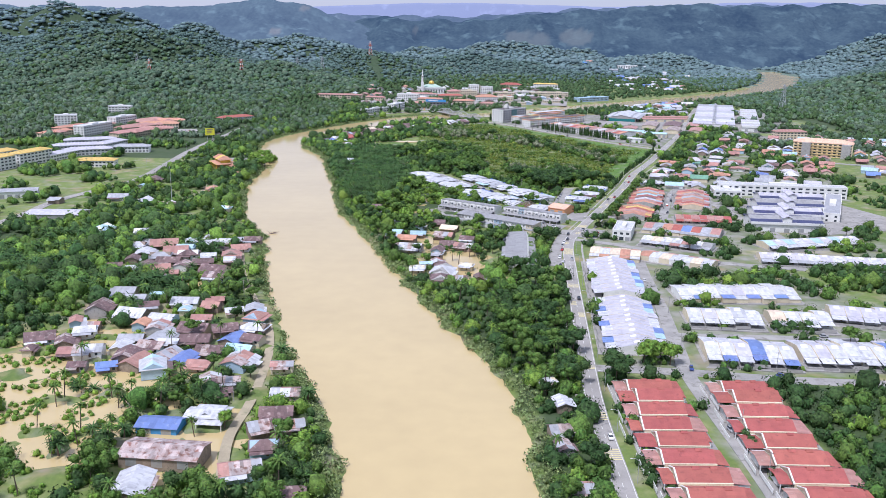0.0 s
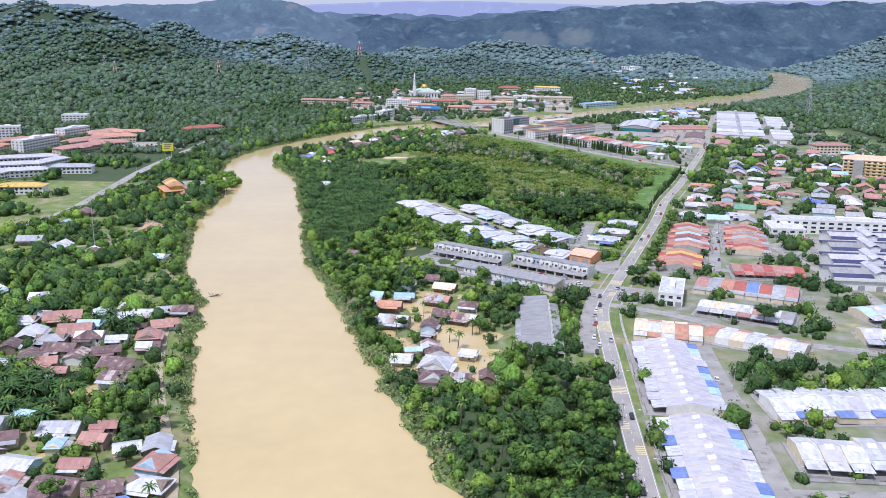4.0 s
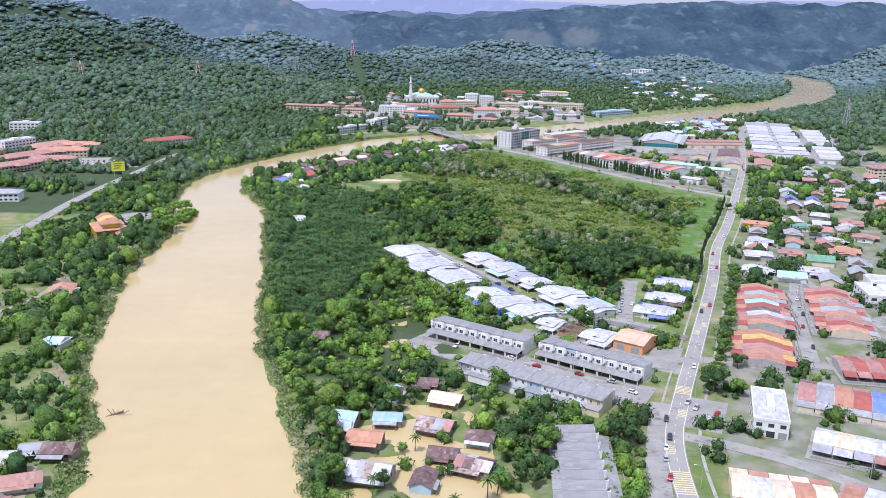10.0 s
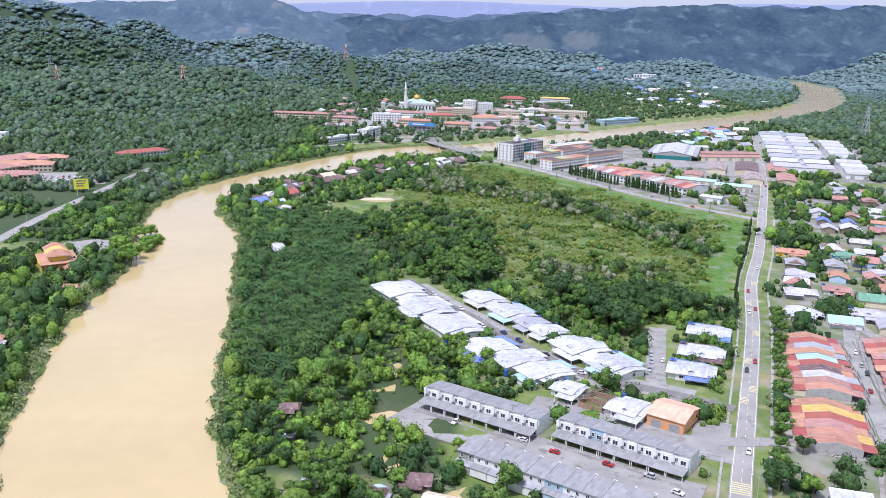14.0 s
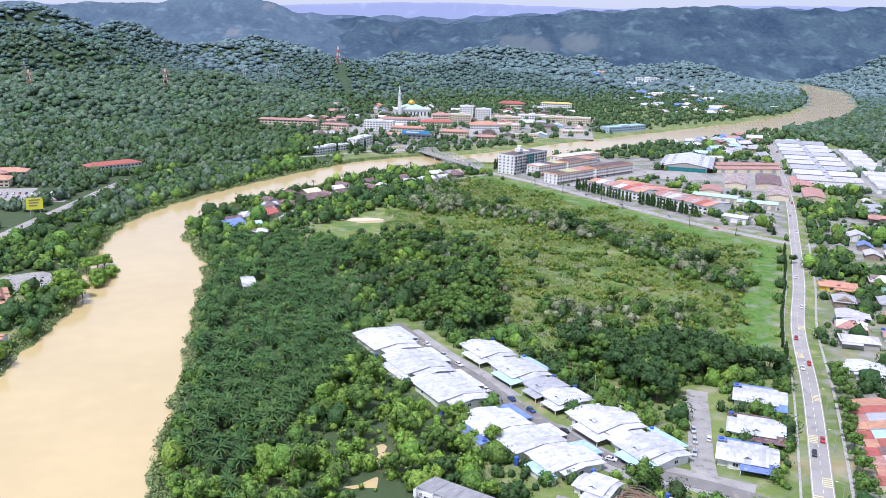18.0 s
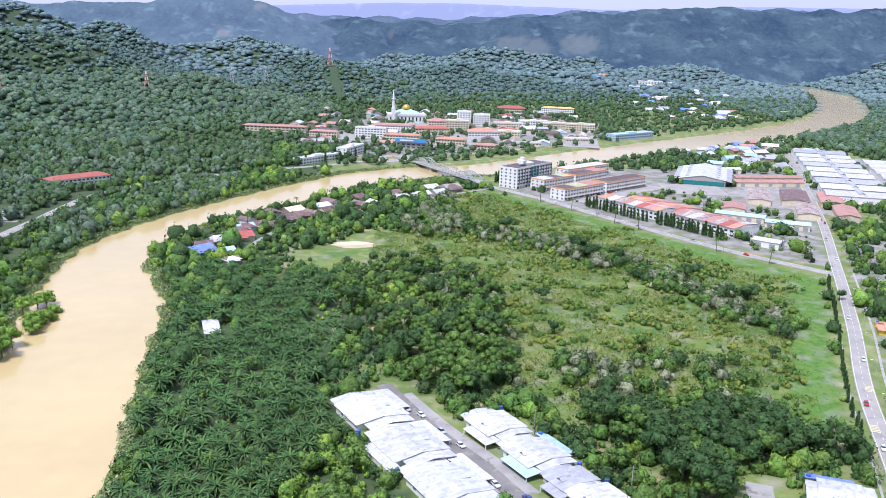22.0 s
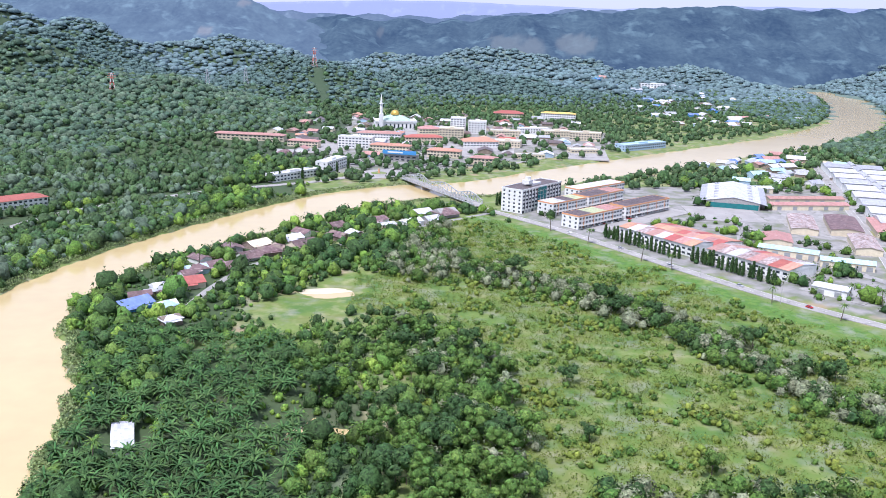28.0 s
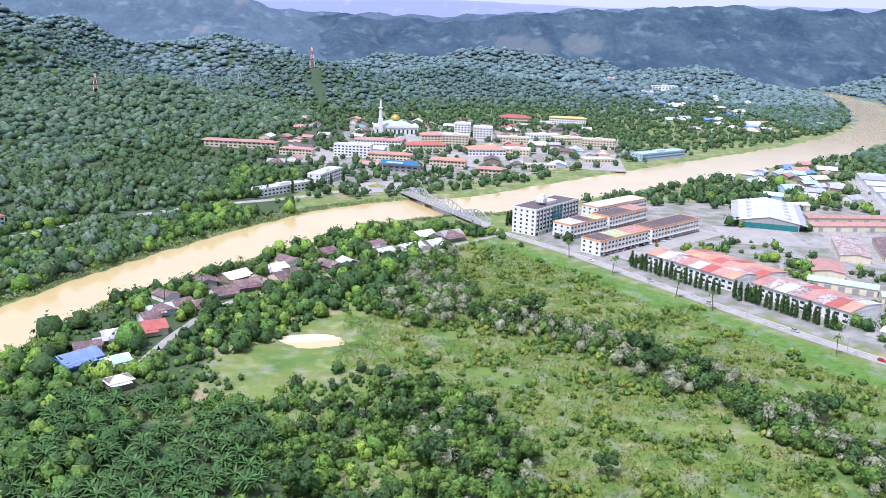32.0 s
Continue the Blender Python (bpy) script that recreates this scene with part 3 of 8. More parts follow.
def gable(w, d, eave, ridge, over=0.6, along="x", thick=0.12):
    """Two sloping plates meeting at a ridge."""
    b = Build()
    if along == "x":
        x0, x1, y0, y1 = -w / 2 - over, w / 2 + over, -d / 2 - over, d / 2 + over
        lo = eave - (ridge - eave) * over / (d / 2)
        b.slab([(x0, y0, lo), (x1, y0, lo), (x1, 0, ridge), (x0, 0, ridge)], thick)
        b.slab([(x0, 0, ridge), (x1, 0, ridge), (x1, y1, lo), (x0, y1, lo)], thick)
    else:
        x0, x1, y0, y1 = -w / 2 - over, w / 2 + over, -d / 2 - over, d / 2 + over
        lo = eave - (ridge - eave) * over / (w / 2)
        b.slab([(x0, y0, lo), (0, y0, ridge), (0, y1, ridge), (x0, y1, lo)], thick)
        b.slab([(0, y0, ridge), (x1, y0, lo), (x1, y1, lo), (0, y1, ridge)], thick)
    return b


def hip(w, d, eave, ridge, over=0.7):
    """A hipped roof with a closed soffit."""
    x, y = w / 2 + over, d / 2 + over
    r = max(w, d) / 2 - min(w, d) / 2
    lo = eave - 0.15
    top = [(-r, 0, ridge), (r, 0, ridge)] if w >= d else [(0, -r, ridge), (0, r, ridge)]
    v = [(-x, -y, lo), (x, -y, lo), (x, y, lo), (-x, y, lo)] + top + [(-x, -y, lo - 0.15), (x, -y, lo - 0.15), (x, y, lo - 0.15), (-x, y, lo - 0.15)]
    f = [(0, 1, 5, 4), (1, 2, 5), (2, 3, 4, 5), (3, 0, 4)] if w >= d else [(0, 1, 4), (1, 2, 5, 4), (2, 3, 5), (3, 0, 4, 5)]
    f += [(0, 6, 7, 1), (1, 7, 8, 2), (2, 8, 9, 3), (3, 9, 6, 0), (9, 8, 7, 6)]
    return Build().add(v, f)


def gable_body(w, d, eave, ridge, along="x"):
    """Walls with gable ends."""
    b, x, y, r = Build(), w / 2, d / 2, ridge - 0.12
    v = [(-x, -y, -1.5), (x, -y, -1.5), (x, y, -1.5), (-x, y, -1.5), (-x, -y, eave), (x, -y, eave), (x, y, eave), (-x, y, eave)]
    if along == "x":
        v += [(-x, 0, r), (x, 0, r)]
        f = [(0, 1, 5, 4), (2, 3, 7, 6), (1, 2, 6, 9, 5), (3, 0, 4, 8, 7), (4, 5, 9, 8), (6, 7, 8, 9)]
    else:
        v += [(0, -y, r), (0, y, r)]
        f = [(0, 1, 5, 8, 4), (2, 3, 7, 9, 6), (1, 2, 6, 5), (3, 0, 4, 7), (4, 8, 9, 7), (5, 6, 9, 8)]
    return b.add(v, f)


def root(name, x, y, turn, label, category, group="", z=None, radius=8.0):
    ob = new(name)
    ob.empty_display_size = 0.5
    ob.matrix_basis = pose(x, y, floor_z(x, y) if z is None else z, 0, 0, turn)
    USED.append((x, y, radius))
    return tagged(ob, label, category, group)


def village_house(x, y, w, style, turn, rng, group):
    """A small timber or block house with a sheet roof, a lean-to porch and shuttered windows."""
    d = w * rng.uniform(0.62, 0.85)
    close = y < 640
    if rng.random() < 0.3:
        turn += 90
    lift = rng.uniform(0.4, 1.3)
    eave, ridge = lift + 2.7, lift + 2.7 + min(w, d) * rng.uniform(0.16, 0.26)
    walls = WALLS[rng.choice([0, 1, 1, 1, 2, 3, 4])]
    if style == "u" and w > 15:
        walls = BLUE_WALL
    word = {"white_paint": "white", "timber_wall": "timber", "cream_wall": "cream", "pale_blue_wall": "pale blue", "grey_block_wall": "grey block", "bright_blue_wall": "bright blue"}[walls.name]
    z = max(floor_z(x, y), -0.6)
    h = root("village_house" if "village" in group or "west road" in group else "house", x, y, turn, f"{word} village house with {ROOF_WORD[style]} roof among trees", "house", group, z, w * (0.85 if y > 1000 else 0.66))
    part("wall", gable_body(w, d, eave, ridge), walls, h)
    if close and (style == "r" or (w > 11 and rng.random() < 0.2)):
        # patched sheets, some newer and some rusted
        roof = part("roof", gable(w, d, eave - 0.08, ridge - 0.08, 0.45), ROOF["r"], h)
        n = max(3, int(w / 3.0))
        for i in range(n):
            for s in (-1, 1):
                a, c = -w / 2 - 0.5 + (w + 1) * i / n, -w / 2 - 0.5 + (w + 1) * (i + 1) / n
                lo, yy = eave - (ridge - eave) * 0.5 / (d / 2), s * (d / 2 + 0.5)
                q = [(a, yy, lo), (c, yy, lo), (c, 0, ridge), (a, 0, ridge)]
                k = rng.choice(["r", "r", "m", "w", "g", "p"]) if style == "r" else rng.choice([style, style, "r"])
                part("roof_sheet", Build().slab([(px, py, pz + rng.uniform(0, 0.06)) for px, py, pz in (q if s < 0 else q[::-1])], 0.05), ROOF[k], roof)
    else:
        part("roof", gable(w, d, eave, ridge, 0.6) if rng.random() < 0.72 else hip(w, d, eave, ridge), ROOF[style], h)
    pd = rng.uniform(1.8, 3.2)
    k = style if rng.random() < 0.6 else rng.choice(["r", "g", "w", "m"])
    px0, px1 = -w / 2 - 0.2, w * rng.uniform(0.05, 0.5)
    if y < 1320:
        part("porch_roof", Build().slab([(px0, -d / 2 - pd, eave - 0.75), (px1, -d / 2 - pd, eave - 0.75), (px1, -d / 2 + 0.1, eave - 0.25), (px0, -d / 2 + 0.1, eave - 0.25)], 0.08), ROOF[k], h)
    for qx in (px0 + 0.2, px1 - 0.2) if close and x > -60 else ():
        part("post", Build().box(qx - 0.08, qx + 0.08, -d / 2 - pd + 0.1, -d / 2 - pd + 0.26, -1.5, eave - 0.8), WALLS[1], h)
    if y < 640:
        opening(h, "window", w * 0.33, -d / 2, lift + 0.9, 1.2, 1.1)
    if close:
        opening(h, "door", w * 0.1, -d / 2, lift, 0.95, 2.0)
        opening(h, "window", -w * 0.28, -d / 2, lift + 0.9, 1.2, 1.1)
        if x > -60:
            opening(h, "window", w / 2, 0, lift + 0.9, 1.2, 1.1, 90)
    return h


def bungalow(x, y, w, d, turn, style, group, extra="", walls=None, tank=True):
    """A painted single-storey house under wide low roofs that step past each other, with a gablet and car porch."""
    walls = walls or WHITE
    eave = 3.2
    rise = min(w, d) * 0.06
    h = root("bungalow", x, y, turn, f"single-storey house with {ROOF_WORD[style]} roof and car porch", "house", group, None, max(w, d) * 0.6)
    mw, md = w * 0.62, d * 0.94
    main = part("wall", Build().box(-mw / 2, mw / 2, -md / 2, md / 2, -0.8, eave).box(mw / 2, w / 2 - 0.4, -md * 0.28, md * 0.42, -0.8, eave - 0.35).box(-w / 2 + 0.4, -mw / 2, -md * 0.42, md * 0.3, -0.8, eave - 0.35), walls, h)
    part("roof", gable(mw, md, eave, eave + rise, 0.8, "x"), ROOF[style], h)
    for sx, y0, y1 in ((1, -md * 0.36, md * 0.5), (-1, -md * 0.5, md * 0.38)):
        a, b = sx * (mw / 2 - 0.6), sx * (w / 2 + 0.5)
        ym = (y0 + y1) / 2
        ea, ri = eave - 0.3, eave + rise * 0.72
        side_roof = Build()
        x0, x1 = min(a, b), max(a, b)
        side_roof.slab([(x0, y0, ea), (x1, y0, ea), (x1, ym, ri), (x0, ym, ri)], 0.12).slab([(x0, ym, ri), (x1, ym, ri), (x1, y1, ea), (x0, y1, ea)], 0.12)
        part("side_roof", side_roof, ROOF[style], h)
    part("gable_wall", Build().add([(-mw / 2 + 0.05, -md / 2, eave), (-mw / 2 + 0.05, md / 2, eave), (-mw / 2 + 0.05, 0, eave + rise - 0.14), (mw / 2 - 0.05, -md / 2, eave), (mw / 2 - 0.05, md / 2, eave), (mw / 2 - 0.05, 0, eave + rise - 0.14)],
                                   [(0, 2, 1), (3, 4, 5), (0, 3, 5, 2), (1, 2, 5, 4)]), walls, h)
    gz0 = eave + rise * 0.55
    part("gablet", Build().slab([(-1.5, -md * 0.36, gz0), (0, -md * 0.36, gz0 + 0.75), (0, -md * 0.02, gz0 + 0.75), (-1.5, -md * 0.1, gz0 + 0.25)], 0.1).slab([(0, -md * 0.36, gz0 + 0.75), (1.5, -md * 0.36, gz0), (1.5, -md * 0.1, gz0 + 0.25), (0, -md * 0.02, gz0 + 0.75)], 0.1), ROOF[style], h)
    part("louvre", Build().add([(-1.0, -md * 0.33, gz0 - 0.1), (1.0, -md * 0.33, gz0 - 0.1), (0, -md * 0.33, gz0 + 0.55), (0, -md * 0.3, gz0)], [(0, 1, 2), (0, 2, 3), (2, 1, 3)]), WALLS[4], h, "grey gable louvre")
    part("porch_roof", Build().slab([(-w * 0.12, -d / 2 - 4.2, eave - 0.8), (w / 2 + 0.4, -d / 2 - 4.2, eave - 0.8), (w / 2 + 0.4, -d * 0.34, eave - 0.32), (-w * 0.12, -d * 0.47, eave - 0.32)], 0.1), ROOF[extra or style], h)
    for qx in (-w * 0.1, w / 2 + 0.1):
        part("post", Build().box(qx - 0.12, qx + 0.12, -d / 2 - 4.0, -d / 2 - 3.76, -0.5, eave - 0.85), FRAME, h)
    opening(h, "window", -mw * 0.3, -md / 2, 1.0, 1.8, 1.3, framed=True)
    opening(h, "window", -w / 2 + 0.4, 0, 1.0, 1.6, 1.2, 270, framed=True)
    opening(h, "window", w / 2 - 0.4, d * 0.1, 1.0, 1.6, 1.2, 90, framed=True)
    opening(h, "window", mw * 0.2, md / 2, 1.0, 1.6, 1.2, 180, framed=True)
    opening(h, "door", mw * 0.1, -md / 2, 0, 1.4, 2.1)
    if extra:
        part("lean_to", Build().slab([(-w / 2 - 0.4, d / 2 - 0.6, eave - 0.35), (w * 0.25, d / 2 - 0.6, eave - 0.35), (w * 0.25, d / 2 + 4, eave - 0.9), (-w / 2 - 0.4, d / 2 + 4, eave - 0.9)], 0.1), ROOF[extra], h)
        part("lean_to_wall", Build().box(-w / 2, w * 0.2, d / 2 + 0.02, d / 2 + 3.6, -0.5, eave - 0.95), walls, h)
    if tank:
        part("water_tank", Build().tube(-w / 2 + 1, d / 2 + 1.2, -0.4, 3.3, 0.9, 0.85, 10), TANK, h, "blue plastic water tank")
    return h


def row_unit(w, d, style, walls, flat=0.0, back="", stagger=0.0, porch="", long_ridge=False):
    """One unit of a single-storey terrace, built once for each look; later ones are copies."""
    eave, ridge = 3.1 + flat, 3.1 + flat + d * 0.1
    h = new("terrace_unit")
    part("wall", gable_body(w - 0.04, d, eave, ridge), walls, h)
    part("roof", gable(w - 0.1, d, eave, ridge, 0.0 if not stagger else 0.02), ROOF[style], h)
    part("party_wall", Build().add([(-w / 2 - 0.05, -d / 2 - 0.2, 0), (-w / 2 - 0.05, d / 2, 0), (-w / 2 - 0.05, d / 2, eave + 0.1), (-w / 2 - 0.05, 0, ridge + 0.1), (-w / 2 - 0.05, -d / 2 - 0.2, eave + 0.1),
                                    (-w / 2 + 0.12, -d / 2 - 0.2, 0), (-w / 2 + 0.12, d / 2, 0), (-w / 2 + 0.12, d / 2, eave + 0.1), (-w / 2 + 0.12, 0, ridge + 0.1), (-w / 2 + 0.12, -d / 2 - 0.2, eave + 0.1)],
                                   [(4, 3, 2, 1, 0), (5, 6, 7, 8, 9), (0, 5, 9, 4), (4, 9, 8, 3), (3, 8, 7, 2), (2, 7, 6, 1)]), WALLS[4] if style in "Rop" else WALLS[2], h)
    pr = porch or style
    part("porch_roof", Build().slab([(-w / 2 + 0.2, -d / 2 - 5.4, eave - 0.8), (w / 2 - 0.15, -d / 2 - 5.4, eave - 0.8), (w / 2 - 0.15, -d / 2 + 0.2, eave - 0.22), (-w / 2 + 0.2, -d / 2 + 0.2, eave - 0.22)], 0.1), ROOF[pr], h)
    part("fence", Build().box(-w / 2, w / 2, -d / 2 - 7.6, -d / 2 - 7.45, -0.5, 1.1), WALLS[4], h)
    if style in "lw":
        part("roof_vent", Build().slab([(-1.5, -2.2, ridge - 0.35), (1.5, -2.2, ridge - 0.35), (1.5, 0.5, ridge + 0.3), (-1.5, 0.5, ridge + 0.3)], 0.35), FRAME, h)
    if back:
        part("kitchen_roof", Build().slab([(-w / 2 + 0.1, d / 2 - 0.1, eave - 0.3), (w / 2 - 0.1, d / 2 - 0.1, eave - 0.3), (w / 2 - 0.1, d / 2 + 5, eave - 0.8), (-w / 2 + 0.1, d / 2 + 5, eave - 0.8)], 0.1), ROOF[back], h)
        part("kitchen_wall", Build().box(-w / 2 + 0.2, w / 2 - 0.2, d / 2 + 0.02, d / 2 + 4.7, -0.5, eave - 0.95), WALLS[2], h)
    opening(h, "window", -w * 0.22, -d / 2, 0.9, 1.7, 1.3)
    opening(h, "door", w * 0.22, -d / 2, 0, 1.1, 2.1)
    return h


def terrace_row(x0, y0, x1, y1, n, d, styles, group, walls=None, flip=False, back="", step=0.0, porch="", flat=0.0):
    """n units side by side on the line from (x0, y0) to (x1, y1), which is the middle of their depth."""
    w = math.hypot(x1 - x0, y1 - y0) / n
    turn = math.degrees(math.atan2(y1 - y0, x1 - x0)) + (180 if flip else 0)
    yard = new("yard", Build().box(-w * n / 2 - 1.5, w * n / 2 + 1.5, -d / 2 - 8.5, d / 2 + (7 if back else 3), -1.2, 0.14).mesh("yard", PAVING))
    yard.matrix_basis = pose((x0 + x1) / 2, (y0 + y1) / 2, floor_z((x0 + x1) / 2, (y0 + y1) / 2) + 0.1, 0, 0, turn)
    tagged(yard, "worn concrete yards round a terrace row", "yard", kind="structure")
    for i in range(n):
        s = (i + 0.5) / n
        st = styles[i % len(styles)]
        bk = back[i % len(back)] if back else ""
        pc = porch[i % len(porch)] if porch else ""
        wl = walls or (WHITE if st in "wlstgRu" else WALLS[2])
        key = ("unit", round(w, 1), round(d, 1), st, wl.name, bk, pc, flat)
        off = step * ((i * 7) % 3 - 1)
        px, py = x0 + (x1 - x0) * s, y0 + (y1 - y0) * s
        m = pose(px + off * math.sin(radians(turn)), py - off * math.cos(radians(turn)), floor_z(px, py) + 0.25 + (0.06 if step < 1 else 0.3) * ((i * 5) % 4), 0, 0, turn)
        if key not in CACHE:
            ob = CACHE[key] = row_unit(w, d, st, wl, flat, bk, step, pc)
            ob.matrix_basis = m
            tagged(ob, f"single-storey terrace house with {ROOF_WORD[st]} roof", "terrace house", group)
        else:
            copy_thing(CACHE[key], m)["group"] = group
        USED.append((px, py, d * 0.75))


def town_house(w, d, storeys, style, face, balcony):
    """A two-storey terrace unit: parapet front with fin walls, paired windows, wide car-porch roof."""
    h = new("terrace_house")
    eave, ridge = 6.4, 7.5
    part("wall", Build().add([(-w / 2, -d / 2, -1), (w / 2, -d / 2, -1), (w / 2, d / 2, -1), (-w / 2, d / 2, -1), (-w / 2, -d / 2, ridge - 0.2), (w / 2, -d / 2, ridge - 0.2), (w / 2, d / 2, eave - 0.2), (-w / 2, d / 2, eave - 0.2)],
                            [(0, 1, 5, 4), (1, 2, 6, 5), (2, 3, 7, 6), (3, 0, 4, 7), (4, 5, 6, 7)]), face, h)
    part("roof", Build().slab([(-w / 2 + 0.06, -d / 2 - 0.5, ridge), (w / 2 - 0.06, -d / 2 - 0.5, ridge), (w / 2 - 0.06, d / 2 + 0.7, eave), (-w / 2 + 0.06, d / 2 + 0.7, eave)], 0.14), ROOF["s"], h)
    part("fin_wall", Build().box(-w / 2 - 0.12, -w / 2 + 0.16, -d / 2 - 1.6, -d / 2 - 0.02, 2.9, 7.1).box(-w / 2 - 0.3, -w / 2 + 1.0, -d / 2 - 1.75, -d / 2 - 1.55, 4.6, 7.2), FRAME, h)
    part("bay", Build().box(-w * 0.12, w * 0.46, -d / 2 - 0.9, -d / 2 - 0.03, 3.4, 6.5), face, h)
    opening(h, "window", w * 0.17, -d / 2 - 0.9, 4.1, 1.9, 1.5, framed=True)
    opening(h, "window", -w * 0.27, -d / 2, 4.2, 0.9, 1.4, framed=True)
    part("porch_roof", Build().slab([(-w / 2 + 0.03, -d / 2 - 6.6, 2.75), (w / 2 - 0.03, -d / 2 - 6.6, 2.75), (w / 2 - 0.03, -d / 2 - 0.92, 3.35), (-w / 2 + 0.03, -d / 2 - 0.92, 3.35)], 0.12), ROOF["s"], h)
    for qx in (-w / 2 + 0.3, w / 2 - 0.3):
        part("porch_post", Build().box(qx - 0.14, qx + 0.14, -d / 2 - 6.3, -d / 2 - 6.02, -0.5, 2.62), FRAME, h)
    opening(h, "door", -w * 0.25, -d / 2, 0, 1.1, 2.1)
    opening(h, "window", w * 0.18, -d / 2, 0.5, 2.3, 1.8, framed=True)
    part("gate_wall", Build().box(-w / 2, w / 2, -d / 2 - 9.0, -d / 2 - 8.85, -0.5, 1.0), WALLS[4], h)
    for qx in (-w * 0.25, w * 0.22):
        opening(h, "window", qx, d / 2, 4.1, 1.0, 1.2, 180, framed=True)
    part("back_porch", Build().slab([(-w / 2 + 0.1, d / 2, 3.2), (w / 2 - 0.1, d / 2, 3.2), (w / 2 - 0.1, d / 2 + 3.2, 2.7), (-w / 2 + 0.1, d / 2 + 3.2, 2.7)][::-1], 0.1), ROOF["s" if not balcony else "g"], h)
    part("back_wall", Build().box(-w / 2 + 0.1, w / 2 - 0.1, d / 2 + 0.02, d / 2 + 2.9, -0.5, 2.6), face, h)
    return h


def town_row(x0, y0, x1, y1, n, d, group, flip=False, faces=(0,)):
    w = math.hypot(x1 - x0, y1 - y0) / n
    turn = math.degrees(math.atan2(y1 - y0, x1 - x0)) + (180 if flip else 0)
    for i in range(n):
        s = (i + 0.5) / n
        face = [WHITE, WALLS[3], WALLS[2], WALLS[4]][faces[i % len(faces)]]
        key = ("town", round(w, 1), d, face.name, i % 2)
        px, py = x0 + (x1 - x0) * s, y0 + (y1 - y0) * s
        m = pose(px, py, 1.9, 0, 0, turn)
        if key not in CACHE:
            CACHE[key] = ob = town_house(w, d, 2, "s", face, i % 2)
            ob.matrix_basis = m
            tagged(ob, "two-storey white terrace house with slate-grey roof and wide porch", "terrace house", group)
        else:
            copy_thing(CACHE[key], m)["group"] = group
        USED.append((px, py, 9))


def block_building(x, y, w, d, turn, storeys, label, walls=WHITE, roof="g", bays=None, group="", name="building", pitched=False, glass_bays=(), ground=None, z=None, sides=True, plant_room=True):
    """A masonry building of several storeys with rows of real windows, a parapet or a pitched roof."""
    fh = 3.3
    top = storeys * fh + 0.3
    h = root(name, x, y, turn, label, "building", group, z, max(w, d) * 0.55)
    part("wall", Build().box(-w / 2, w / 2, -d / 2, d / 2, -1.5, top), walls, h)
    if pitched:
        part("roof", hip(w, d, top + 0.15, top + min(w, d) * 0.17, 0.9), ROOF[roof], h)
    else:
        part("roof", Build().box(-w / 2 + 0.3, w / 2 - 0.3, -d / 2 + 0.3, d / 2 - 0.3, top, top + 0.12), ROOF[roof], h)
        b = Build().box(-w / 2 - 0.15, w / 2 + 0.15, -d / 2 - 0.15, -d / 2 + 0.28, top - 0.3, top + 0.8).box(-w / 2 - 0.15, w / 2 + 0.15, d / 2 - 0.28, d / 2 + 0.15, top - 0.3, top + 0.8)
        b.box(-w / 2 - 0.15, -w / 2 + 0.28, -d / 2 + 0.28, d / 2 - 0.28, top - 0.3, top + 0.8).box(w / 2 - 0.28, w / 2 + 0.15, -d / 2 + 0.28, d / 2 - 0.28, top - 0.3, top + 0.8)
        part("parapet", b, ground or walls, h)
    n = bays or max(2, int(w / 4))
    remote = (y > 1100 and name != "hotel") or x < -300 or x > 280
    band, ww = Build(), w / n * 0.55
    for f in range(storeys):
        if remote:
            for i in range(n):
                qx = -w / 2 + w * (i + 0.5) / n
                band.box(qx - ww / 2, qx + ww / 2, -d / 2 - 0.08, -d / 2 + 0.02, f * fh + 0.9, f * fh + 2.4)
            for i in range(max(1, int(d / 5)) if sides else 0):
                qy = -d / 2 + d * (i + 0.5) / max(1, int(d / 5))
                band.box(-w / 2 - 0.08, -w / 2 + 0.02, qy - 0.85, qy + 0.85, f * fh + 0.9, f * fh + 2.4)
            if f == storeys - 1:
                tagged(part("glazing", band, GLASS, h), kind="stuff")
            continue
        for i in range(n):
            qx = -w / 2 + w * (i + 0.5) / n
            if f == 0:
                opening(h, "shopfront", qx, -d / 2, 0.1, w / n * 0.72, 2.5, material=SHUTTER if (i * 7 + int(x)) % 3 else GLASS)
            elif i in glass_bays:
                opening(h, "glazing", qx, -d / 2, f * fh + 0.1, w / n * 0.9, 3.1, material=TEAL_GLASS)
            else:
                opening(h, "window", qx, -d / 2, f * fh + 1.0, w / n * 0.5, 1.5)
        m = max(1, int(d / 5))
        for i in range(m if sides else 0):
            qy = -d / 2 + d * (i + 0.5) / m
            opening(h, "window", -w / 2, qy, f * fh + 1.0, 1.7, 1.5, 270)
    if not pitched and storeys > 1 and plant_room:
        part("roof_plant", Build().box(-w * 0.1, w * 0.12, -d * 0.2, d * 0.2, top + 0.12, top + 2.2), walls, h)
    return h


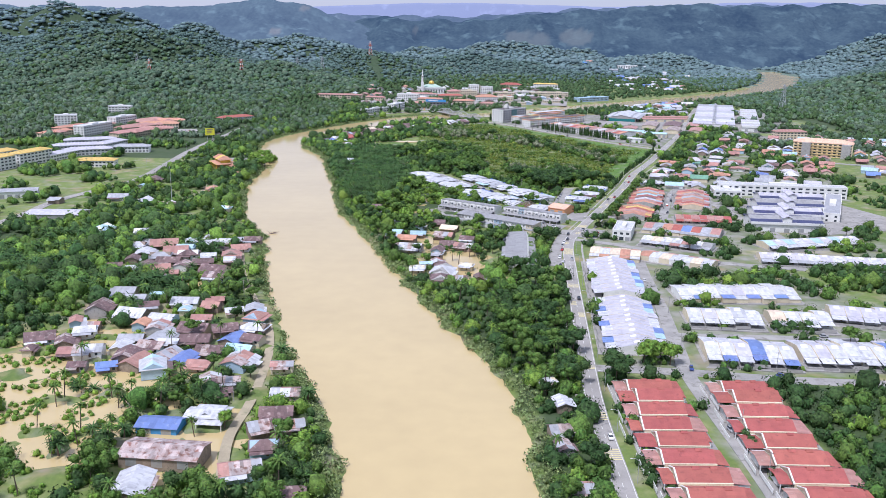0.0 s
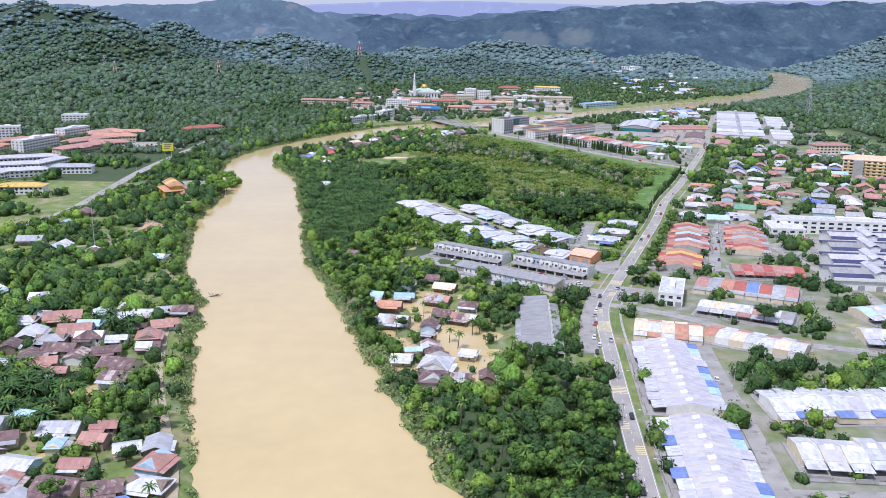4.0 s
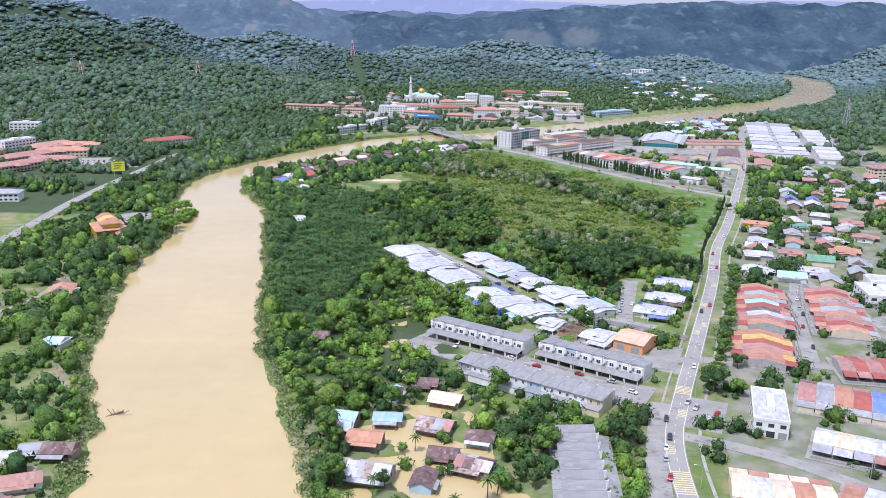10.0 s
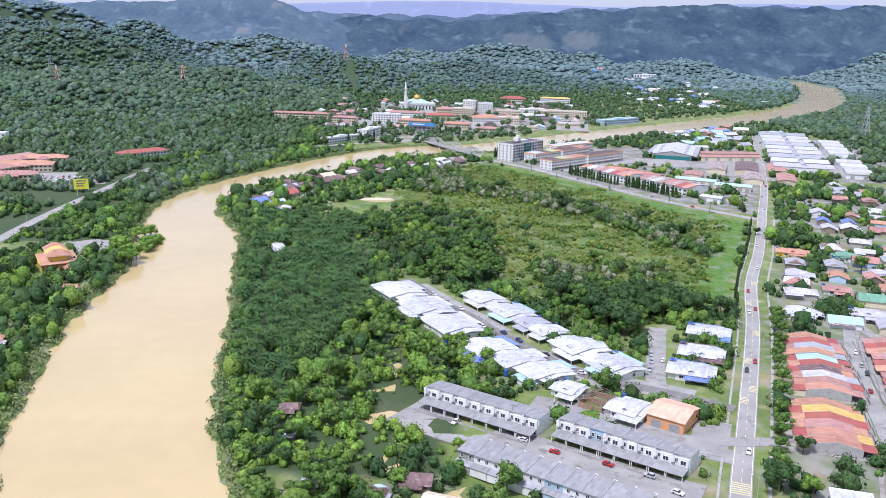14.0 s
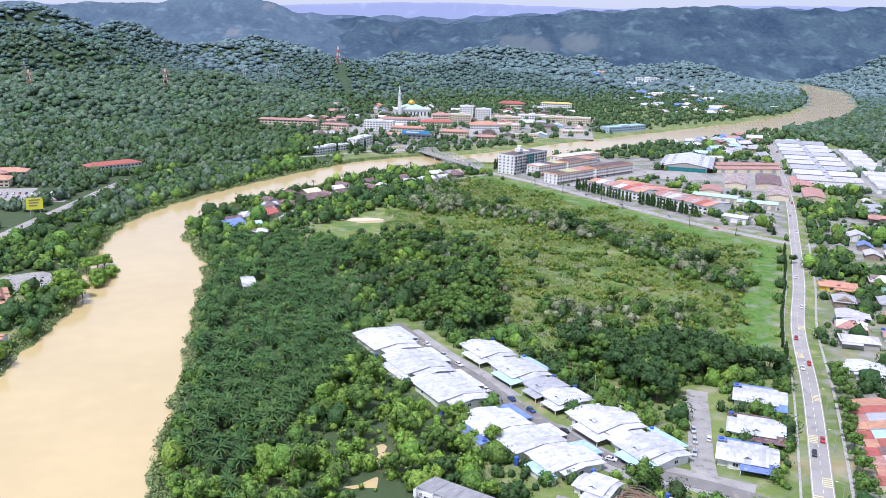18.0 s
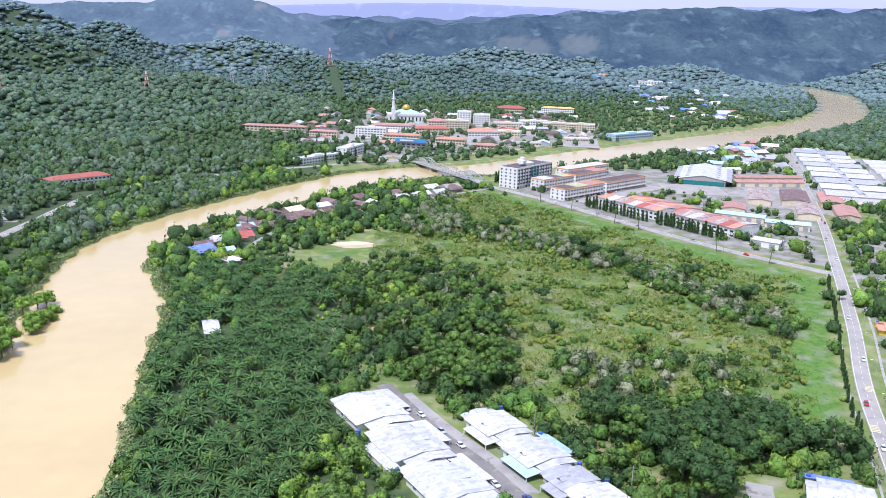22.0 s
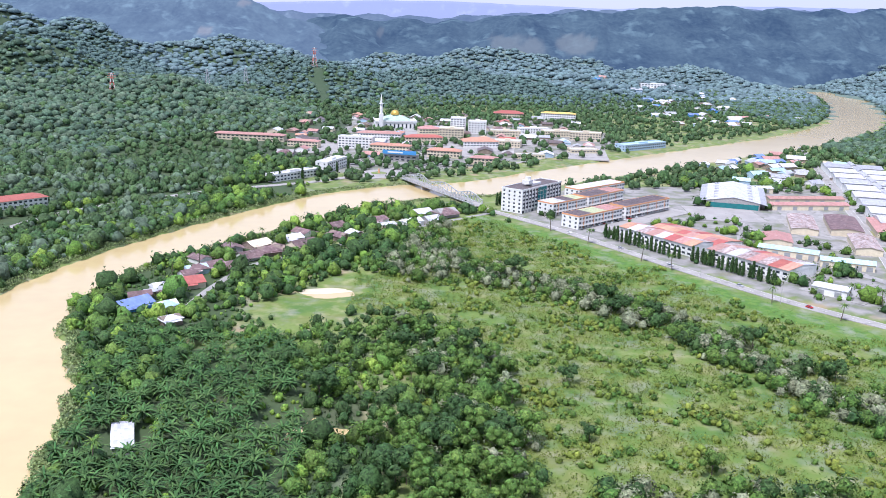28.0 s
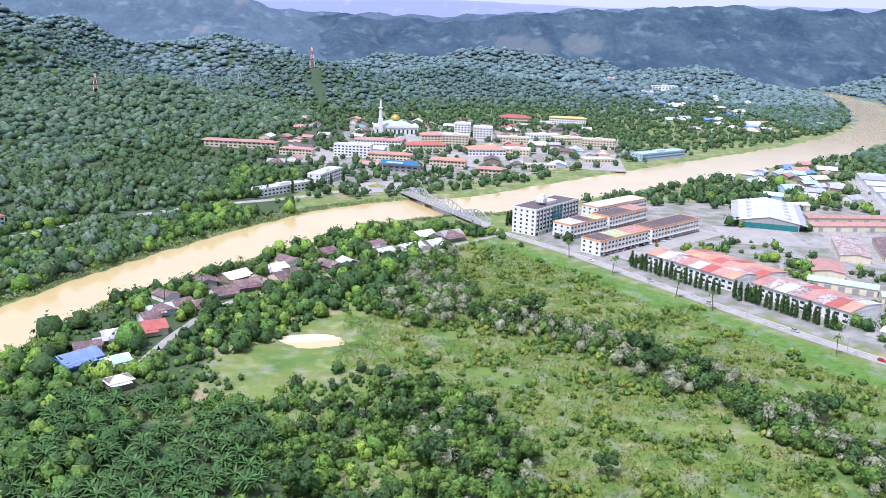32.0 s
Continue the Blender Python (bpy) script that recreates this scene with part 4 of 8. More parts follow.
def shed(x, y, w, d, turn, eave, ridge, roof, label, walls=None, vents=0, group="", doors=3):
    """A long industrial building with a low gabled roof, ridge vents and roller doors."""
    h = root("warehouse", x, y, turn, label, "warehouse", group, None, max(w, d) * 0.55)
    part("wall", gable_body(w, d, eave, ridge), walls or WALLS[2], h)
    part("roof", gable(w, d, eave, ridge, 0.6), ROOF[roof], h)
    for i in range(vents):
        qx = -w / 2 + w * (i + 0.5) / vents
        part("roof_vent", gable(3.0, 2.4, ridge + 0.35, ridge + 0.75, 0.2), ROOF["w" if roof != "w" else "l"], h).location.x = qx
        part("vent_wall", Build().box(qx - 1.4, qx + 1.4, -1.1, 1.1, ridge - 0.5, ridge + 0.5), FRAME, h)
    for i in range(doors):
        opening(h, "roller_door", -w / 2 + w * (i + 0.5) / doors, -d / 2, 0, min(4.0, w / doors * 0.6), min(3.4, eave - 0.6), material=SHUTTER)
        if y < 700:
            opening(h, "window", -w / 2 + w * (i + 0.5) / doors, d / 2, eave - 1.6, min(3.0, w / doors * 0.5), 1.0, 180)
    return h

# ---- villages: x, y, width, roof ----
WEST_BANK_A = [
    (-94, 344, 14.0, "w"), (-96, 357, 11.5, "p"), (-100, 328, 12.3, "u"), (-90, 326, 9.4, "m"), (-94, 315, 11.9, "t"),
    (-91, 298, 14.0, "r"), (-85, 300, 7.6, "w"), (-123, 343, 14.2, "m"), (-118, 327, 13.7, "m"), (-136, 332, 16.9, "g"),
    (-150, 330, 11.3, "g"), (-152, 349, 8.8, "o"), (-142, 344, 11.6, "r"), (-137, 321, 12.4, "r"), (-130, 323, 9.6, "w"),
    (-126, 307, 13.2, "g")]
WEST_BANK_B = [
    (-144, 307, 12.1, "m"), (-137, 299, 13.1, "p"), (-117, 303, 13.0, "u"), (-108, 298, 10.3, "p"), (-161, 363, 15.2, "w"),
    (-181, 369, 14.0, "m"), (-185, 385, 8.0, "t"), (-178, 397, 13.1, "g"), (-168, 387, 11.2, "g"), (-159, 397, 8.1, "t"),
    (-140, 385, 14.0, "w"), (-123, 374, 9.1, "p"), (-141, 447, 15.7, "m"), (-135, 431, 15.2, "m"), (-200, 508, 11.9, "g"),
    (-196, 481, 15.2, "w")]
WEST_BANK_C = [
    (-191, 506, 17.6, "p"), (-177, 487, 15.1, "p"), (-166, 477, 13.0, "m"), (-173, 494, 11.5, "t"), (-174, 463, 14.5, "m"),
    (-214, 537, 16.6, "g"), (-191, 445, 7.1, "w"), (-152, 474, 9.1, "w"), (-148, 493, 7.5, "m"), (-143, 519, 8.6, "g"),
    (-186, 351, 9.1, "p"), (-194, 329, 13.2, "m"), (-191, 312, 7.1, "m"), (-180, 324, 11.5, "m"), (-175, 336, 10.2, "w"),
    (-170, 311, 12.5, "p")]
WEST_BANK_D = [
    (-162, 309, 12.3, "r"), (-161, 294, 7.4, "m"), (-97, 276, 10.9, "r"), (-89, 276, 8.4, "r"), (-89, 265, 7.0, "m"),
    (-70, 293, 9.4, "r"), (-63, 264, 11.5, "r"), (-63, 245, 12.1, "m"), (-66, 235, 11.8, "r"), (-56, 234, 10.6, "r"),
    (-67, 202, 13.8, "r"), (-62, 218, 10.2, "m"), (-46, 187, 7.4, "m"), (-99, 189, 17.6, "w")]
WEST_FAR = [
    (-281, 663, 16.1, "g"), (-253, 643, 17.0, "w"), (-249, 544, 16.2, "t"), (-227, 631, 14.2, "m"), (-281, 753, 13.9, "m"),
    (-280, 717, 7.5, "t"), (-210, 699, 17.9, "o"), (-208, 791, 7.9, "o"), (-181, 622, 11.5, "t"), (-328, 647, 10.1, "g")]
FLOODED_VILLAGE_A = [
    (-39, 584, 9.5, "w"), (-19, 576, 8.0, "m"), (-38, 542, 9.9, "w"), (-36, 551, 8.8, "t"), (-20, 553, 10.6, "t"),
    (-27, 533, 12.5, "o"), (-25, 511, 18.2, "w"), (-6, 585, 10.3, "m"), (3, 572, 12.6, "c"), (-1, 547, 13.6, "r"),
    (2, 526, 10.6, "m"), (16, 538, 10.2, "m"), (13, 517, 12.7, "r"), (-5, 506, 10.8, "m"), (-5, 487, 6.4, "g")]
FLOODED_VILLAGE_B = [
    (-5, 477, 10.4, "r"), (-12, 470, 7.3, "t"), (-2, 468, 10.1, "m"), (-17, 460, 9.1, "w"), (-1, 454, 15.6, "w"),
    (14, 467, 8.1, "w"), (-2, 439, 14.0, "m"), (10, 439, 8.4, "r"), (21, 440, 9.0, "m")]
RIVER_VILLAGE_A = [
    (-155, 1044, 18.1, "u"), (-156, 1059, 12.0, "m"), (-153, 1067, 6.1, "w"), (-136, 1041, 10.9, "t"), (-128, 1019, 10.3, "w"),
    (-147, 1077, 14.8, "g"), (-137, 1086, 17.5, "R"), (-139, 1114, 13.8, "m"), (-132, 1123, 15.3, "m"), (-118, 1125, 13.9, "m"),
    (-143, 1139, 13.1, "m"), (-113, 1148, 14.5, "m"), (-103, 1162, 16.2, "m"), (-128, 1166, 13.6, "m"), (-114, 1181, 16.8, "c")]
RIVER_VILLAGE_B = [
    (-96, 1170, 13.5, "m"), (-83, 1184, 18.9, "m"), (-94, 1199, 15.7, "w"), (-87, 1218, 14.6, "m"), (-66, 1244, 12.0, "m"),
    (-60, 1209, 16.6, "m"), (-49, 1217, 12.2, "w"), (-37, 1261, 18.8, "m"), (-27, 1245, 12.7, "w"), (-8, 1261, 15.5, "w"),
    (7, 1270, 13.2, "w"), (-1, 1301, 15.5, "w"), (19, 1296, 18.0, "m"), (-141, 1103, 9.7, "m")]
RIVER_EDGE = [
    (45, 278, 7.1, "w"), (49, 258, 9.0, "w"), (46, 234, 9.5, "r"), (45, 220, 8.1, "r"), (46, 191, 9.4, "r")]
PLANTATION = [
    (-58, 637, 7.5, "m"), (-55, 616, 5.5, "w")]

rng = random.Random(7)
for rows, turn, group in ((WEST_BANK_A, -8, "houses of the west bank village"), (WEST_BANK_B, -5, "houses of the west bank village"), (WEST_BANK_C, 10, "houses of the west bank village"),
                          (WEST_BANK_D, 14, "houses of the west bank village"), (WEST_FAR, 0, "houses along the west road"), (FLOODED_VILLAGE_A, -12, "houses of the flooded village"),
                          (FLOODED_VILLAGE_B, -4, "houses of the flooded village"), (RIVER_VILLAGE_A, 40, "houses of the river bend village"), (RIVER_VILLAGE_B, 42, "houses of the river bend village"),
                          (RIVER_EDGE, 8, "houses under the road"), (PLANTATION, 0, "huts in the plantation")):
    for hx, hy, hw, st in rows:
        village_house(hx, hy, hw, st, turn + rng.uniform(-12, 12), rng, group)

for i in range(160):
    hx, hy = rng.uniform(-178, -62), rng.uniform(288, 410)
    if hx < -95 and hy > 385 or any(math.hypot(hx - ux, hy - uy) < ur * 0.75 + 5.5 for ux, uy, ur in USED) or hx > -52 - (hy - 235) * 0.29 - 8 or len(USED) > 228:
        continue
    village_house(hx, hy, rng.uniform(8, 13), rng.choice("mmmrrpgwwtu"), rng.choice([-8, 12]) + rng.uniform(-10, 10), rng, "houses of the west bank village")
for i in range(60):
    hx, hy = rng.uniform(-208, -132), rng.uniform(438, 524)
    if any(math.hypot(hx - ux, hy - uy) < ur * 0.75 + 5 for ux, uy, ur in USED) or len(USED) > 242:
        continue
    village_house(hx, hy, rng.uniform(9, 13), rng.choice("mmprgwwp"), 10 + rng.uniform(-10, 10), rng, "houses of the west bank village")
# the long school-like hall and the white bungalow by the west bank track
shed(-96, 213, 28, 14, -6, 3.6, 5.4, "r", "long timber hall with pale rust-streaked roof standing in flood water", WALLS[1], 0)
bungalow(-90, 247, 16, 12, -4, "w", "houses of the west bank village", walls=WALLS[1], tank=False)
shed(-106, 239, 16, 10, -6, 4.2, 5.8, "u", "blue hall with blue sheet roof beside the flood", BLUE_WALL, 0, doors=2)

# ---- two-storey terraces ----
town_row(-1, 655, 42, 626, 8, 9.5, "north-west terrace")
town_row(50, 627, 92, 597.5, 8, 9.5, "north-east terrace", faces=(0, 0, 1, 0, 0, 0, 0, 0))
town_row(68, 564, 11, 603, 10, 10, "south terrace", faces=(2, 0, 0, 0, 1, 0, 0, 0, 0, 3))
town_row(45, 463, 50.5, 537, 11, 13, "side terrace")

# ---- white bungalows on the lane ----
for i, (hx, hy) in enumerate([(-22, 797), (-6, 768), (8, 741), (26, 710), (38, 694), (49, 680)]):
    bungalow(hx, hy, [32, 31, 33, 24, 19, 18][i], 23, 120, "w", "white houses west of the lane", ["", "w", "", "u", "", "t"][i])
for i, (hx, hy) in enumerate([(27, 787), (40, 764), (50, 745), (57, 733), (69, 712), (81, 690)]):
    bungalow(hx, hy, [25, 25, 16, 16, 25, 24][i], [18, 19, 16, 17, 22, 21][i], -60, "wwgwww"[i], "white houses east of the lane", ["", "t", "", "", "w", "t"][i])
for i, (hx, hy) in enumerate([(139, 737), (127, 708), (116, 686)]):
    bungalow(hx, hy, 21, 17, -20, "w", "white houses by the main road", "u" if i != 1 else "m")
bungalow(57, 662, 13, 13, -36, "w", "houses behind the terrace")
bungalow(79, 644, 16, 17, -36, "w", "houses behind the terrace")
BRICK = mat("bare_brick", (0.36, 0.22, 0.15), (0.26, 0.16, 0.11), 0.95, 0.8, 9, 0.3, stain=(0.45, 0.4, 0.34))
shell = root("building_shell", 67, 652, -36, "unfinished brick house with bare columns and open rafters", "house", radius=8)
for a, b, c, d in ((-5, 5, -7, -6.8), (-5, 5, 6.8, 7), (-5, -4.8, -6.8, 6.8), (4.8, 5, -6.8, 6.8), (-4.8, 4.8, -0.1, 0.1)):
    part("brick_wall", Build().box(a, b, c, d, -0.5, 2.6), BRICK, shell)
for i in range(4):
    for sx in (-5.2, 5.2):
        part("column", Build().box(sx - 0.2, sx + 0.2, -6.8 + i * 4.5, -6.4 + i * 4.5, -0.5, 3.6), WALLS[4], shell)
for i in range(9):
    part("rafter", Build().beam((-5.4, -6.8 + i * 1.7, 3.6), (0, -6.8 + i * 1.7, 5.0), 0.09).beam((0, -6.8 + i * 1.7, 5.0), (5.4, -6.8 + i * 1.7, 3.6), 0.09), WALLS[1], shell)
shed(95, 637, 15, 18, -36, 5.2, 7.4, "a", "hall with pale orange gabled roof", ORANGE_WALL, 0, doors=2)

# ---- single-storey terraces east of the main road ----
terrace_row(188, 733, 168, 661, 10, 18, "oRgotRmlpo", "north orange terrace", flip=True, back="oRpoR", step=0.6, porch="Rpog")
terrace_row(161, 652, 148, 611, 6, 18, "oyRpoo", "south orange terrace", flip=True, back="oRo", step=0.5, porch="oyR")
terrace_row(228, 728, 207, 654, 10, 18, "pRorpgo", "second orange terrace", back="gpR", step=0.6, porch="pRo")
terrace_row(182, 612, 224, 605, 7, 16, "pRpRppR", "red terrace", porch="RpR", back="pR")
terrace_row(152, 581, 203, 558, 8, 20, "pgoRuRgp", "mixed terrace", porch="mgopu", back="g", flip=True)
terrace_row(142, 540, 185, 517, 7, 14, "wcwwpws", "pale terrace", porch="gwgp")
terrace_row(98, 502, 130, 494, 5, 16, "cwcoc", "cream terrace", flip=True, back="wo", porch="coc")
terrace_row(132, 496, 172, 470, 7, 15, "owcwwcw", "cream terrace", flip=True, porch="pw")
terrace_row(107, 480, 100, 404, 10, 20, "l", "lilac roofed terrace", back="utwlut", porch="lw", step=0.4)
terrace_row(99, 396, 92, 318, 10, 20, "l", "lilac roofed terrace", back="wutlw", porch="wlu", step=0.4)
terrace_row(132, 411, 200, 413, 9, 18, "wwwwlwwww", "white terrace", flip=True, back="wu", porch="w", step=1.1)
terrace_row(128, 371, 165, 368, 5, 17, "wlwww", "white terrace", porch="w", step=1.1)
terrace_row(170, 368, 200, 365, 4, 17, "cwww", "white terrace", porch="w", step=1.1)
terrace_row(123, 321, 163, 317, 6, 20, "wwluww", "white terrace", back="wl", porch="wu", step=1.1)
terrace_row(166, 319, 212, 317, 7, 20, "wlwwwwu", "white terrace", back="lw", porch="w", step=1.1)
terrace_row(206, 379, 250, 368, 6, 18, "l", "white terrace", porch="wl", step=1.1)
terrace_row(222, 527, 294, 545, 10, 15, "tltwl", "far pale terrace", porch="w")
terrace_row(208, 494, 304, 478, 13, 17, "lwllw", "far pale terrace", porch="g")


def red_unit(w, d, kind):
    """A tiled terrace unit: ridge from street to back, lower porch roof, white gable edge, ridge vents and a back wing."""
    h = new("terrace_unit")
    eave, ridge = 3.2, 5.7 + 0.25 * (kind % 2)
    part("wall", gable_body(w - 0.04, d, eave, ridge, "y"), WALLS[2], h)
    part("roof", gable(w - 0.08, d, eave, ridge, 0.02, "y"), ROOF["R"], h)
    part("gable_edge", Build().slab([(-w / 2, -d / 2 - 0.5, eave + 0.06), (0, -d / 2 - 0.5, ridge + 0.06), (0, -d / 2 + 0.05, ridge + 0.06), (-w / 2, -d / 2 + 0.05, eave + 0.06)], 0.25).slab([(0, -d / 2 - 0.5, ridge + 0.06), (w / 2, -d / 2 - 0.5, eave + 0.06), (w / 2, -d / 2 + 0.05, eave + 0.06), (0, -d / 2 + 0.05, ridge + 0.06)], 0.25), FRAME, h, "white gable edge")
    pd = (5.0, 6.6, 4.2)[kind]
    part("porch_roof", gable(w * 0.86, pd, eave - 0.55, eave + 0.35, 0.1, "y").mesh("porch_roof", ROOF["R" if kind else "p"]), None, h).location.y = -d / 2 - 0.6 - pd / 2
    part("porch_wall", Build().box(-w / 2 + 0.1, w * 0.1, -d / 2 - pd + 0.4, -d / 2 - 0.02, -0.5, eave - 0.75), WHITE, h)
    part("post", Build().box(w / 2 - 0.7, w / 2 - 0.4, -d / 2 - pd - 0.5, -d / 2 - pd - 0.2, -0.5, eave - 0.7), FRAME, h)
    for sy in ((-0.12, 0.22) if kind != 1 else (0.05,)):
        part("ridge_vent", gable(1.5, 2.2, ridge - 0.15, ridge + 0.45, 0.1, "y").mesh("ridge_vent", ROOF["R"]), None, h).location.y = sy * d
        part("vent_louvre", Build().box(-0.6, 0.6, sy * d - 1.05, sy * d + 1.05, ridge - 0.7, ridge - 0.1), ROOF["d"], h, "dark vent louvre")
    bd = (4.5, 2.4, 6.0)[kind]
    part("kitchen_roof", Build().slab([(-w / 2 + 0.1, d / 2 - 0.02, eave - 0.2), (w * (0.45, 0.1, 0.45)[kind], d / 2 - 0.02, eave - 0.2), (w * (0.45, 0.1, 0.45)[kind], d / 2 + bd, eave - 0.8), (-w / 2 + 0.1, d / 2 + bd, eave - 0.8)], 0.1), ROOF["R" if kind != 2 else "p"], h)
    part("kitchen_wall", Build().box(-w / 2 + 0.2, w * (0.42, 0.08, 0.42)[kind], d / 2 + 0.02, d / 2 + bd - 0.3, -0.5, eave - 0.95), WHITE, h)
    part("fence", Build().box(-w / 2, w / 2, -d / 2 - 7.0, -d / 2 - 6.85, -0.5, 1.1), WALLS[0], h)
    opening(h, "window", w * 0.28, -d / 2, 0.9, 1.7, 1.3)
    opening(h, "door", w * 0.42, -d / 2, 0, 0.9, 2.1)
    return h


def red_row(x0, y0, x1, y1, n, d, flip):
    w = (math.hypot(x1 - x0, y1 - y0) - 6) / n
    turn = math.degrees(math.atan2(y1 - y0, x1 - x0)) + (180 if flip else 0)
    yard = new("yard", Build().box(-w * n / 2 - 4, w * n / 2 + 4, -d / 2 - 7, d / 2 + 5, -1.2, 0.14).mesh("yard", PAVING))
    yard.matrix_basis = pose((x0 + x1) / 2, (y0 + y1) / 2, floor_z((x0 + x1) / 2, (y0 + y1) / 2) + 0.1, 0, 0, turn)
    tagged(yard, "worn concrete yards round a terrace row", "yard", kind="structure")
    for i in range(n):
        s = (w * (i + 0.5) + 3 * (i // 5)) / math.hypot(x1 - x0, y1 - y0)
        kind = (0, 1, 0, 2, 1, 0, 2)[i % 7]
        off = (0, 1.6, -0.6, 2.2, 0.8, -1.0)[(i * 5) % 6]
        px, py = x0 + (x1 - x0) * s, y0 + (y1 - y0) * s
        m = pose(px + off * math.sin(radians(turn)), py - off * math.cos(radians(turn)), floor_z(px, py) + 0.2 + 0.35 * ((i * 3) % 4), 0, 0, turn)
        key = ("red", kind)
        if key not in CACHE:
            ob = CACHE[key] = red_unit(w, d, kind)
            ob.matrix_basis = m
            tagged(ob, "single-storey terrace house with bright red tiled roof and white gable edge", "terrace house", "red tiled terrace")
        else:
            copy_thing(CACHE[key], m)["group"] = "red tiled terrace"
        USED.append((px, py, d * 0.75))


red_row(87, 281, 88.5, 166, 9, 18, False)
red_row(126.5, 281, 126, 166, 9, 18, False)

# ---- larger buildings of the east side ----
block_building(131, 558, 13, 31, -17, 2, "white two-storey building with pale flat roof", WHITE, "w", 3)
NAVY = roof_mat("navy_sheet_roof", (0.055, 0.062, 0.15), (0.045, 0.05, 0.115), (0.1, 0.1, 0.16), 0.68)
for i in range(4):
    hall = shed(258 + i * 13, 586 + i * 31, 52, 24, -6, 8, 11, "l" if i % 2 else "s", "grey-roofed market hall with navy gutters and white walls", WHITE, 0, "market halls", doors=5)
    part("monitor_roof", gable(7, 25, 11.4, 12.8, 0.3, "y"), ROOF["l"], hall, "raised pale ridge monitor")
    part("monitor_wall", Build().box(-3.3, 3.3, -12, 12, 8, 11.4), WHITE, hall)
    part("gutter_roof", Build().box(-26, 26, 12.7, 18.6, 6.8, 7.6), NAVY, hall, "navy flat link roof")
    part("link_wall", Build().box(-25.5, 25.5, 12.9, 18.2, -1, 6.8), WHITE, hall)
    part("roof_band", Build().slab([(-26.4, -12.5, 7.98), (26.4, -12.5, 7.98), (26.4, -7.2, 9.36), (-26.4, -7.2, 9.36)], 0.05), NAVY, hall, "navy lower roof band")
    part("fascia", Build().box(-26.8, 26.8, -13.2, -12.75, 6.4, 8.2), FRAME, hall)
block_building(306, 722, 112, 13, -8, 3, "long white shop row with flat roof", WHITE, "w", 18, sides=False)
block_building(325, 655, 92, 13, 66, 2, "narrow white shop block with grey roof", WHITE, "g", 12)
shed(372, 590, 62, 50, 66, 9, 12, "s", "broad grey-roofed store with pale walls", WALLS[2], 4, doors=4)
block_building(254, 716, 24, 26, -8, 2, "white hall with pale flat roof", WHITE, "w", 4)
YELLOW_CREAM = mat("pale_yellow_wall", (0.8, 0.6, 0.32), (0.72, 0.54, 0.3), 0.8, 0.4, 5, 0.1)
school = block_building(455, 990, 66, 24, -26, 5, "school building with orange roof and cream walls", mat("warm_cream_wall", (0.8, 0.68, 0.46), (0.72, 0.6, 0.4), 0.8, 0.4, 5, 0.1), "a", 12, pitched=True)
for i in range(5):
    part("balcony", Build().box(-32, 32, -13.4, -12.02, 0.2 + i * 3.3, 0.9 + i * 3.3), YELLOW_CREAM, school, "pale yellow gallery front")
for sx in (-18, 26):
    part("stair_tower", Build().box(sx - 5, sx + 5, -19, -12.1, -1, 16.5), WALLS[4], school, "grey stair tower")
block_building(478, 1158, 44, 16, 4, 3, "red-roofed school wing with cream walls", WALLS[2], "p", 9, pitched=True)
for i, (hx, hy, st) in enumerate([(249, 908, "o"), (229, 849, "l"), (200, 771, "w"), (237, 772, "l"), (280, 822, "o"), (240, 817, "p"), (285, 853, "l"), (326, 917, "p"), (313, 866, "p"), (322, 832, "u"), (282, 897, "n")]):
    bungalow(hx, hy, rng.uniform(15, 24), rng.uniform(12, 18), rng.choice([-20, 70]), st, "houses of the east quarter", "" if i % 2 else st, YELLOW_WALL if i == 0 else None)

for r in range(7):
    for c in range(9):
        hx, hy = 196 + c * 20 + r * 9 + rng.uniform(-3, 3), 762 + r * 23 - c * 5 + rng.uniform(-3, 3)
        if hx < 180 + (hy - 760) * 0.36 + 10 or c == 4 or hx > 360 or any(math.hypot(hx - ux, hy - uy) < ur * 0.85 + 7 for ux, uy, ur in USED):
            continue
        village_house(hx, hy, rng.uniform(12, 18), rng.choice("plwgoptlwpgn"), rng.choice([-20, 70]) + rng.uniform(-5, 5), rng, "houses of the east quarter")
# the dense quarter further on, along its lanes
count = 0
for r in range(14):
    for c in range(13):
        hx = 250 + c * 19 + r * 9.5 + rng.uniform(-3, 3)
        hy = 895 + r * 25 - c * 6 + rng.uniform(-3, 3)
        if (c in (4, 9)) or r % 5 == 3 or hx < 240 + (hy - 905) * 0.44 + 22 or any(math.hypot(hx - ux, hy - uy) < ur * 0.8 + 6 for ux, uy, ur in USED):
            continue
        village_house(hx, hy, rng.uniform(12, 16), rng.choice("ppowltpuggwmpl"), rng.choice([-22, 68]) + rng.uniform(-5, 5), rng, "houses of the east quarter")

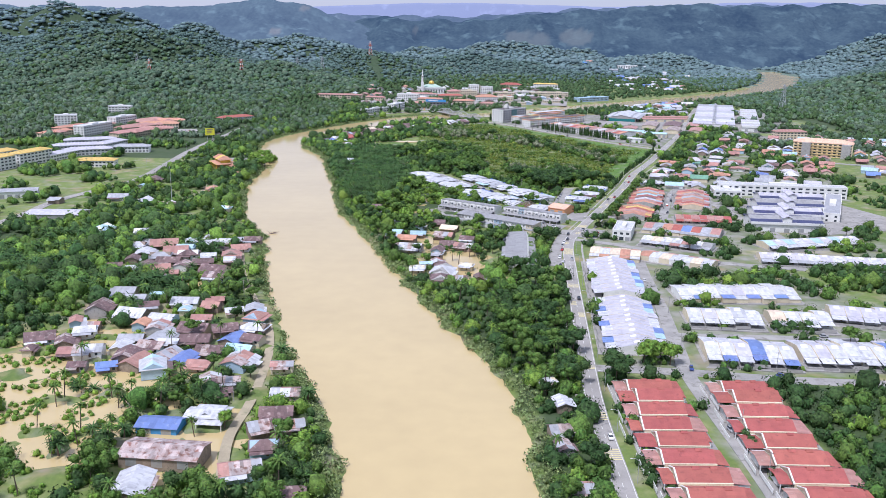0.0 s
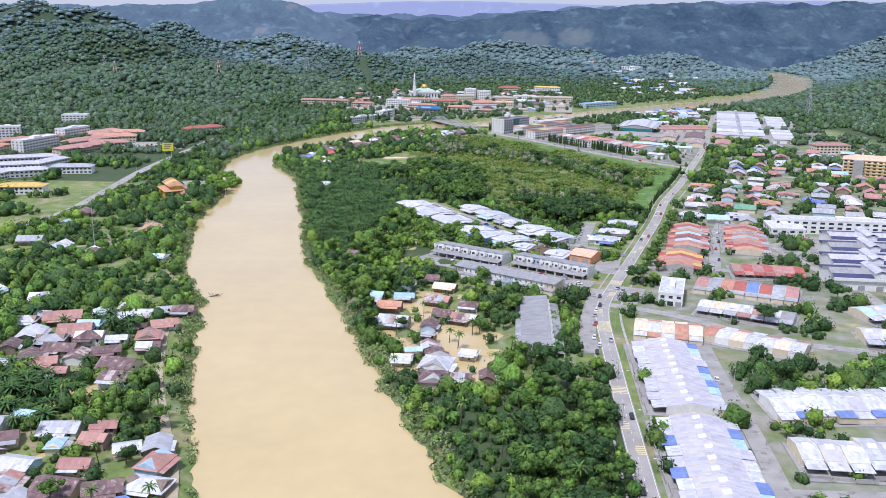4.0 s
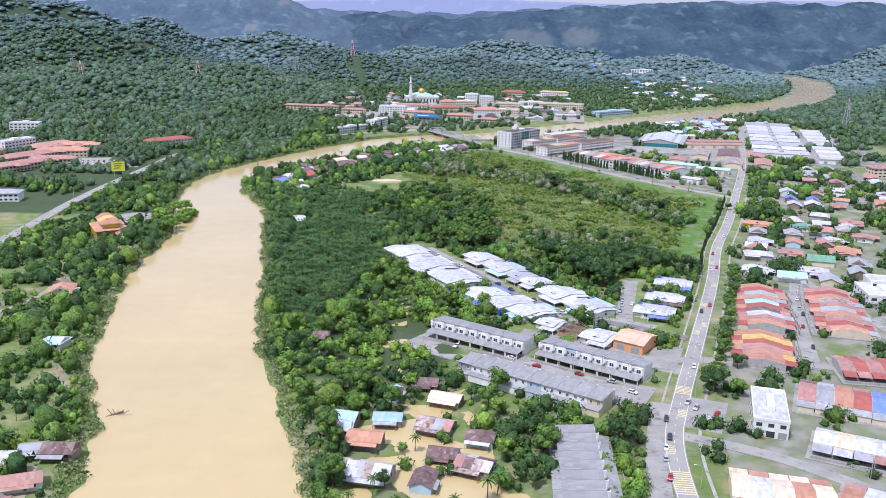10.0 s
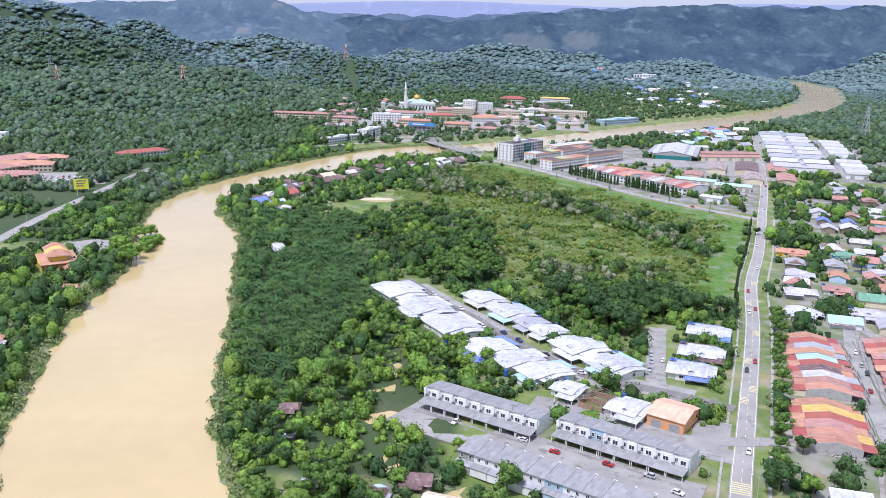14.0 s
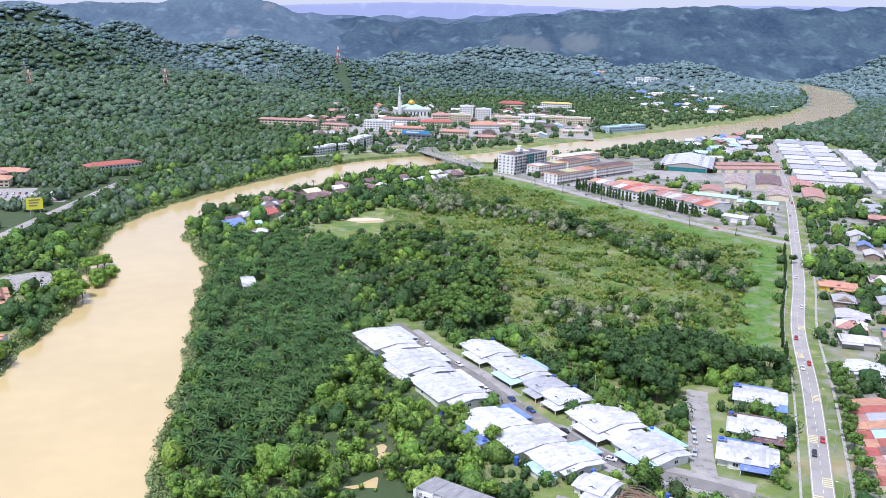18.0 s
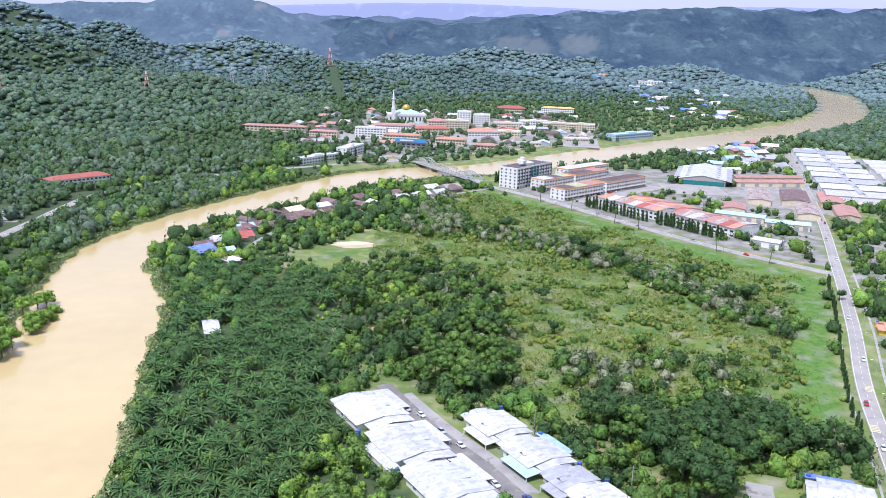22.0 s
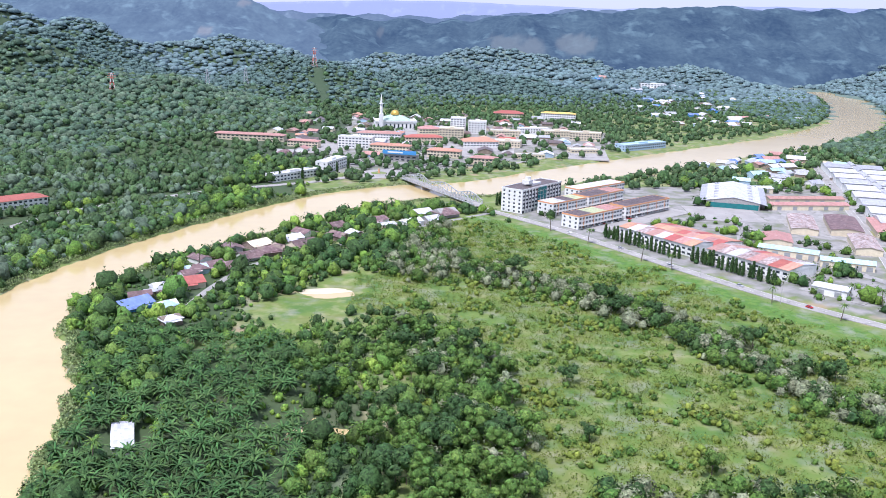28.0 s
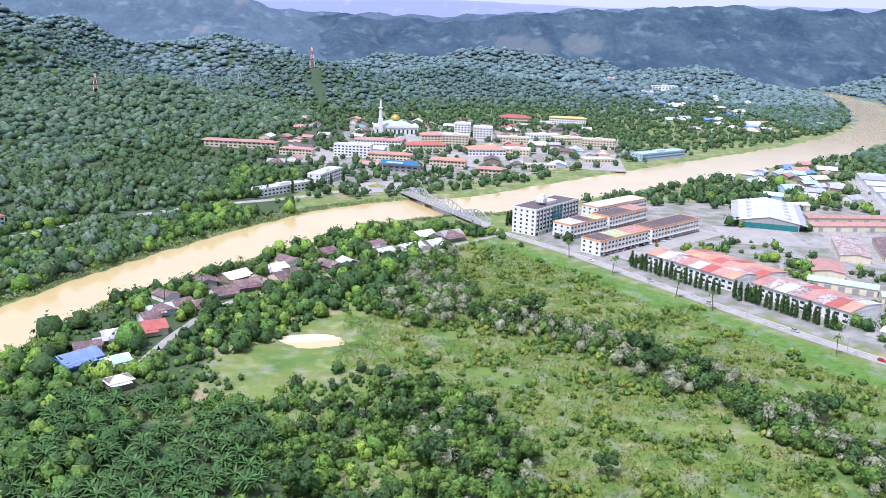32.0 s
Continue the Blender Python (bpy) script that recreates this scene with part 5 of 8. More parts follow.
# ---- industrial estate past the junction ----
for i in range(9):
    unit = shed(409 + i * 11.5, 1286 + i * 38, 62, 32, -16, 7 + 0.15 * (i % 2), 9.2, "lwg"[i % 3], "white factory unit with stepped sheet roof and ridge monitor", WHITE, 0, "factory units", 4)
    part("ridge_monitor", gable(5, 30, 9.6, 10.6, 0.2, "y"), ROOF["g"], unit, "grey ridge monitor")
    part("monitor_wall", Build().box(-2.4, 2.4, -14.8, 14.8, 7, 9.6), WHITE, unit)
    part("gutter_strip", Build().box(-31, 31, 16.7, 18.6, 5.6, 6.4), ROOF["s"], unit, "grey gutter strip")
for i in range(8):
    unit = shed(455 + i * 11.5, 1252 + i * 37, 26, 31, -16, 7, 8.8, "lw"[i % 2], "narrow white factory unit with sheet roof", WHITE, 0, "factory units", 2)
    part("fascia", Build().box(-13.4, 13.4, -16.4, -15.75, 5.6, 8.4), FRAME, unit)
for i, (hx, hy, w, d, a, st) in enumerate([(312, 1284, 60, 20, 71, "r"), (345, 1282, 62, 24, 71, "m"), (377, 1276, 60, 20, 71, "p"), (350, 1362, 74, 13, 5, "p"), (360, 1392, 74, 13, 5, "p"),
                                          (268, 1226, 30, 20, 71, "p"), (262, 1190, 40, 12, -30, "t"), (330, 1216, 50, 18, 71, "r"), (362, 1212, 50, 18, 71, "p"), (290, 1160, 34, 12, -22, "t"), (318, 1440, 60, 12, 5, "w")]):
    shed(hx, hy, w, d, a, 5.0, 6.6, st, f"low workshop row with {ROOF_WORD[st]} roof", WALLS[2], 0, "workshops", 5)
market = shed(294, 1398, 92, 46, 71, 7.0, 11.0, "w", "large market hall with white roof and rows of skylights", WALLS[4], 0, doors=8)
for i in range(6):
    for sy in (-1, 1):
        part("skylight", Build().slab([(-38 + i * 15, sy * 15 - 2, 8.95), (-32 + i * 15, sy * 15 - 2, 8.95), (-32 + i * 15, sy * 15 + 2, 8.95), (-38 + i * 15, sy * 15 + 2, 8.95)], 0.6), ROOF["g"], market, "grey skylight hood")
for sy in (-1, 1):
    q = [(-46.5, sy * 23.5, 6.9), (46.5, sy * 23.5, 6.9), (46.5, sy * 29.5, 5.4), (-46.5, sy * 29.5, 5.4)]
    part("eave_roof", Build().slab(q if sy > 0 else q[::-1], 0.15), ROOF["g"], market, "grey lower eave roof")
part("shop_front", Build().box(-46.4, -46.1, -22, 22, 0.5, 5.2), TEAL_GLASS, market, "dark green glazed front")
hotel = block_building(96, 1343, 64, 21, 51, 6, "six-storey white hotel with teal glass bays", WHITE, "d", 13, glass_bays=(5, 6, 7), name="hotel", z=1.6)
for i in range(13):
    if i not in (5, 6, 7):
        part("window_strip", Build().box(-32 + 64 * (i + 0.78) / 13, -32 + 64 * (i + 0.98) / 13, -10.6, -10.48, 3.6, 19.6), GLASS, hotel, "dark glazed strip")
part("stair_head", Build().box(-12, -6, -4, 3, 22.1, 25.5), WHITE, hotel)
part("roof_tank", Build().tube(-9, -1, 25.5, 28.5, 2.4, 2.4, 12), WHITE, hotel, "white roof tank")
part("entrance_canopy", Build().box(-9, 9, -14.5, -10.6, 3.4, 4.0), TEAL_GLASS, hotel, "teal entrance canopy")
GREEN_ROOF = roof_mat("pale_green_sheet", (0.5, 0.55, 0.3), (0.44, 0.48, 0.27), (0.4, 0.36, 0.28), 0.6)
BROWN_ROOF = roof_mat("brown_solar_roof", (0.13, 0.095, 0.095), (0.1, 0.075, 0.075), (0.2, 0.14, 0.12), 0.64)
for ax, ay, bx, by, tint in ((138, 1381, 190, 1428, "www"), (104, 1312, 137, 1343, "wbg"), (140, 1346, 179, 1385, "bbp"), (117, 1263, 160, 1302, "bgp"), (164, 1306, 212, 1349, "bbb")):
    L = math.hypot(bx - ax, by - ay)
    row_label = "white-roofed" if tint == "www" else "brown-roofed"
    blk = block_building((ax + bx) / 2, (ay + by) / 2, L, 17, math.degrees(math.atan2(by - ay, bx - ax)), 3, f"three-storey {row_label} shop row with terracotta parapet and cream walls", WHITE, "w", int(L / 4), "shop rows", ground=ORANGE_WALL, plant_room=False)
    n = int(L / 6)
    for i in range(n):
        x0, x1 = -L / 2 + 0.4 + (L - 0.8) * i / n, -L / 2 + 0.4 + (L - 0.8) * (i + 1) / n - 0.5
        k = tint[int(3 * i / n)]
        part("roof_bay", Build().slab([(x0, -8, 10.62), (x1, -8, 10.62), (x1, 7.8, 11.1), (x0, 7.8, 11.1)], 0.1), {"w": ROOF["w"], "b": BROWN_ROOF, "g": GREEN_ROOF, "p": ROOF["p"]}[k], blk)
        if i % 2:
            part("fin_wall", Build().box(x0 - 0.5, x0 - 0.1, -8.9, -8.52, 0.2, 10.2), ORANGE_WALL, blk, "terracotta pier")
    part("canopy", Build().box(-L / 2, L / 2, -11.0, -8.55, 3.0, 3.25), WALLS[4], blk)
for cx, cy, L, d, fl, tint in ((179, 1214, 70, 22, 2, "owrpwRpo"), (205, 1231, 66, 32, 1, "oooRpopR"), (228, 1155, 64, 30, 2, "prwrprRo")):
    blk = block_building(cx, cy, L, d, -57, fl, "shop row with patchwork of red, orange and rusty sheet roofs", WHITE, "p", int(L / 5), "shop rows", plant_room=False)
    top = fl * 3.3 + 0.3
    n = 8
    for i in range(n):
        x0, x1 = -L / 2 - 0.4 + (L + 0.8) * i / n, -L / 2 - 0.4 + (L + 0.8) * (i + 1) / n - 0.06
        for sy in (-1, 1):
            q = [(x0, sy * (d / 2 + 0.9), top + 0.9), (x1, sy * (d / 2 + 0.9), top + 0.9), (x1, 0, top + 3.0), (x0, 0, top + 3.0)]
            part("roof_sheet", Build().slab(q if sy < 0 else q[::-1], 0.12), ROOF[tint[(i + (sy > 0) * 3) % 8]], blk)
    part("gable_end", Build().add([(-L / 2 + 0.02, -d / 2, top), (-L / 2 + 0.02, d / 2, top), (-L / 2 + 0.02, 0, top + 2.8), (L / 2 - 0.02, -d / 2, top), (L / 2 - 0.02, d / 2, top), (L / 2 - 0.02, 0, top + 2.8)], [(0, 2, 1), (3, 4, 5), (0, 3, 5, 2), (1, 2, 5, 4)]), WHITE, blk)
shed(250, 1096, 20, 12, -40, 5, 6.0, "w", "white filling station canopy and shop", WHITE, 0, doors=2)
for i in range(95):
    hx, hy = 330 + rng.random() * 200, 1480 + rng.random() * 330
    if abs((hx - 430) - (hy - 1490) * 0.34) < 14 or hx - 160 < (hy - 1530) * 1.12 - 60:
        continue
    d, w = near_line(np.array([hx]), np.array([hy]), RIVER_LINE, RIVER_LINE[:, 2])
    if d[0] < w[0] + 16:
        continue
    village_house(hx, hy, rng.uniform(13, 22), rng.choice("wlugptg"), rng.uniform(0, 90), rng, "riverside houses by the estate")

# ---- the town over the river ----
mosque = root("mosque", -43, 1912, 8, "white mosque with pale green roof and golden dome", "mosque", z=3.0, radius=34)
part("wall", Build().box(-30, 30, -22, 22, -2, 12), WHITE, mosque)
part("crenel_wall", Build().box(-31, 31, -23, -22.2, 11, 13.5).box(-31, -30.2, -22, 22, 11, 13.5).box(30.2, 31, -22, 22, 11, 13.5), WHITE, mosque)
part("roof", hip(46, 38, 13.5, 21, 0), roof_mat("pale_green_tiles", (0.45, 0.6, 0.5), (0.38, 0.52, 0.43), (0.5, 0.6, 0.52)), mosque, "pale green tiled roof")
dome = Build()
for k in range(6):
    a0, a1 = k * 0.26, (k + 1) * 0.26
    dome.tube(0, 0, 20.4 + 7 * math.sin(a0), 20.4 + 7 * math.sin(a1), 6.5 * math.cos(a0), max(0.05, 6.5 * math.cos(a1)), 16)
part("dome", dome, mat("gold_dome", (0.75, 0.5, 0.1), (0.6, 0.4, 0.1), 0.3, 0.5, 4, metal=0.6), mosque, "golden dome")
part("minaret", Build().box(-26, -20, -27, -21, -2, 24).tube(-23, -24, 24, 38, 2.4, 2.0, 10).tube(-23, -24, 38, 39, 3.4, 3.4, 10).tube(-23, -24, 39, 44, 1.6, 1.4, 10).tube(-23, -24, 44, 53, 1.5, 0.1, 10), WHITE, mosque, "slender white minaret")
for i in range(10):
    opening(mosque, "arched_window", -27 + i * 6, -22, 2, 2.4, 6.5)
block_building(-130, 1458, 62, 12, 51, 2, "long white two-storey shop row", WHITE, "w", 14, "town shop rows", z=2.2)
block_building(-98, 1522, 48, 14, 70, 3, "three-storey shop row with white front", WHITE, "w", 10, "town shop rows", z=2.2)
block_building(-84, 1690, 44, 14, -10, 4, "white four-storey block with blue bands", WHITE, "w", 10, "town blocks", z=3)
block_building(-228, 1742, 95, 14, -8, 2, "long school block with red roof", WALLS[2], "p", 16, "town blocks", pitched=True, z=3)
block_building(-25, 1590, 40, 10, -15, 2, "dark shopfront building with blue sign board", WALLS[4], "d", 6, "town blocks", z=2.5)
for i, (hx, hy, w, d, st, fl) in enumerate([(8, 1834, 30, 22, "p", 3), (40, 1812, 34, 20, "w", 4), (74, 1735, 46, 26, "o", 2), (26, 1634, 40, 16, "o", 2), (52, 1890, 22, 18, "w", 6), (80, 1880, 26, 20, "l", 5),
                                           (120, 1857, 44, 18, "l", 2), (165, 1899, 46, 16, "c", 2), (196, 1872, 40, 22, "w", 2), (112, 1742, 36, 22, "w", 2)]):
    block_building(hx, hy, w, d, rng.choice([-6, -12, 8]), fl, f"town building with a {ROOF_WORD[st]} roof", WALLS[rng.choice([0, 0, 2])], st, None, "town blocks", pitched=st in "op", z=3)
for i, (hx, hy, w, d, st, fl) in enumerate([(70, 1580, 30, 14, "p", 2), (150, 2130, 52, 26, "R", 2), (235, 2110, 60, 14, "y", 3), (292, 1750, 84, 18, "t", 2), (232, 1830, 44, 18, "w", 3),
                                           (205, 1700, 36, 20, "w", 1), (-40, 1668, 50, 14, "o", 2), (-150, 1690, 40, 12, "p", 2), (130, 1640, 34, 14, "w", 1), (-60, 1790, 60, 16, "p", 2), (0, 1760, 50, 18, "R", 2)]):
    block_building(hx, hy, w, d, rng.choice([-6, -12, 8]) if i != 3 else 37, fl, f"town building with a {ROOF_WORD[st]} roof", WALLS[rng.choice([0, 2, 2])] if i != 3 else WALLS[3], st, None, "town blocks", pitched=st in "opRy", z=3)
for i in range(150):
    hx, hy = rng.uniform(-210, 260), rng.uniform(1560, 2120)
    if hy < 1560 + abs(hx) * 0.3 or hy < 1560 + max(0, hx - 60) * 1.0 or any(math.hypot(hx - ux, hy - uy) < ur + 5 for ux, uy, ur in USED[-400:]):
        continue
    village_house(hx, hy, rng.uniform(13, 24), rng.choice("pppogwwmRdd"), rng.choice([-8, 82]) + rng.uniform(-8, 8), rng, "old town houses")
for i in range(60):
    hx, hy = rng.uniform(400, 900), rng.uniform(2050, 2750)
    d, w = near_line(np.array([hx]), np.array([hy]), RIVER_LINE, RIVER_LINE[:, 2])
    if d[0] < w[0] + 45 or hx > 160 + (hy - 1530) * 1.0:
        continue
    village_house(hx, hy, rng.uniform(14, 26), rng.choice("wwlpugw"), rng.uniform(0, 90), rng, "houses up the river")
block_building(548, 2690, 60, 20, 0, 3, "white block on the far hill side", WHITE, "w", 8, "town blocks")

# ---- west bank: offices, temple and estate ----
block_building(-555, 1190, 30, 16, 20, 5, "white five-storey block of flats", WHITE, "w", 7, "west bank blocks")
block_building(-484, 1112, 62, 16, 76, 4, "white office block with flat roof", WHITE, "w", 12, "west bank blocks")
block_building(-482, 1212, 44, 16, 70, 4, "white office block with flat roof", WHITE, "w", 9, "west bank blocks")
block_building(-540, 1362, 36, 15, 10, 4, "white block under the hill", WHITE, "w", 7, "west bank blocks")
for hx, hy, w, d, a in ((-425, 1090, 56, 18, 62), (-404, 1130, 44, 18, 20), (-440, 1150, 60, 20, 62), (-420, 1190, 54, 20, 14), (-448, 1226, 56, 22, 62), (-420, 1236, 44, 18, 14), (-522, 1080, 50, 14, 70), (-528, 1140, 54, 14, 70), (-500, 1176, 40, 14, 20)):
    blk = block_building(hx, hy, w, d, a, 2, "low civic block with faded red hipped roof", WALLS[2], "p" if int(hx) % 3 else "o", None, "red roofed civic blocks", pitched=True)
    part("porch_roof", hip(12, 10, 6.8, 9.6, 0.6), ROOF["p"], blk).location.y = -d / 2 - 2
block_building(-334, 1290, 56, 18, 46, 2, "long building with red roof and white front", WHITE, "R", None, pitched=True)
for hx, hy, w, a in ((-464, 796, 60, 72), (-446, 852, 46, 72), (-480, 842, 50, 72)):
    block_building(hx, hy, w, 15, a, 4, "white flats with hipped yellow roof", WHITE, "y", int(w / 5), "west bank flats", pitched=True)
for hx, hy, w, a, st in ((-432, 890, 46, 74, "l"), (-414, 925, 50, 24, "l"), (-440, 958, 56, 24, "l"), (-412, 985, 46, 74, "l"), (-446, 1008, 60, 24, "l"), (-371, 840, 40, 6, "y"), (-372, 948, 40, 10, "g")):
    block_building(hx, hy, w, 15, a, 2, f"office wing with a {ROOF_WORD[st]} roof", WALLS[0], st, None, "west bank offices", pitched=True)
shed(-302, 592, 42, 20, 0, 4.5, 6.0, "l", "long shed with lilac-white roof in a yard", WALLS[4], 0, doors=5)
shed(-382, 672, 50, 18, 20, 6, 7.5, "g", "grey roofed shop row by the road", WHITE, 0, doors=8)
temple = root("temple", -238, 842, -60, "orange temple with tiered red and gold roofs", "temple", radius=18)
part("wall", Build().box(-14, 14, -9, 9, -1, 6), ORANGE_WALL, temple)
part("lower_roof", hip(31, 21, 6, 8.4, 0.8), ROOF["o"], temple)
part("ridge_band", Build().box(-15.9, 15.9, -11.2, -10.9, 5.5, 6.3), YELLOW_WALL, temple, "golden eave band")
for qx in (-9, 0, 9):
    part("upper_wall", Build().box(qx - 3, qx + 3, -5, 5, 6, 10), YELLOW_WALL, temple)
    part("upper_roof", hip(8, 12, 10, 13.5, 0.8).mesh("upper_roof", ROOF["o"] if qx else ROOF["y"]), None, temple).location.x = qx
for i in range(6):
    part("column", Build().tube(-13 + i * 5.2, -10.4, -1, 5.4, 0.4, 0.4, 8), YELLOW_WALL, temple)
    opening(temple, "doorway", -11 + i * 4.4, -9, 0, 2.2, 3.4)
gatehouse = root("gatehouse", -222, 824, -60, "small temple gate with golden roof", "gatehouse", radius=7)
part("wall", Build().box(-5, 5, -2, 2, -1, 4.2), YELLOW_WALL, gatehouse)
part("roof", hip(12, 6, 4.2, 6.4, 0.6), ROOF["o"], gatehouse)
opening(gatehouse, "doorway", 0, -2, 0, 3, 3.2)
court = new("temple_court", Build().box(-20, 20, -22, 22, -0.6, 0.12).mesh("temple_court", PAVING))
USED.append((-240, 892, 22))
court.matrix_basis = pose(-240, 892, floor_z(-240, 892) + 0.1, 0, 0, -14)
tagged(court, "paved court beside the temple", "pavement", kind="structure")

hut = shed(-109, 891, 7, 21, 18, 3.4, 4.3, "w", "long pale shed among oil palms", WALLS[4], 0, doors=1)

# ---- side streets, yards and road markings ----
def side(name, pts, width, material=PAVING, label="narrow worn side street"):
    return road(name, pts, width, material, label, lift=0.28 if material is LANE else 0.14 if name[:4] == "yard" else 0.2)


LANE = mat("worn_asphalt", (0.22, 0.21, 0.2), (0.15, 0.145, 0.14), 0.9, 0.15, 2.0, 0.1, world_space=True, stain=(0.3, 0.27, 0.22))
MUD = mat("pale_mud", (0.42, 0.36, 0.25), (0.31, 0.27, 0.19), 0.95, 0.12, 2.0, 0.15, world_space=True, stain=(0.25, 0.24, 0.15))
side("road_lane", [(124, 650), (97, 667), (76, 677), (60, 691), (46, 713), (31, 737), (20, 758), (2, 786), (-19, 828)], 7.0, LANE, "worn narrow asphalt lane")
side("yards_lane", [(110, 661), (97, 667), (76, 677), (60, 691), (46, 713), (31, 737), (20, 758), (2, 786), (-14, 816)], 17.0, label="concrete forecourts along the lane")
side("yards_back", [(40, 652), (66, 640), (96, 618), (112, 610)], 16.0, label="bare concrete yard behind the terrace")
side("road_terrace", [(-13, 645), (2, 634), (36, 609.5), (70, 586), (88, 576)], 25.0, label="worn concrete street and forecourts between the terraces")
side("road_close", [(92, 572), (83, 540), (75, 505), (71, 470)], 8.5)
side("road_stub", [(96, 668), (101, 692), (108, 718), (114, 742), (116, 748)], 9.0)
side("road_east_street", [(222, 760), (198, 700), (178, 632), (172, 612)], 7.5)
side("road_east_cross", [(110, 620), (155, 620), (190, 612), (240, 595), (300, 580)], 7.0)
side("road_south_cross", [(88, 545), (124, 527), (170, 488), (230, 470)], 7.0)
side("road_estate", [(130, 505), (124, 450), (119, 385), (112, 320), (109, 290), (111, 200), (110, 60)], 7.0)
side("road_estate_cross", [(66, 301), (109, 297), (160, 290), (260, 282)], 8.0)
side("road_white_street", [(116, 346), (180, 343), (250, 338)], 6.5)
side("road_warehouses", [(228, 470), (246, 560), (236, 640), (225, 760)], 7.0)
side("road_east_quarter", [(275, 1018), (330, 985), (400, 950), (520, 890)], 7.0)
side("road_river_village", [(-128, 1040), (-122, 1085), (-107, 1135), (-72, 1172), (-42, 1214), (5, 1262), (58, 1312)], 4.5)
west_road, west_line, _ = road("road_west", [(-400, 430), (-340, 565), (-331, 660), (-302, 757), (-303, 850), (-308, 948), (-306, 1052), (-303, 1130), (-297, 1240), (-249, 1324), (-174, 1394), (-100, 1446), (-55, 1496), (-20, 1520)], 9.0, label="asphalt road along the west bank", lift=0.3)
side("track_west_bank", [(-72, 195), (-78, 230), (-77, 262), (-80, 310), (-88, 350), (-104, 392), (-122, 440), (-140, 510)], 4.0, MUD, "pale muddy village track")
side("track_temple", [(-262, 770), (-232, 745), (-222, 700), (-240, 660), (-300, 640)], 3.5, MUD, "pale dirt track")
side("road_north_bank", [(-20, 1520), (10, 1560), (90, 1580), (180, 1680), (280, 1780)], 7.0)
side("road_market", [(140, 1262), (190, 1320), (240, 1330), (262, 1300), (280, 1180), (300, 1120)], 8.0)


def lot(name, x, y, w, d, turn, label, material=PAVING):
    ob = new(name, Build().box(-w / 2, w / 2, -d / 2, d / 2, -1.0, 0.1).mesh(name, material))
    ob.matrix_basis = pose(x, y, floor_z(x, y) + 0.12, 0, 0, turn)
    USED.append((x, y, min(w, d) * 0.5))
    return tagged(ob, label, "paved lot", kind="structure")


lot("parking_lot", 107, 562, 16, 30, -22, "worn grey parking lot beside the white building")
lot("hall_yard", 106, 624, 14, 30, -22, "bare pale concrete yard by the hall")
lot("market_yard", 300, 640, 130, 110, -72, "grey concrete yard of the market halls")
lot("shop_yard", 180, 1300, 130, 26, 42, "grey asphalt yard of the shop rows", ASPHALT)
lot("hall_lot", 262, 1330, 60, 60, -4, "wide asphalt lot with hedges", ASPHALT)
lot("filling_yard", 258, 1100, 40, 30, -50, "pale concrete filling station yard")
lot("works_yard", 325, 1295, 120, 170, -19, "grey yard between workshop rows", PAVING)
lot("estate_yard", 476, 1420, 130, 340, -17, "grey yard between factory units", PAVING)
lot("basketball_court", 194, 1438, 40, 34, 45, "empty worn lot behind shops")
lot("civic_yard", -362, 1150, 84, 66, 10, "civic car park with rows of cars", ASPHALT)
lot("town_square", -40, 1500, 60, 50, 30, "asphalt square before the bridge", ASPHALT)
for i in range(7):
    lot("town_street", -120 + i * 55, 1700 + (i % 3) * 60, 50, 130, -8, "grey town street", ASPHALT)


def marks(name, line, nrm, offset, width, dash, gap, material=LINE, start=0, end=None):
    """Painted lines along a road, each dash a plate just above it."""
    seg = np.hypot(*np.diff(line[:, :2], axis=0).T)
    at = np.concatenate([[0], np.cumsum(seg)])
    b, s = Build(), start
    stop = min(at[-1], end or 1e9)
    while s < stop - dash:
        q = []
        for e in (s, s + dash):
            c = [np.interp(e, at, line[:, k]) for k in range(3)]
            n = [np.interp(e, at, nrm[:, k]) for k in range(2)]
            q.append([(c[0] + n[0] * (offset + o), c[1] + n[1] * (offset + o), c[2] + 0.03) for o in (-width / 2, width / 2)])
        b.slab([q[0][0], q[0][1], q[1][1], q[1][0]], 0.02)
        s += dash + gap
    ob = new(name, b.mesh(name, material))
    return tagged(ob, "white painted road line", "road marking", kind="structure")


marks("road_marking_edge_west", main_line, main_nrm, -3.3, 0.22, 6, 0)
marks("road_marking_edge_east", main_line, main_nrm, 3.3, 0.22, 6, 0)
marks("road_marking_centre", main_line, main_nrm, 0, 0.18, 2.6, 4.5)
marks("road_marking_bridge_road", cross_line, cross_nrm, 0, 0.18, 3, 5)
marks("road_marking_bridge_edge", cross_line, cross_nrm, 4.0, 0.18, 6, 0)
marks("road_marking_west_road", west_line, _, 0, 0.18, 3, 5)

# yellow transverse rumble bars in groups across the lanes
bar = Build().slab([(-1.6, -0.3, 0.045), (1.6, -0.3, 0.045), (1.6, 0.3, 0.045), (-1.6, 0.3, 0.045)], 0.03).mesh("rumble_bar", ZEBRA)
seg = np.hypot(*np.diff(main_line[:, :2], axis=0).T)
main_at = np.concatenate([[0], np.cumsum(seg)])
bars = new("rumble_bars")
tagged(bars, "groups of faded yellow bars across the road", "road marking", kind="structure")


def on_main(s, offset):
    c = [float(np.interp(s, main_at, main_line[:, k])) for k in range(3)]
    n = [float(np.interp(s, main_at, main_nrm[:, k])) for k in range(2)]
    return c[0] + n[0] * offset, c[1] + n[1] * offset, c[2], math.degrees(math.atan2(n[1], n[0]))


def main_s(y):
    return float(np.interp(y, main_line[:, 1], main_at))


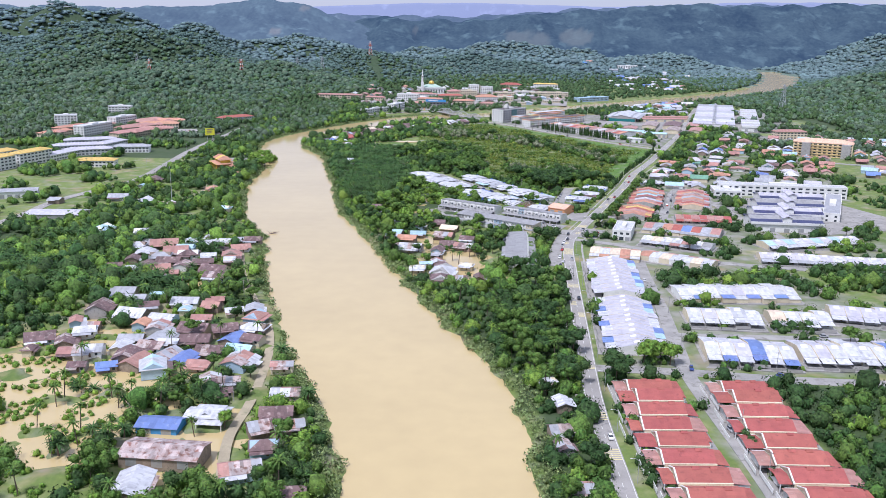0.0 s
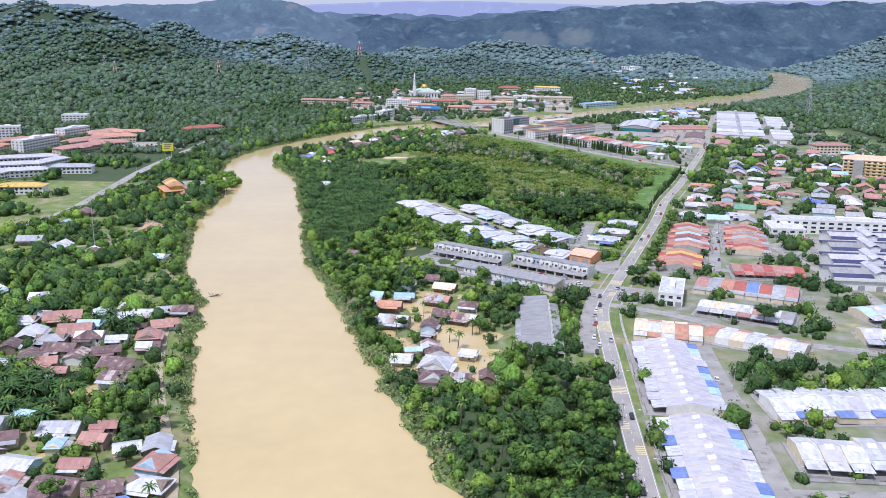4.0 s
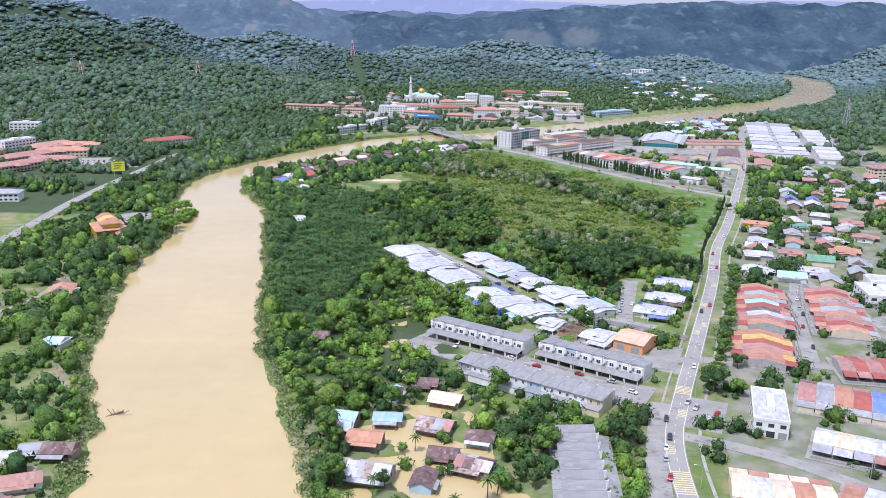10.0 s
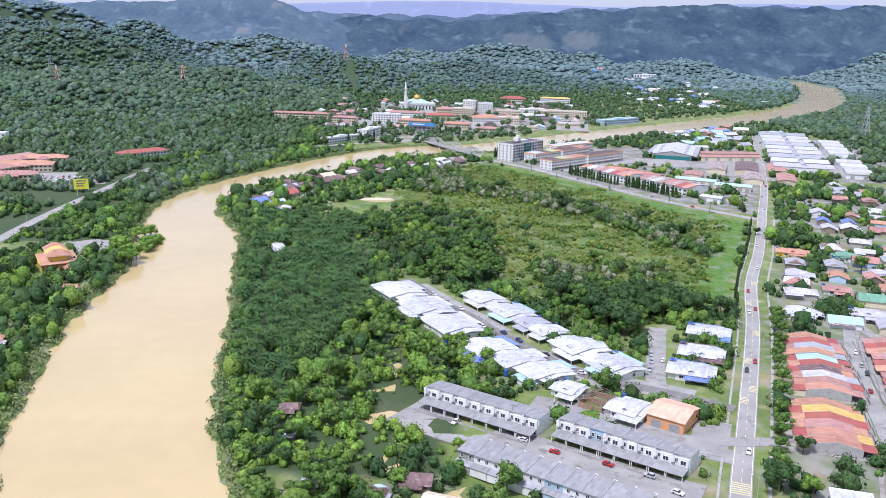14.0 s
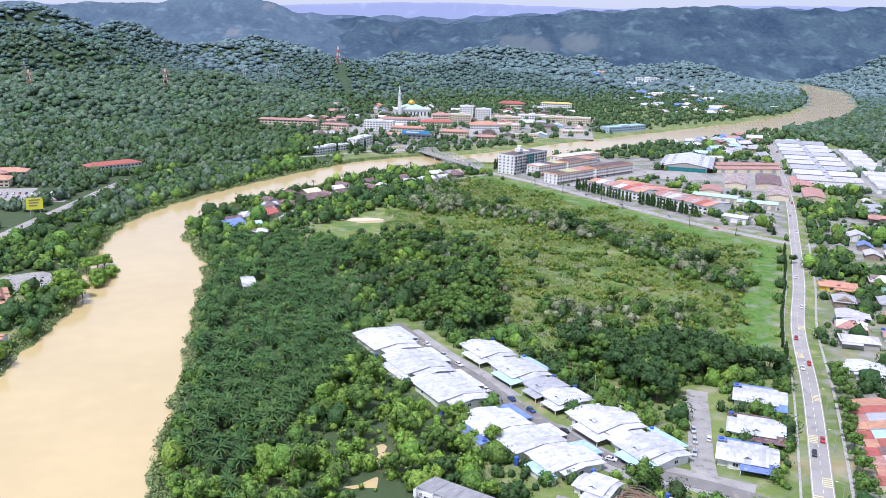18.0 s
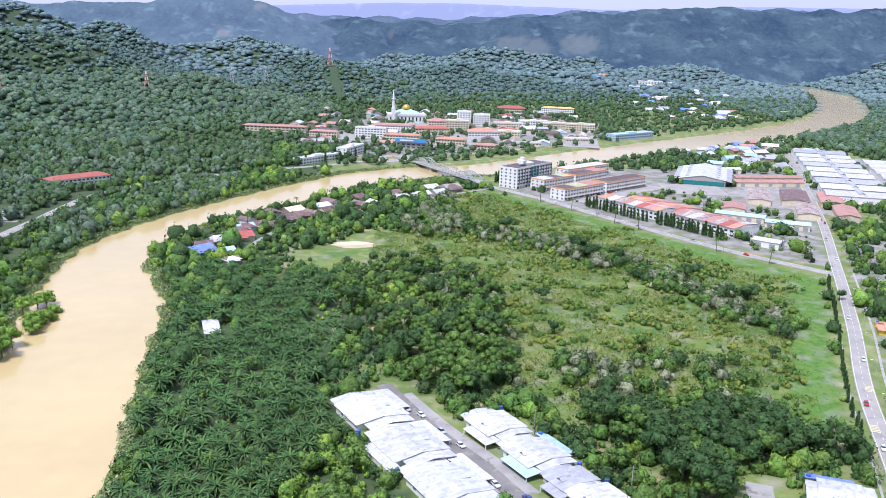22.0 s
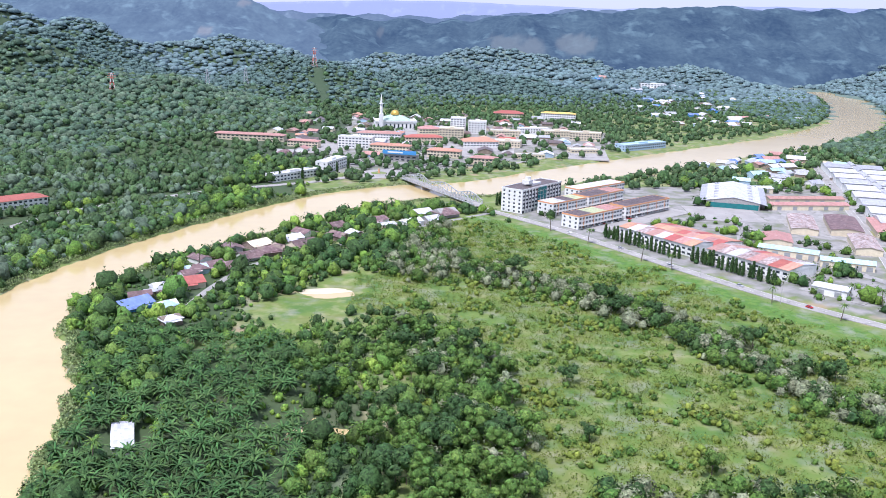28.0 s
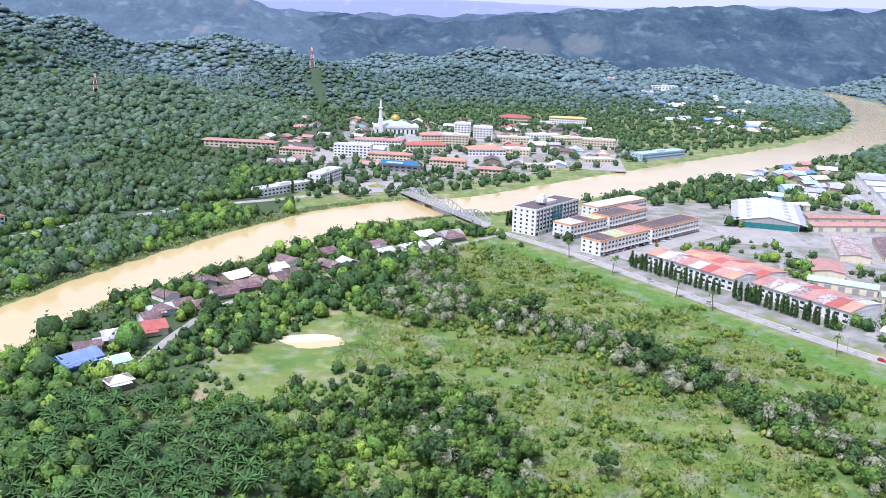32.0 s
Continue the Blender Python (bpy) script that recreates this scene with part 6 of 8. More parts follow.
for y0, sides_, n in ((216, (-1, 1), 6), (248, (1,), 5), (258, (-1,), 5), (300, (-1, 1), 3), (372, (1,), 5), (392, (-1,), 5), (425, (-1, 1), 5), (500, (-1, 1), 11), (528, (-1,), 5), (560, (1,), 5),
                      (582, (-1, 1), 6), (655, (-1,), 5), (668, (1,), 5), (700, (-1,), 5), (740, (1,), 5), (790, (-1,), 5), (830, (1,), 5)):
    for sd in sides_:
        for i in range(n):
            px, py, pz, a = on_main(main_s(y0) + i * 1.5, sd * 1.62)
            ob = new("rumble_bar", bar)
            ob.parent = bars
            ob.matrix_local = pose(px, py, pz, 0, 0, a)

# kerbs and drain along the main road
KERB = mat("concrete_kerb", (0.42, 0.41, 0.39), (0.3, 0.29, 0.27), 0.9, 0.3, 3, 0.2, world_space=True, stain=(0.2, 0.19, 0.16))
for nm, off, wd, li in (("drain_west", -7.2, 0.9, 0.15), ("drain_east", 9.5, 1.2, 0.15)):
    ob, _, _ = strip(nm, curve(MAIN[3:13], 6.0), wd, KERB, lift=li, offset=off)
    tagged(ob, "long concrete drain beside the road", "drain", kind="structure")

# ---- bridge: steel through truss ----
bridge = root("bridge", 16, 1398.5, math.degrees(math.atan2(135, -70)), "grey steel truss bridge over the brown river", "bridge", z=4.2, radius=5)
BL = math.hypot(70, 135) * 1.0
part("deck", Build().box(-BL / 2, BL / 2, -4.6, 4.6, -0.9, 0.0), ASPHALT, bridge)
part("pier", Build().box(-30, -27, -4, 4, -10, -0.9), WALLS[4], bridge)
part("pier", Build().box(27, 30, -4, 4, -10, -0.9), WALLS[4], bridge)
spans = [(-BL / 2 + 6, -28.5), (-28.5, 28.5), (28.5, BL / 2 - 6)]
for a, c in spans:
    n = 8
    for s in (-4.9, 4.9):
        top = [(a + (c - a) * i / n, s, 2.2 + 5.2 * math.sin(math.pi * min(max(i, 0.6), n - 0.6) / n)) for i in range(n + 1)]
        bot = [(a + (c - a) * i / n, s, 0.2) for i in range(n + 1)]
        for i in range(n):
            part("chord", Build().beam(top[i], top[i + 1], 0.28), STEEL, bridge)
            part("diagonal", Build().beam(bot[i] if i < n / 2 else top[i], top[i + 1] if i < n / 2 else bot[i + 1], 0.16), STEEL, bridge)
            part("vertical", Build().beam(bot[i], top[i], 0.18), STEEL, bridge)
        part("bottom_chord", Build().beam(bot[0], bot[-1], 0.3), STEEL, bridge)
    for i in range(1, n):
        x = a + (c - a) * i / n
        z = 2.2 + 5.2 * math.sin(math.pi * i / n)
        if z > 4.6:
            part("cross_brace", Build().beam((x, -4.9, z), (x, 4.9, z), 0.16), STEEL, bridge)

# ---- pylons on the ridge ----
RED_STEEL = mat("red_white_steel", (0.62, 0.2, 0.16), (0.55, 0.16, 0.12), 0.6, 0.05, 2)


def pylon(x, y, h, base, material, label):
    z = floor_z(x, y)
    p = root("pylon", x, y, 25, label, "pylon", "pylons on the hills", z - 1, 5)
    for sx in (-1, 1):
        for sy in (-1, 1):
            for k in range(6) if material is RED_STEEL else (0,):
                a, c = (k / 6, (k + 1) / 6) if material is RED_STEEL else (0, 1)
                wide = [base + (0.5 - base) * f for f in (a, c)]
                part("leg", Build().beam((sx * wide[0], sy * wide[0], h * a), (sx * wide[1], sy * wide[1], h * c), 0.4 if material is RED_STEEL else 0.28), FRAME if k % 2 else material, p)
    for k in range(5):
        f0, f1 = k / 5, (k + 1) / 5
        b0, b1 = base + (0.5 - base) * f0, base + (0.5 - base) * f1
        for sx, sy, tx, ty in ((-1, -1, 1, -1), (1, -1, 1, 1), (1, 1, -1, 1), (-1, 1, -1, -1)):
            part("brace", Build().beam((sx * b0, sy * b0, h * f0), (tx * b1, ty * b1, h * f1), 0.16), material, p)
    for k, wd in ((0.72, 7), (0.84, 6), (0.95, 4.5)):
        part("cross_arm", Build().beam((-wd, 0, h * k), (wd, 0, h * k), 0.3), material, p)
    return p


pylon(-612, 1722, 30, 4, RED_STEEL, "red and white lattice mast on the wooded hill")
pylon(-483, 1967, 28, 4, RED_STEEL, "red lattice mast on the wooded hill")
pylon(-230, 2451, 42, 5, RED_STEEL, "tall red and white lattice mast on the ridge")
pylon(-400, 2230, 40, 5, STEEL, "grey transmission pylon on the ridge")
pylon(-350, 2330, 36, 5, STEEL, "grey transmission pylon on the ridge")
pylon(636, 1614, 48, 5, STEEL, "grey transmission pylon on the wooded slope")
pylon(-700, 1900, 36, 5, STEEL, "grey transmission pylon on the ridge")
mast = root("radio_mast", -228, 640, 0, "slim grey radio mast in a clearing", "mast", radius=4)
part("mast", Build().tube(0, 0, -1, 34, 0.35, 0.15, 8), STEEL, mast)
part("base", Build().box(-1.2, 1.2, -1.2, 1.2, -1, 0.5), WALLS[4], mast)

board = root("billboard", -312, 1064, 25, "yellow billboard on posts beside the road", "billboard", radius=6)
part("panel", Build().box(-6, 6, -0.25, 0.25, 6, 15), mat("yellow_board", (0.8, 0.78, 0.05), (0.75, 0.72, 0.05), 0.5, 0.3, 3), board)
for qx in (-3.5, 3.5):
    part("post", Build().beam((qx, 0.5, -1), (qx, 0.5, 6.4), 0.25), STEEL, board)
for i in range(3):
    part("lettering_bar", Build().box(-4, 4 - i, -0.36, -0.25, 13 - i * 2.2, 14 - i * 2.2), WALLS[1], board)
sign = root("shop_sign", -27, 1583, -15, "long blue sign board on a dark shopfront", "sign", z=10.6, radius=4)
part("panel", Build().box(-20, 20, -0.3, 0.0, 0, 4.5), BLUE_WALL, sign)
part("lettering_bar", Build().box(-14, 4, -0.4, -0.3, 1.4, 3.0), FRAME, sign)

# round junction with a planted island before the bridge
island = root("roundabout", -46, 1500, 0, "planted roundabout island with a small monument", "roundabout", z=2.2, radius=9)
part("kerb_ring", Build().tube(0, 0, -0.6, 0.3, 9, 9, 28), KERB, island)
part("lawn", Build().tube(0, 0, 0.3, 0.45, 8.5, 8.2, 28), GROUND, island)
part("monument", Build().tube(0, 0, 0.45, 5.0, 1.2, 0.5, 10), ORANGE_WALL, island)

# ---- street lamps and power poles ----
lamp = root("street_lamp", 0, 0, 0, "grey steel street lamp with curved arm", "street lamp", "lamps along the main road", z=0, radius=0.1)
part("pole", Build().tube(0, 0, -0.5, 8.5, 0.11, 0.07, 8), STEEL, lamp)
part("arm", Build().beam((0, 0, 8.4), (1.2, 0, 9.1), 0.05).beam((1.2, 0, 9.1), (2.4, 0, 9.2), 0.05), STEEL, lamp)
part("head", Build().box(2.2, 3.0, -0.14, 0.14, 9.08, 9.26), FRAME, lamp)
first = True
for y in range(200, 1000, 38):
    px, py, pz, a = on_main(main_s(y), 5.2)
    if first:
        lamp.matrix_basis, first = pose(px, py, pz - 0.2, 0, 0, a + 180), False
    else:
        copy_thing(lamp, pose(px, py, pz - 0.2, 0, 0, a + 180))
post = root("power_pole", 0, 0, 0, "grey concrete power pole with cross arms", "power pole", "power poles", z=0, radius=0.1)
part("pole", Build().tube(0, 0, -0.5, 9.5, 0.16, 0.1, 8), WALLS[4], post)
part("cross_arm", Build().beam((-1.1, 0, 9.0), (1.1, 0, 9.0), 0.06), WALLS[1], post)
post.matrix_basis = pose(57, 215, 1.8, 0, 0, 10)
for px, py in ((58, 250), (62, 300), (66, 345), (71, 395), (78, 440), (72, 600), (30, 630), (60, 604), (98, 690), (70, 742), (42, 786), (20, 822), (135, 640), (140, 615), (190, 640), (205, 715), (186, 606), (150, 512), (125, 430),
               (121, 380), (115, 330), (150, 300), (200, 292), (115, 240), (113, 205), (180, 1130), (140, 1190), (100, 1250), (210, 1075), (-90, 300), (-84, 262), (-112, 400), (-320, 760), (-318, 840), (-312, 960)):
    copy_thing(post, pose(px, py, floor_z(px, py), 0, 0, (px * 7) % 60 - 30))

# ---- cars ----
TYRE = mat("tyre", (0.02, 0.02, 0.02), None, 0.9, 2, 8)
PAINTS = [mat("car_paint_" + n, c, tuple(k * 0.9 for k in c), 0.25, 1, 5) for n, c in
          (("white", (0.75, 0.75, 0.75)), ("silver", (0.45, 0.46, 0.48)), ("black", (0.03, 0.03, 0.035)), ("red", (0.45, 0.03, 0.03)), ("blue", (0.05, 0.08, 0.25)))]
PAINT_WORD = ["white", "silver", "black", "dark red", "dark blue"]
tyre_mesh = None
CAR = []


def car_proto(k, long=4.3, tall=1.5, wheels=True):
    global tyre_mesh
    c = new("car")
    prof = [(-long / 2, 0.35), (-long / 2 - 0.03, 0.75), (-long / 2 + 0.15, 0.92), (-long * 0.22, 1.0), (long * 0.4, 1.02), (long / 2, 0.85), (long / 2, 0.35)]
    b = Build()
    n = len(prof)
    b.add([(x, -0.85, z) for x, z in prof] + [(x, 0.85, z) for x, z in prof], [tuple(range(n)), tuple(reversed(range(n, 2 * n)))] + [(i, i + n, (i + 1) % n + n, (i + 1) % n) for i in range(n)])
    part("body", b, PAINTS[k], c)
    g = Build().add([(-long * 0.2, -0.78, 0.98), (long * 0.42, -0.78, 0.98), (long * 0.33, -0.62, tall), (-long * 0.04, -0.62, tall), (-long * 0.2, 0.78, 0.98), (long * 0.42, 0.78, 0.98), (long * 0.33, 0.62, tall), (-long * 0.04, 0.62, tall)],
                    [(0, 1, 2, 3), (7, 6, 5, 4), (0, 3, 7, 4), (1, 5, 6, 2)])
    part("window", g, GLASS, c)
    part("car_roof", Build().slab([(-long * 0.05, -0.64, tall + 0.04), (long * 0.34, -0.64, tall + 0.04), (long * 0.34, 0.64, tall + 0.04), (-long * 0.05, 0.64, tall + 0.04)], 0.06), PAINTS[k], c)
    if tyre_mesh is None:
        tb = Build().tube(0, 0, -0.1, 0.1, 0.32, 0.32, 10)
        tyre_mesh = tb.mesh("wheel", TYRE)
    for sx in (-1, 1) if wheels else ():
        for sy in (-1, 1):
            w = part("wheel", tyre_mesh, None, c)
            w.matrix_local = pose(sx * long * 0.3, sy * 0.78, 0.32, 90, 0, 0)
    tagged(c, f"{PAINT_WORD[k]} car with dark windows", "car", "cars")
    return c


def car(x, y, z, turn, k):
    if y > 880 or x < -200:
        k += 5
    while len(CAR) <= k:
        CAR.append(None)
    if CAR[k] is None:
        CAR[k] = car_proto(k % 5, (4.3, 4.4, 4.5, 4.1, 4.4)[k % 5], (1.45, 1.65, 1.5, 1.45, 1.7)[k % 5], k < 5)
        CAR[k].matrix_basis = pose(x, y, z, 0, 0, turn)
    else:
        copy_thing(CAR[k], pose(x, y, z, 0, 0, turn))


rng = random.Random(21)
for y, sd in ((232, 1), (345, -1), (402, 1), (486, 1), (540, -1), (612, 1), (690, -1), (702, 1), (775, -1), (782, 1), (815, -1), (868, 1), (930, -1), (1060, 1), (1120, -1), (1180, 1)):
    px, py, pz, a = on_main(main_s(y), sd * 1.7)
    car(px, py, pz + 0.04, a + 90, rng.choice([0, 0, 1, 2, 3]))
for px, py, a in ((8, 632, 60), (33, 618, -35), (44, 609, -35), (62, 600, 150), (75, 592, -35), (82, 581, 140), (90, 556, 70), (84, 532, 75), (82, 524, 255), (80, 510, 75), (76, 490, 75), (77, 480, 255), (74, 470, 80),
                  (-8, 802, 122), (-2, 797, 122), (6, 783, 120), (13, 772, 120), (24, 744, 120), (34, 735, 300), (41, 724, 120), (52, 706, 300), (66, 684, 150), (98, 690, 76), (101, 700, 80), (107, 702, 255), (103, 709, 76),
                  (103, 572, 60), (105, 567, 60), (107, 556, 60), (109, 551, 60), (112, 562, 240), (200, 700, 250), (205, 716, 70), (190, 670, 250), (198, 690, 70), (183, 640, 70),
                  (118, 455, 85), (121, 440, 265), (112, 300, 80), (115, 282, 60), (111, 240, 95), (113, 222, 95), (150, 294, 175), (190, 345, 175)):
    car(px, py, floor_z(px, py) + 0.24, a + rng.uniform(-4, 4), rng.choice([0, 0, 1, 1, 2, 3, 4]))
for i in range(20):
    a = 48
    px, py = 128 + (i % 10) * 6.4, 1262 + (i % 10) * 5.4 + (i // 10) * 12
    car(px, py, floor_z(px, py) + 0.3, a + 90, rng.choice([0, 0, 1, 2, 3]))
for i in range(26):
    px, py = -397 + (i % 13) * 5.2, 1132 + (i // 13) * 15 + (i % 13)
    car(px, py, floor_z(px, py) + 0.3, 100, rng.choice([0, 0, 1, 2, 3]))
for i in range(16):
    px, py = 262 + (i % 4) * 15, 620 + (i // 4) * 16
    car(px, py + 30, floor_z(px, py) + 0.3, rng.choice([20, 110]), rng.choice([0, 1, 2, 3]))
for s in (60, 110, 160, 210, 260):
    px, py, pz = [float(np.interp(s, np.arange(len(cross_line)) * 6.0, cross_line[:, k])) for k in range(3)]
    car(px + (1.5 if s % 20 else -1.5), py, pz + 0.04, 125, rng.choice([0, 1, 3]))

# drift wood snag in the river and a stump of debris
snag = root("snag", -127, 556, 20, "leafy drift tree caught in the brown river", "snag", z=-0.4, radius=3)
part("trunk", Build().beam((-5, 0, 0), (2, 1, 1.2), 0.35), WALLS[1], snag)
for i in range(5):
    part("branch", Build().beam((-2 + i, 0, 0.6), (-4 + i * 2, 2 - i, 2.6), 0.12), WALLS[1], snag)

# pale sand bank in the flooded play field
b = Build()
pts = [(math.cos(a) * 19 * (1 + 0.12 * math.sin(3 * a + 1)), math.sin(a) * 5.5 * (1 + 0.2 * math.sin(2 * a))) for a in np.linspace(0, 6.283, 25)[:-1]]
b.add([(x, y, 0.12) for x, y in pts] + [(x * 1.1, y * 1.15, -0.3) for x, y in pts], [tuple(range(24))] + [(i, i + 24, (i + 1) % 24 + 24, (i + 1) % 24) for i in range(24)])
sand = new("sand_bank", b.mesh("sand_bank", mat("pale_sand", (0.62, 0.55, 0.4), (0.5, 0.43, 0.3), 0.9, 0.1, 1.0, world_space=True)))
sand.matrix_basis = pose(-56, 1088, 0, 0, 0, 8)
tagged(sand, "pale wet sand in a flooded play field", "sand", kind="structure")

# ---- plants ----
def leaf_mat(name, c, c2, island=0.28, clump=0.9, gap_shade=0.45):
    """Foliage: broad patches, clump noise that varies leaf tone and paints shaded gaps darker, and a tint for each
    spray.
    """
    m = mat(name, c, c2, 0.7, 0.03, 0.25, 0.0, world_space=True, island=island)
    n, l = m.node_tree.nodes, m.node_tree.links
    b = n["Principled BSDF"]
    b.inputs["Specular IOR Level"].default_value = 0.2
    base = b.inputs["Base Color"].links[0].from_socket
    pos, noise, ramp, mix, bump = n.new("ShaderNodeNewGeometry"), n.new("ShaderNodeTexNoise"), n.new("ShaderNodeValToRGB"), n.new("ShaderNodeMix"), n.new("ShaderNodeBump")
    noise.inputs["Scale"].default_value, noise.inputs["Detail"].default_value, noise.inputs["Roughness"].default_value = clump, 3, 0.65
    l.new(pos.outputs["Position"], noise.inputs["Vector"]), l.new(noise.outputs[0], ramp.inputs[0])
    ramp.color_ramp.elements[0].position, ramp.color_ramp.elements[0].color = 0.36, (gap_shade, gap_shade, gap_shade, 1)
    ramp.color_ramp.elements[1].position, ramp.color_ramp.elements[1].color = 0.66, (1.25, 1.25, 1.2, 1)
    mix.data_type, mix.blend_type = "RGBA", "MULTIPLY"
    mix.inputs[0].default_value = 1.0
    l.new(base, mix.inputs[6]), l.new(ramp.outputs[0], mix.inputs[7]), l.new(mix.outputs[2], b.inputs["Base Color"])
    bump.inputs["Strength"].default_value, bump.inputs["Distance"].default_value = 0.6, 0.5 / clump
    l.new(noise.outputs[0], bump.inputs["Height"]), l.new(bump.outputs[0], b.inputs["Normal"])
    return m


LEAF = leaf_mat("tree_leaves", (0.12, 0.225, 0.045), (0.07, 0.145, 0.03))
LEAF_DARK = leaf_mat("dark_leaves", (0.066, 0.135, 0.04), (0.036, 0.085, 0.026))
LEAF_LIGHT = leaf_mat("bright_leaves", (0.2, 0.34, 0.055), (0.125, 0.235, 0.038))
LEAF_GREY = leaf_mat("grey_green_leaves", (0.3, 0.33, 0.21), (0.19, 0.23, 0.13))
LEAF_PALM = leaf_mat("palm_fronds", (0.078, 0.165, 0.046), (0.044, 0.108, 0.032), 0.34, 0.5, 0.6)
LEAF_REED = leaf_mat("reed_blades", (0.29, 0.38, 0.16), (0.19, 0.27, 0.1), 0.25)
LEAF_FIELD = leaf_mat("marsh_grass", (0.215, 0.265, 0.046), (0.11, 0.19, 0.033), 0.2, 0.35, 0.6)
# hill, ridge and far leaves: air haze put into the colour, bluer with distance
LEAF_HILL_HAZE = leaf_mat("jungle_canopy", (0.1, 0.168, 0.104), (0.066, 0.122, 0.082), 0.26, 0.28, 0.52)
LEAF_HILL_HAZE_PALE = leaf_mat("jungle_canopy_pale", (0.135, 0.2, 0.125), (0.095, 0.15, 0.105), 0.3, 0.28, 0.5)
LEAF_RIDGE_HAZE = leaf_mat("ridge_canopy", (0.112, 0.178, 0.16), (0.082, 0.14, 0.134), 0.2, 0.3, 0.64)
LEAF_FAR_HAZE = leaf_mat("far_canopy", (0.15, 0.22, 0.23), (0.115, 0.178, 0.195), 0.2, 0.15, 0.75)
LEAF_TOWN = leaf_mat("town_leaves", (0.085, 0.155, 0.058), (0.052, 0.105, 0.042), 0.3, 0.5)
BARK = mat("bark", (0.16, 0.12, 0.09), (0.1, 0.075, 0.055), 0.9, 1.0, 8, 0.3)


def domes(centres, radii, squash, seed, sides=5):
    """Lumpy inner masses of foliage: two bands of faces and a crest, with outward normals."""
    r = np.random.RandomState(seed)
    n = len(centres)
    ang = np.arange(sides) / sides * 6.28319
    off = r.uniform(0, 6.28, (n, 1))
    rings, nrm = [], []
    for el in (-0.4, 0.35, 0.95):
        k = radii[:, None] * r.uniform(0.62, 1.14, (n, sides))
        a = off + ang[None] + 0.4 * el
        e = el + r.uniform(-0.14, 0.14, (n, sides))
        d = np.stack([np.cos(a) * np.cos(e), np.sin(a) * np.cos(e), np.sin(e)], -1)
        rings.append(centres[:, None] + k[:, :, None] * d * np.array([1, 1, squash]))
        nrm.append(d)
    top = centres + np.stack([0 * radii, 0 * radii, radii * squash * r.uniform(0.9, 1.08, n)], -1)
    v = np.concatenate([np.stack(rings, 1).reshape(n, -1, 3), top[:, None]], 1).reshape(-1, 3)
    nn = np.concatenate([np.stack(nrm, 1).reshape(n, -1, 3), np.tile([0.0, 0.0, 1.0], (n, 1, 1))], 1).reshape(-1, 3)
    i = np.arange(sides)
    j = (i + 1) % sides
    f = []
    for b in (0, sides):
        f += [np.stack([b + i, b + j, b + sides + j], -1), np.stack([b + i, b + sides + j, b + sides + i], -1)]
    f.append(np.stack([2 * sides + i, 2 * sides + j, 0 * i + 3 * sides], -1))
    return v, (np.arange(n)[:, None, None] * (3 * sides + 1) + np.concatenate(f)[None]).reshape(-1, 3), nn


def leaf_cloud(centres, radii, per, size, seed, squash=0.75, low=-0.25, core=True, fine=0.0):
    """Tilted leaf sprays strewn over the upper side of many small domes; they take the light as the crown does."""
    r = np.random.RandomState(seed)
    if fine:
        per = np.clip(per * (radii / fine) ** 2, per * 0.4, per * 2.6).astype(int)
    c = np.repeat(centres, per, 0)
    rad = np.repeat(radii, per)[:, None]
    n = len(c)
    d = r.normal(size=(n, 3))
    d[:, 2] = np.abs(d[:, 2]) + low
    d /= np.linalg.norm(d, axis=1)[:, None]
    p = c + d * rad * r.uniform(0.7, 1.2, (n, 1)) * np.array([1, 1, squash])
    nm = d + np.array([0, 0, 0.25]) + 0.42 * r.normal(size=(n, 3))
    nm /= np.linalg.norm(nm, axis=1)[:, None]
    t = np.cross(nm, r.normal(size=(n, 3)))
    t /= np.linalg.norm(t, axis=1)[:, None]
    b = np.cross(nm, t)
    s = size * (np.minimum(rad, 1.5 * fine) if fine else rad) * r.uniform(0.5, 1.3, (n, 1))
    k = r.uniform(0.6, 1.3, (n, 3, 1))
    v = np.stack([p - t * s * k[:, 0], p + t * s * k[:, 1] * 0.6 - b * s * k[:, 2] * 0.6, p + t * s * k[:, 1] * 0.5 + b * s * k[:, 2] * 0.6], 1)
    v, q = v.reshape(-1, 3), np.arange(3 * n).reshape(-1, 3)
    sn = d + 0.3 * r.normal(size=(n, 3)) + 0.25 * nm
    sn = np.repeat(sn / np.linalg.norm(sn, axis=1)[:, None], 3, 0)
    if core:
        cv, cq, cn = domes(centres, radii * 0.88, squash, seed + 5)
        v, q, sn = np.concatenate([v, cv]), np.concatenate([q, cq + len(v)]), np.concatenate([sn, cn])
    return v, q, sn


def crown_mesh(name, seed, h, rad, lobes, per, material, tall=0.6):
    r = np.random.RandomState(seed)
    c = np.column_stack([r.normal(0, rad * 0.42, lobes), r.normal(0, rad * 0.42, lobes), h - rad * tall + r.uniform(-0.25, 0.6, lobes) * rad * tall * 1.3])
    rr = rad * r.uniform(0.38, 0.62, lobes)
    v, q, sn = leaf_cloud(c, rr, per * 2, 0.24, seed + 1, 0.85, -0.15)
    return array_mesh(name, v, q, material, True, sn)


def trunk_mesh(h, r0, seed, limbs=4):
    rr = random.Random(seed)
    b = Build().tube(0, 0, -0.6, h * 0.55, r0, r0 * 0.6, 7)
    for i in range(limbs):
        a = 6.283 * i / limbs + rr.random()
        b.beam((0, 0, h * (0.35 + 0.05 * i)), (math.cos(a) * h * 0.26, math.sin(a) * h * 0.26, h * 0.78), r0 * 0.3)
    return b.mesh("trunk", BARK)


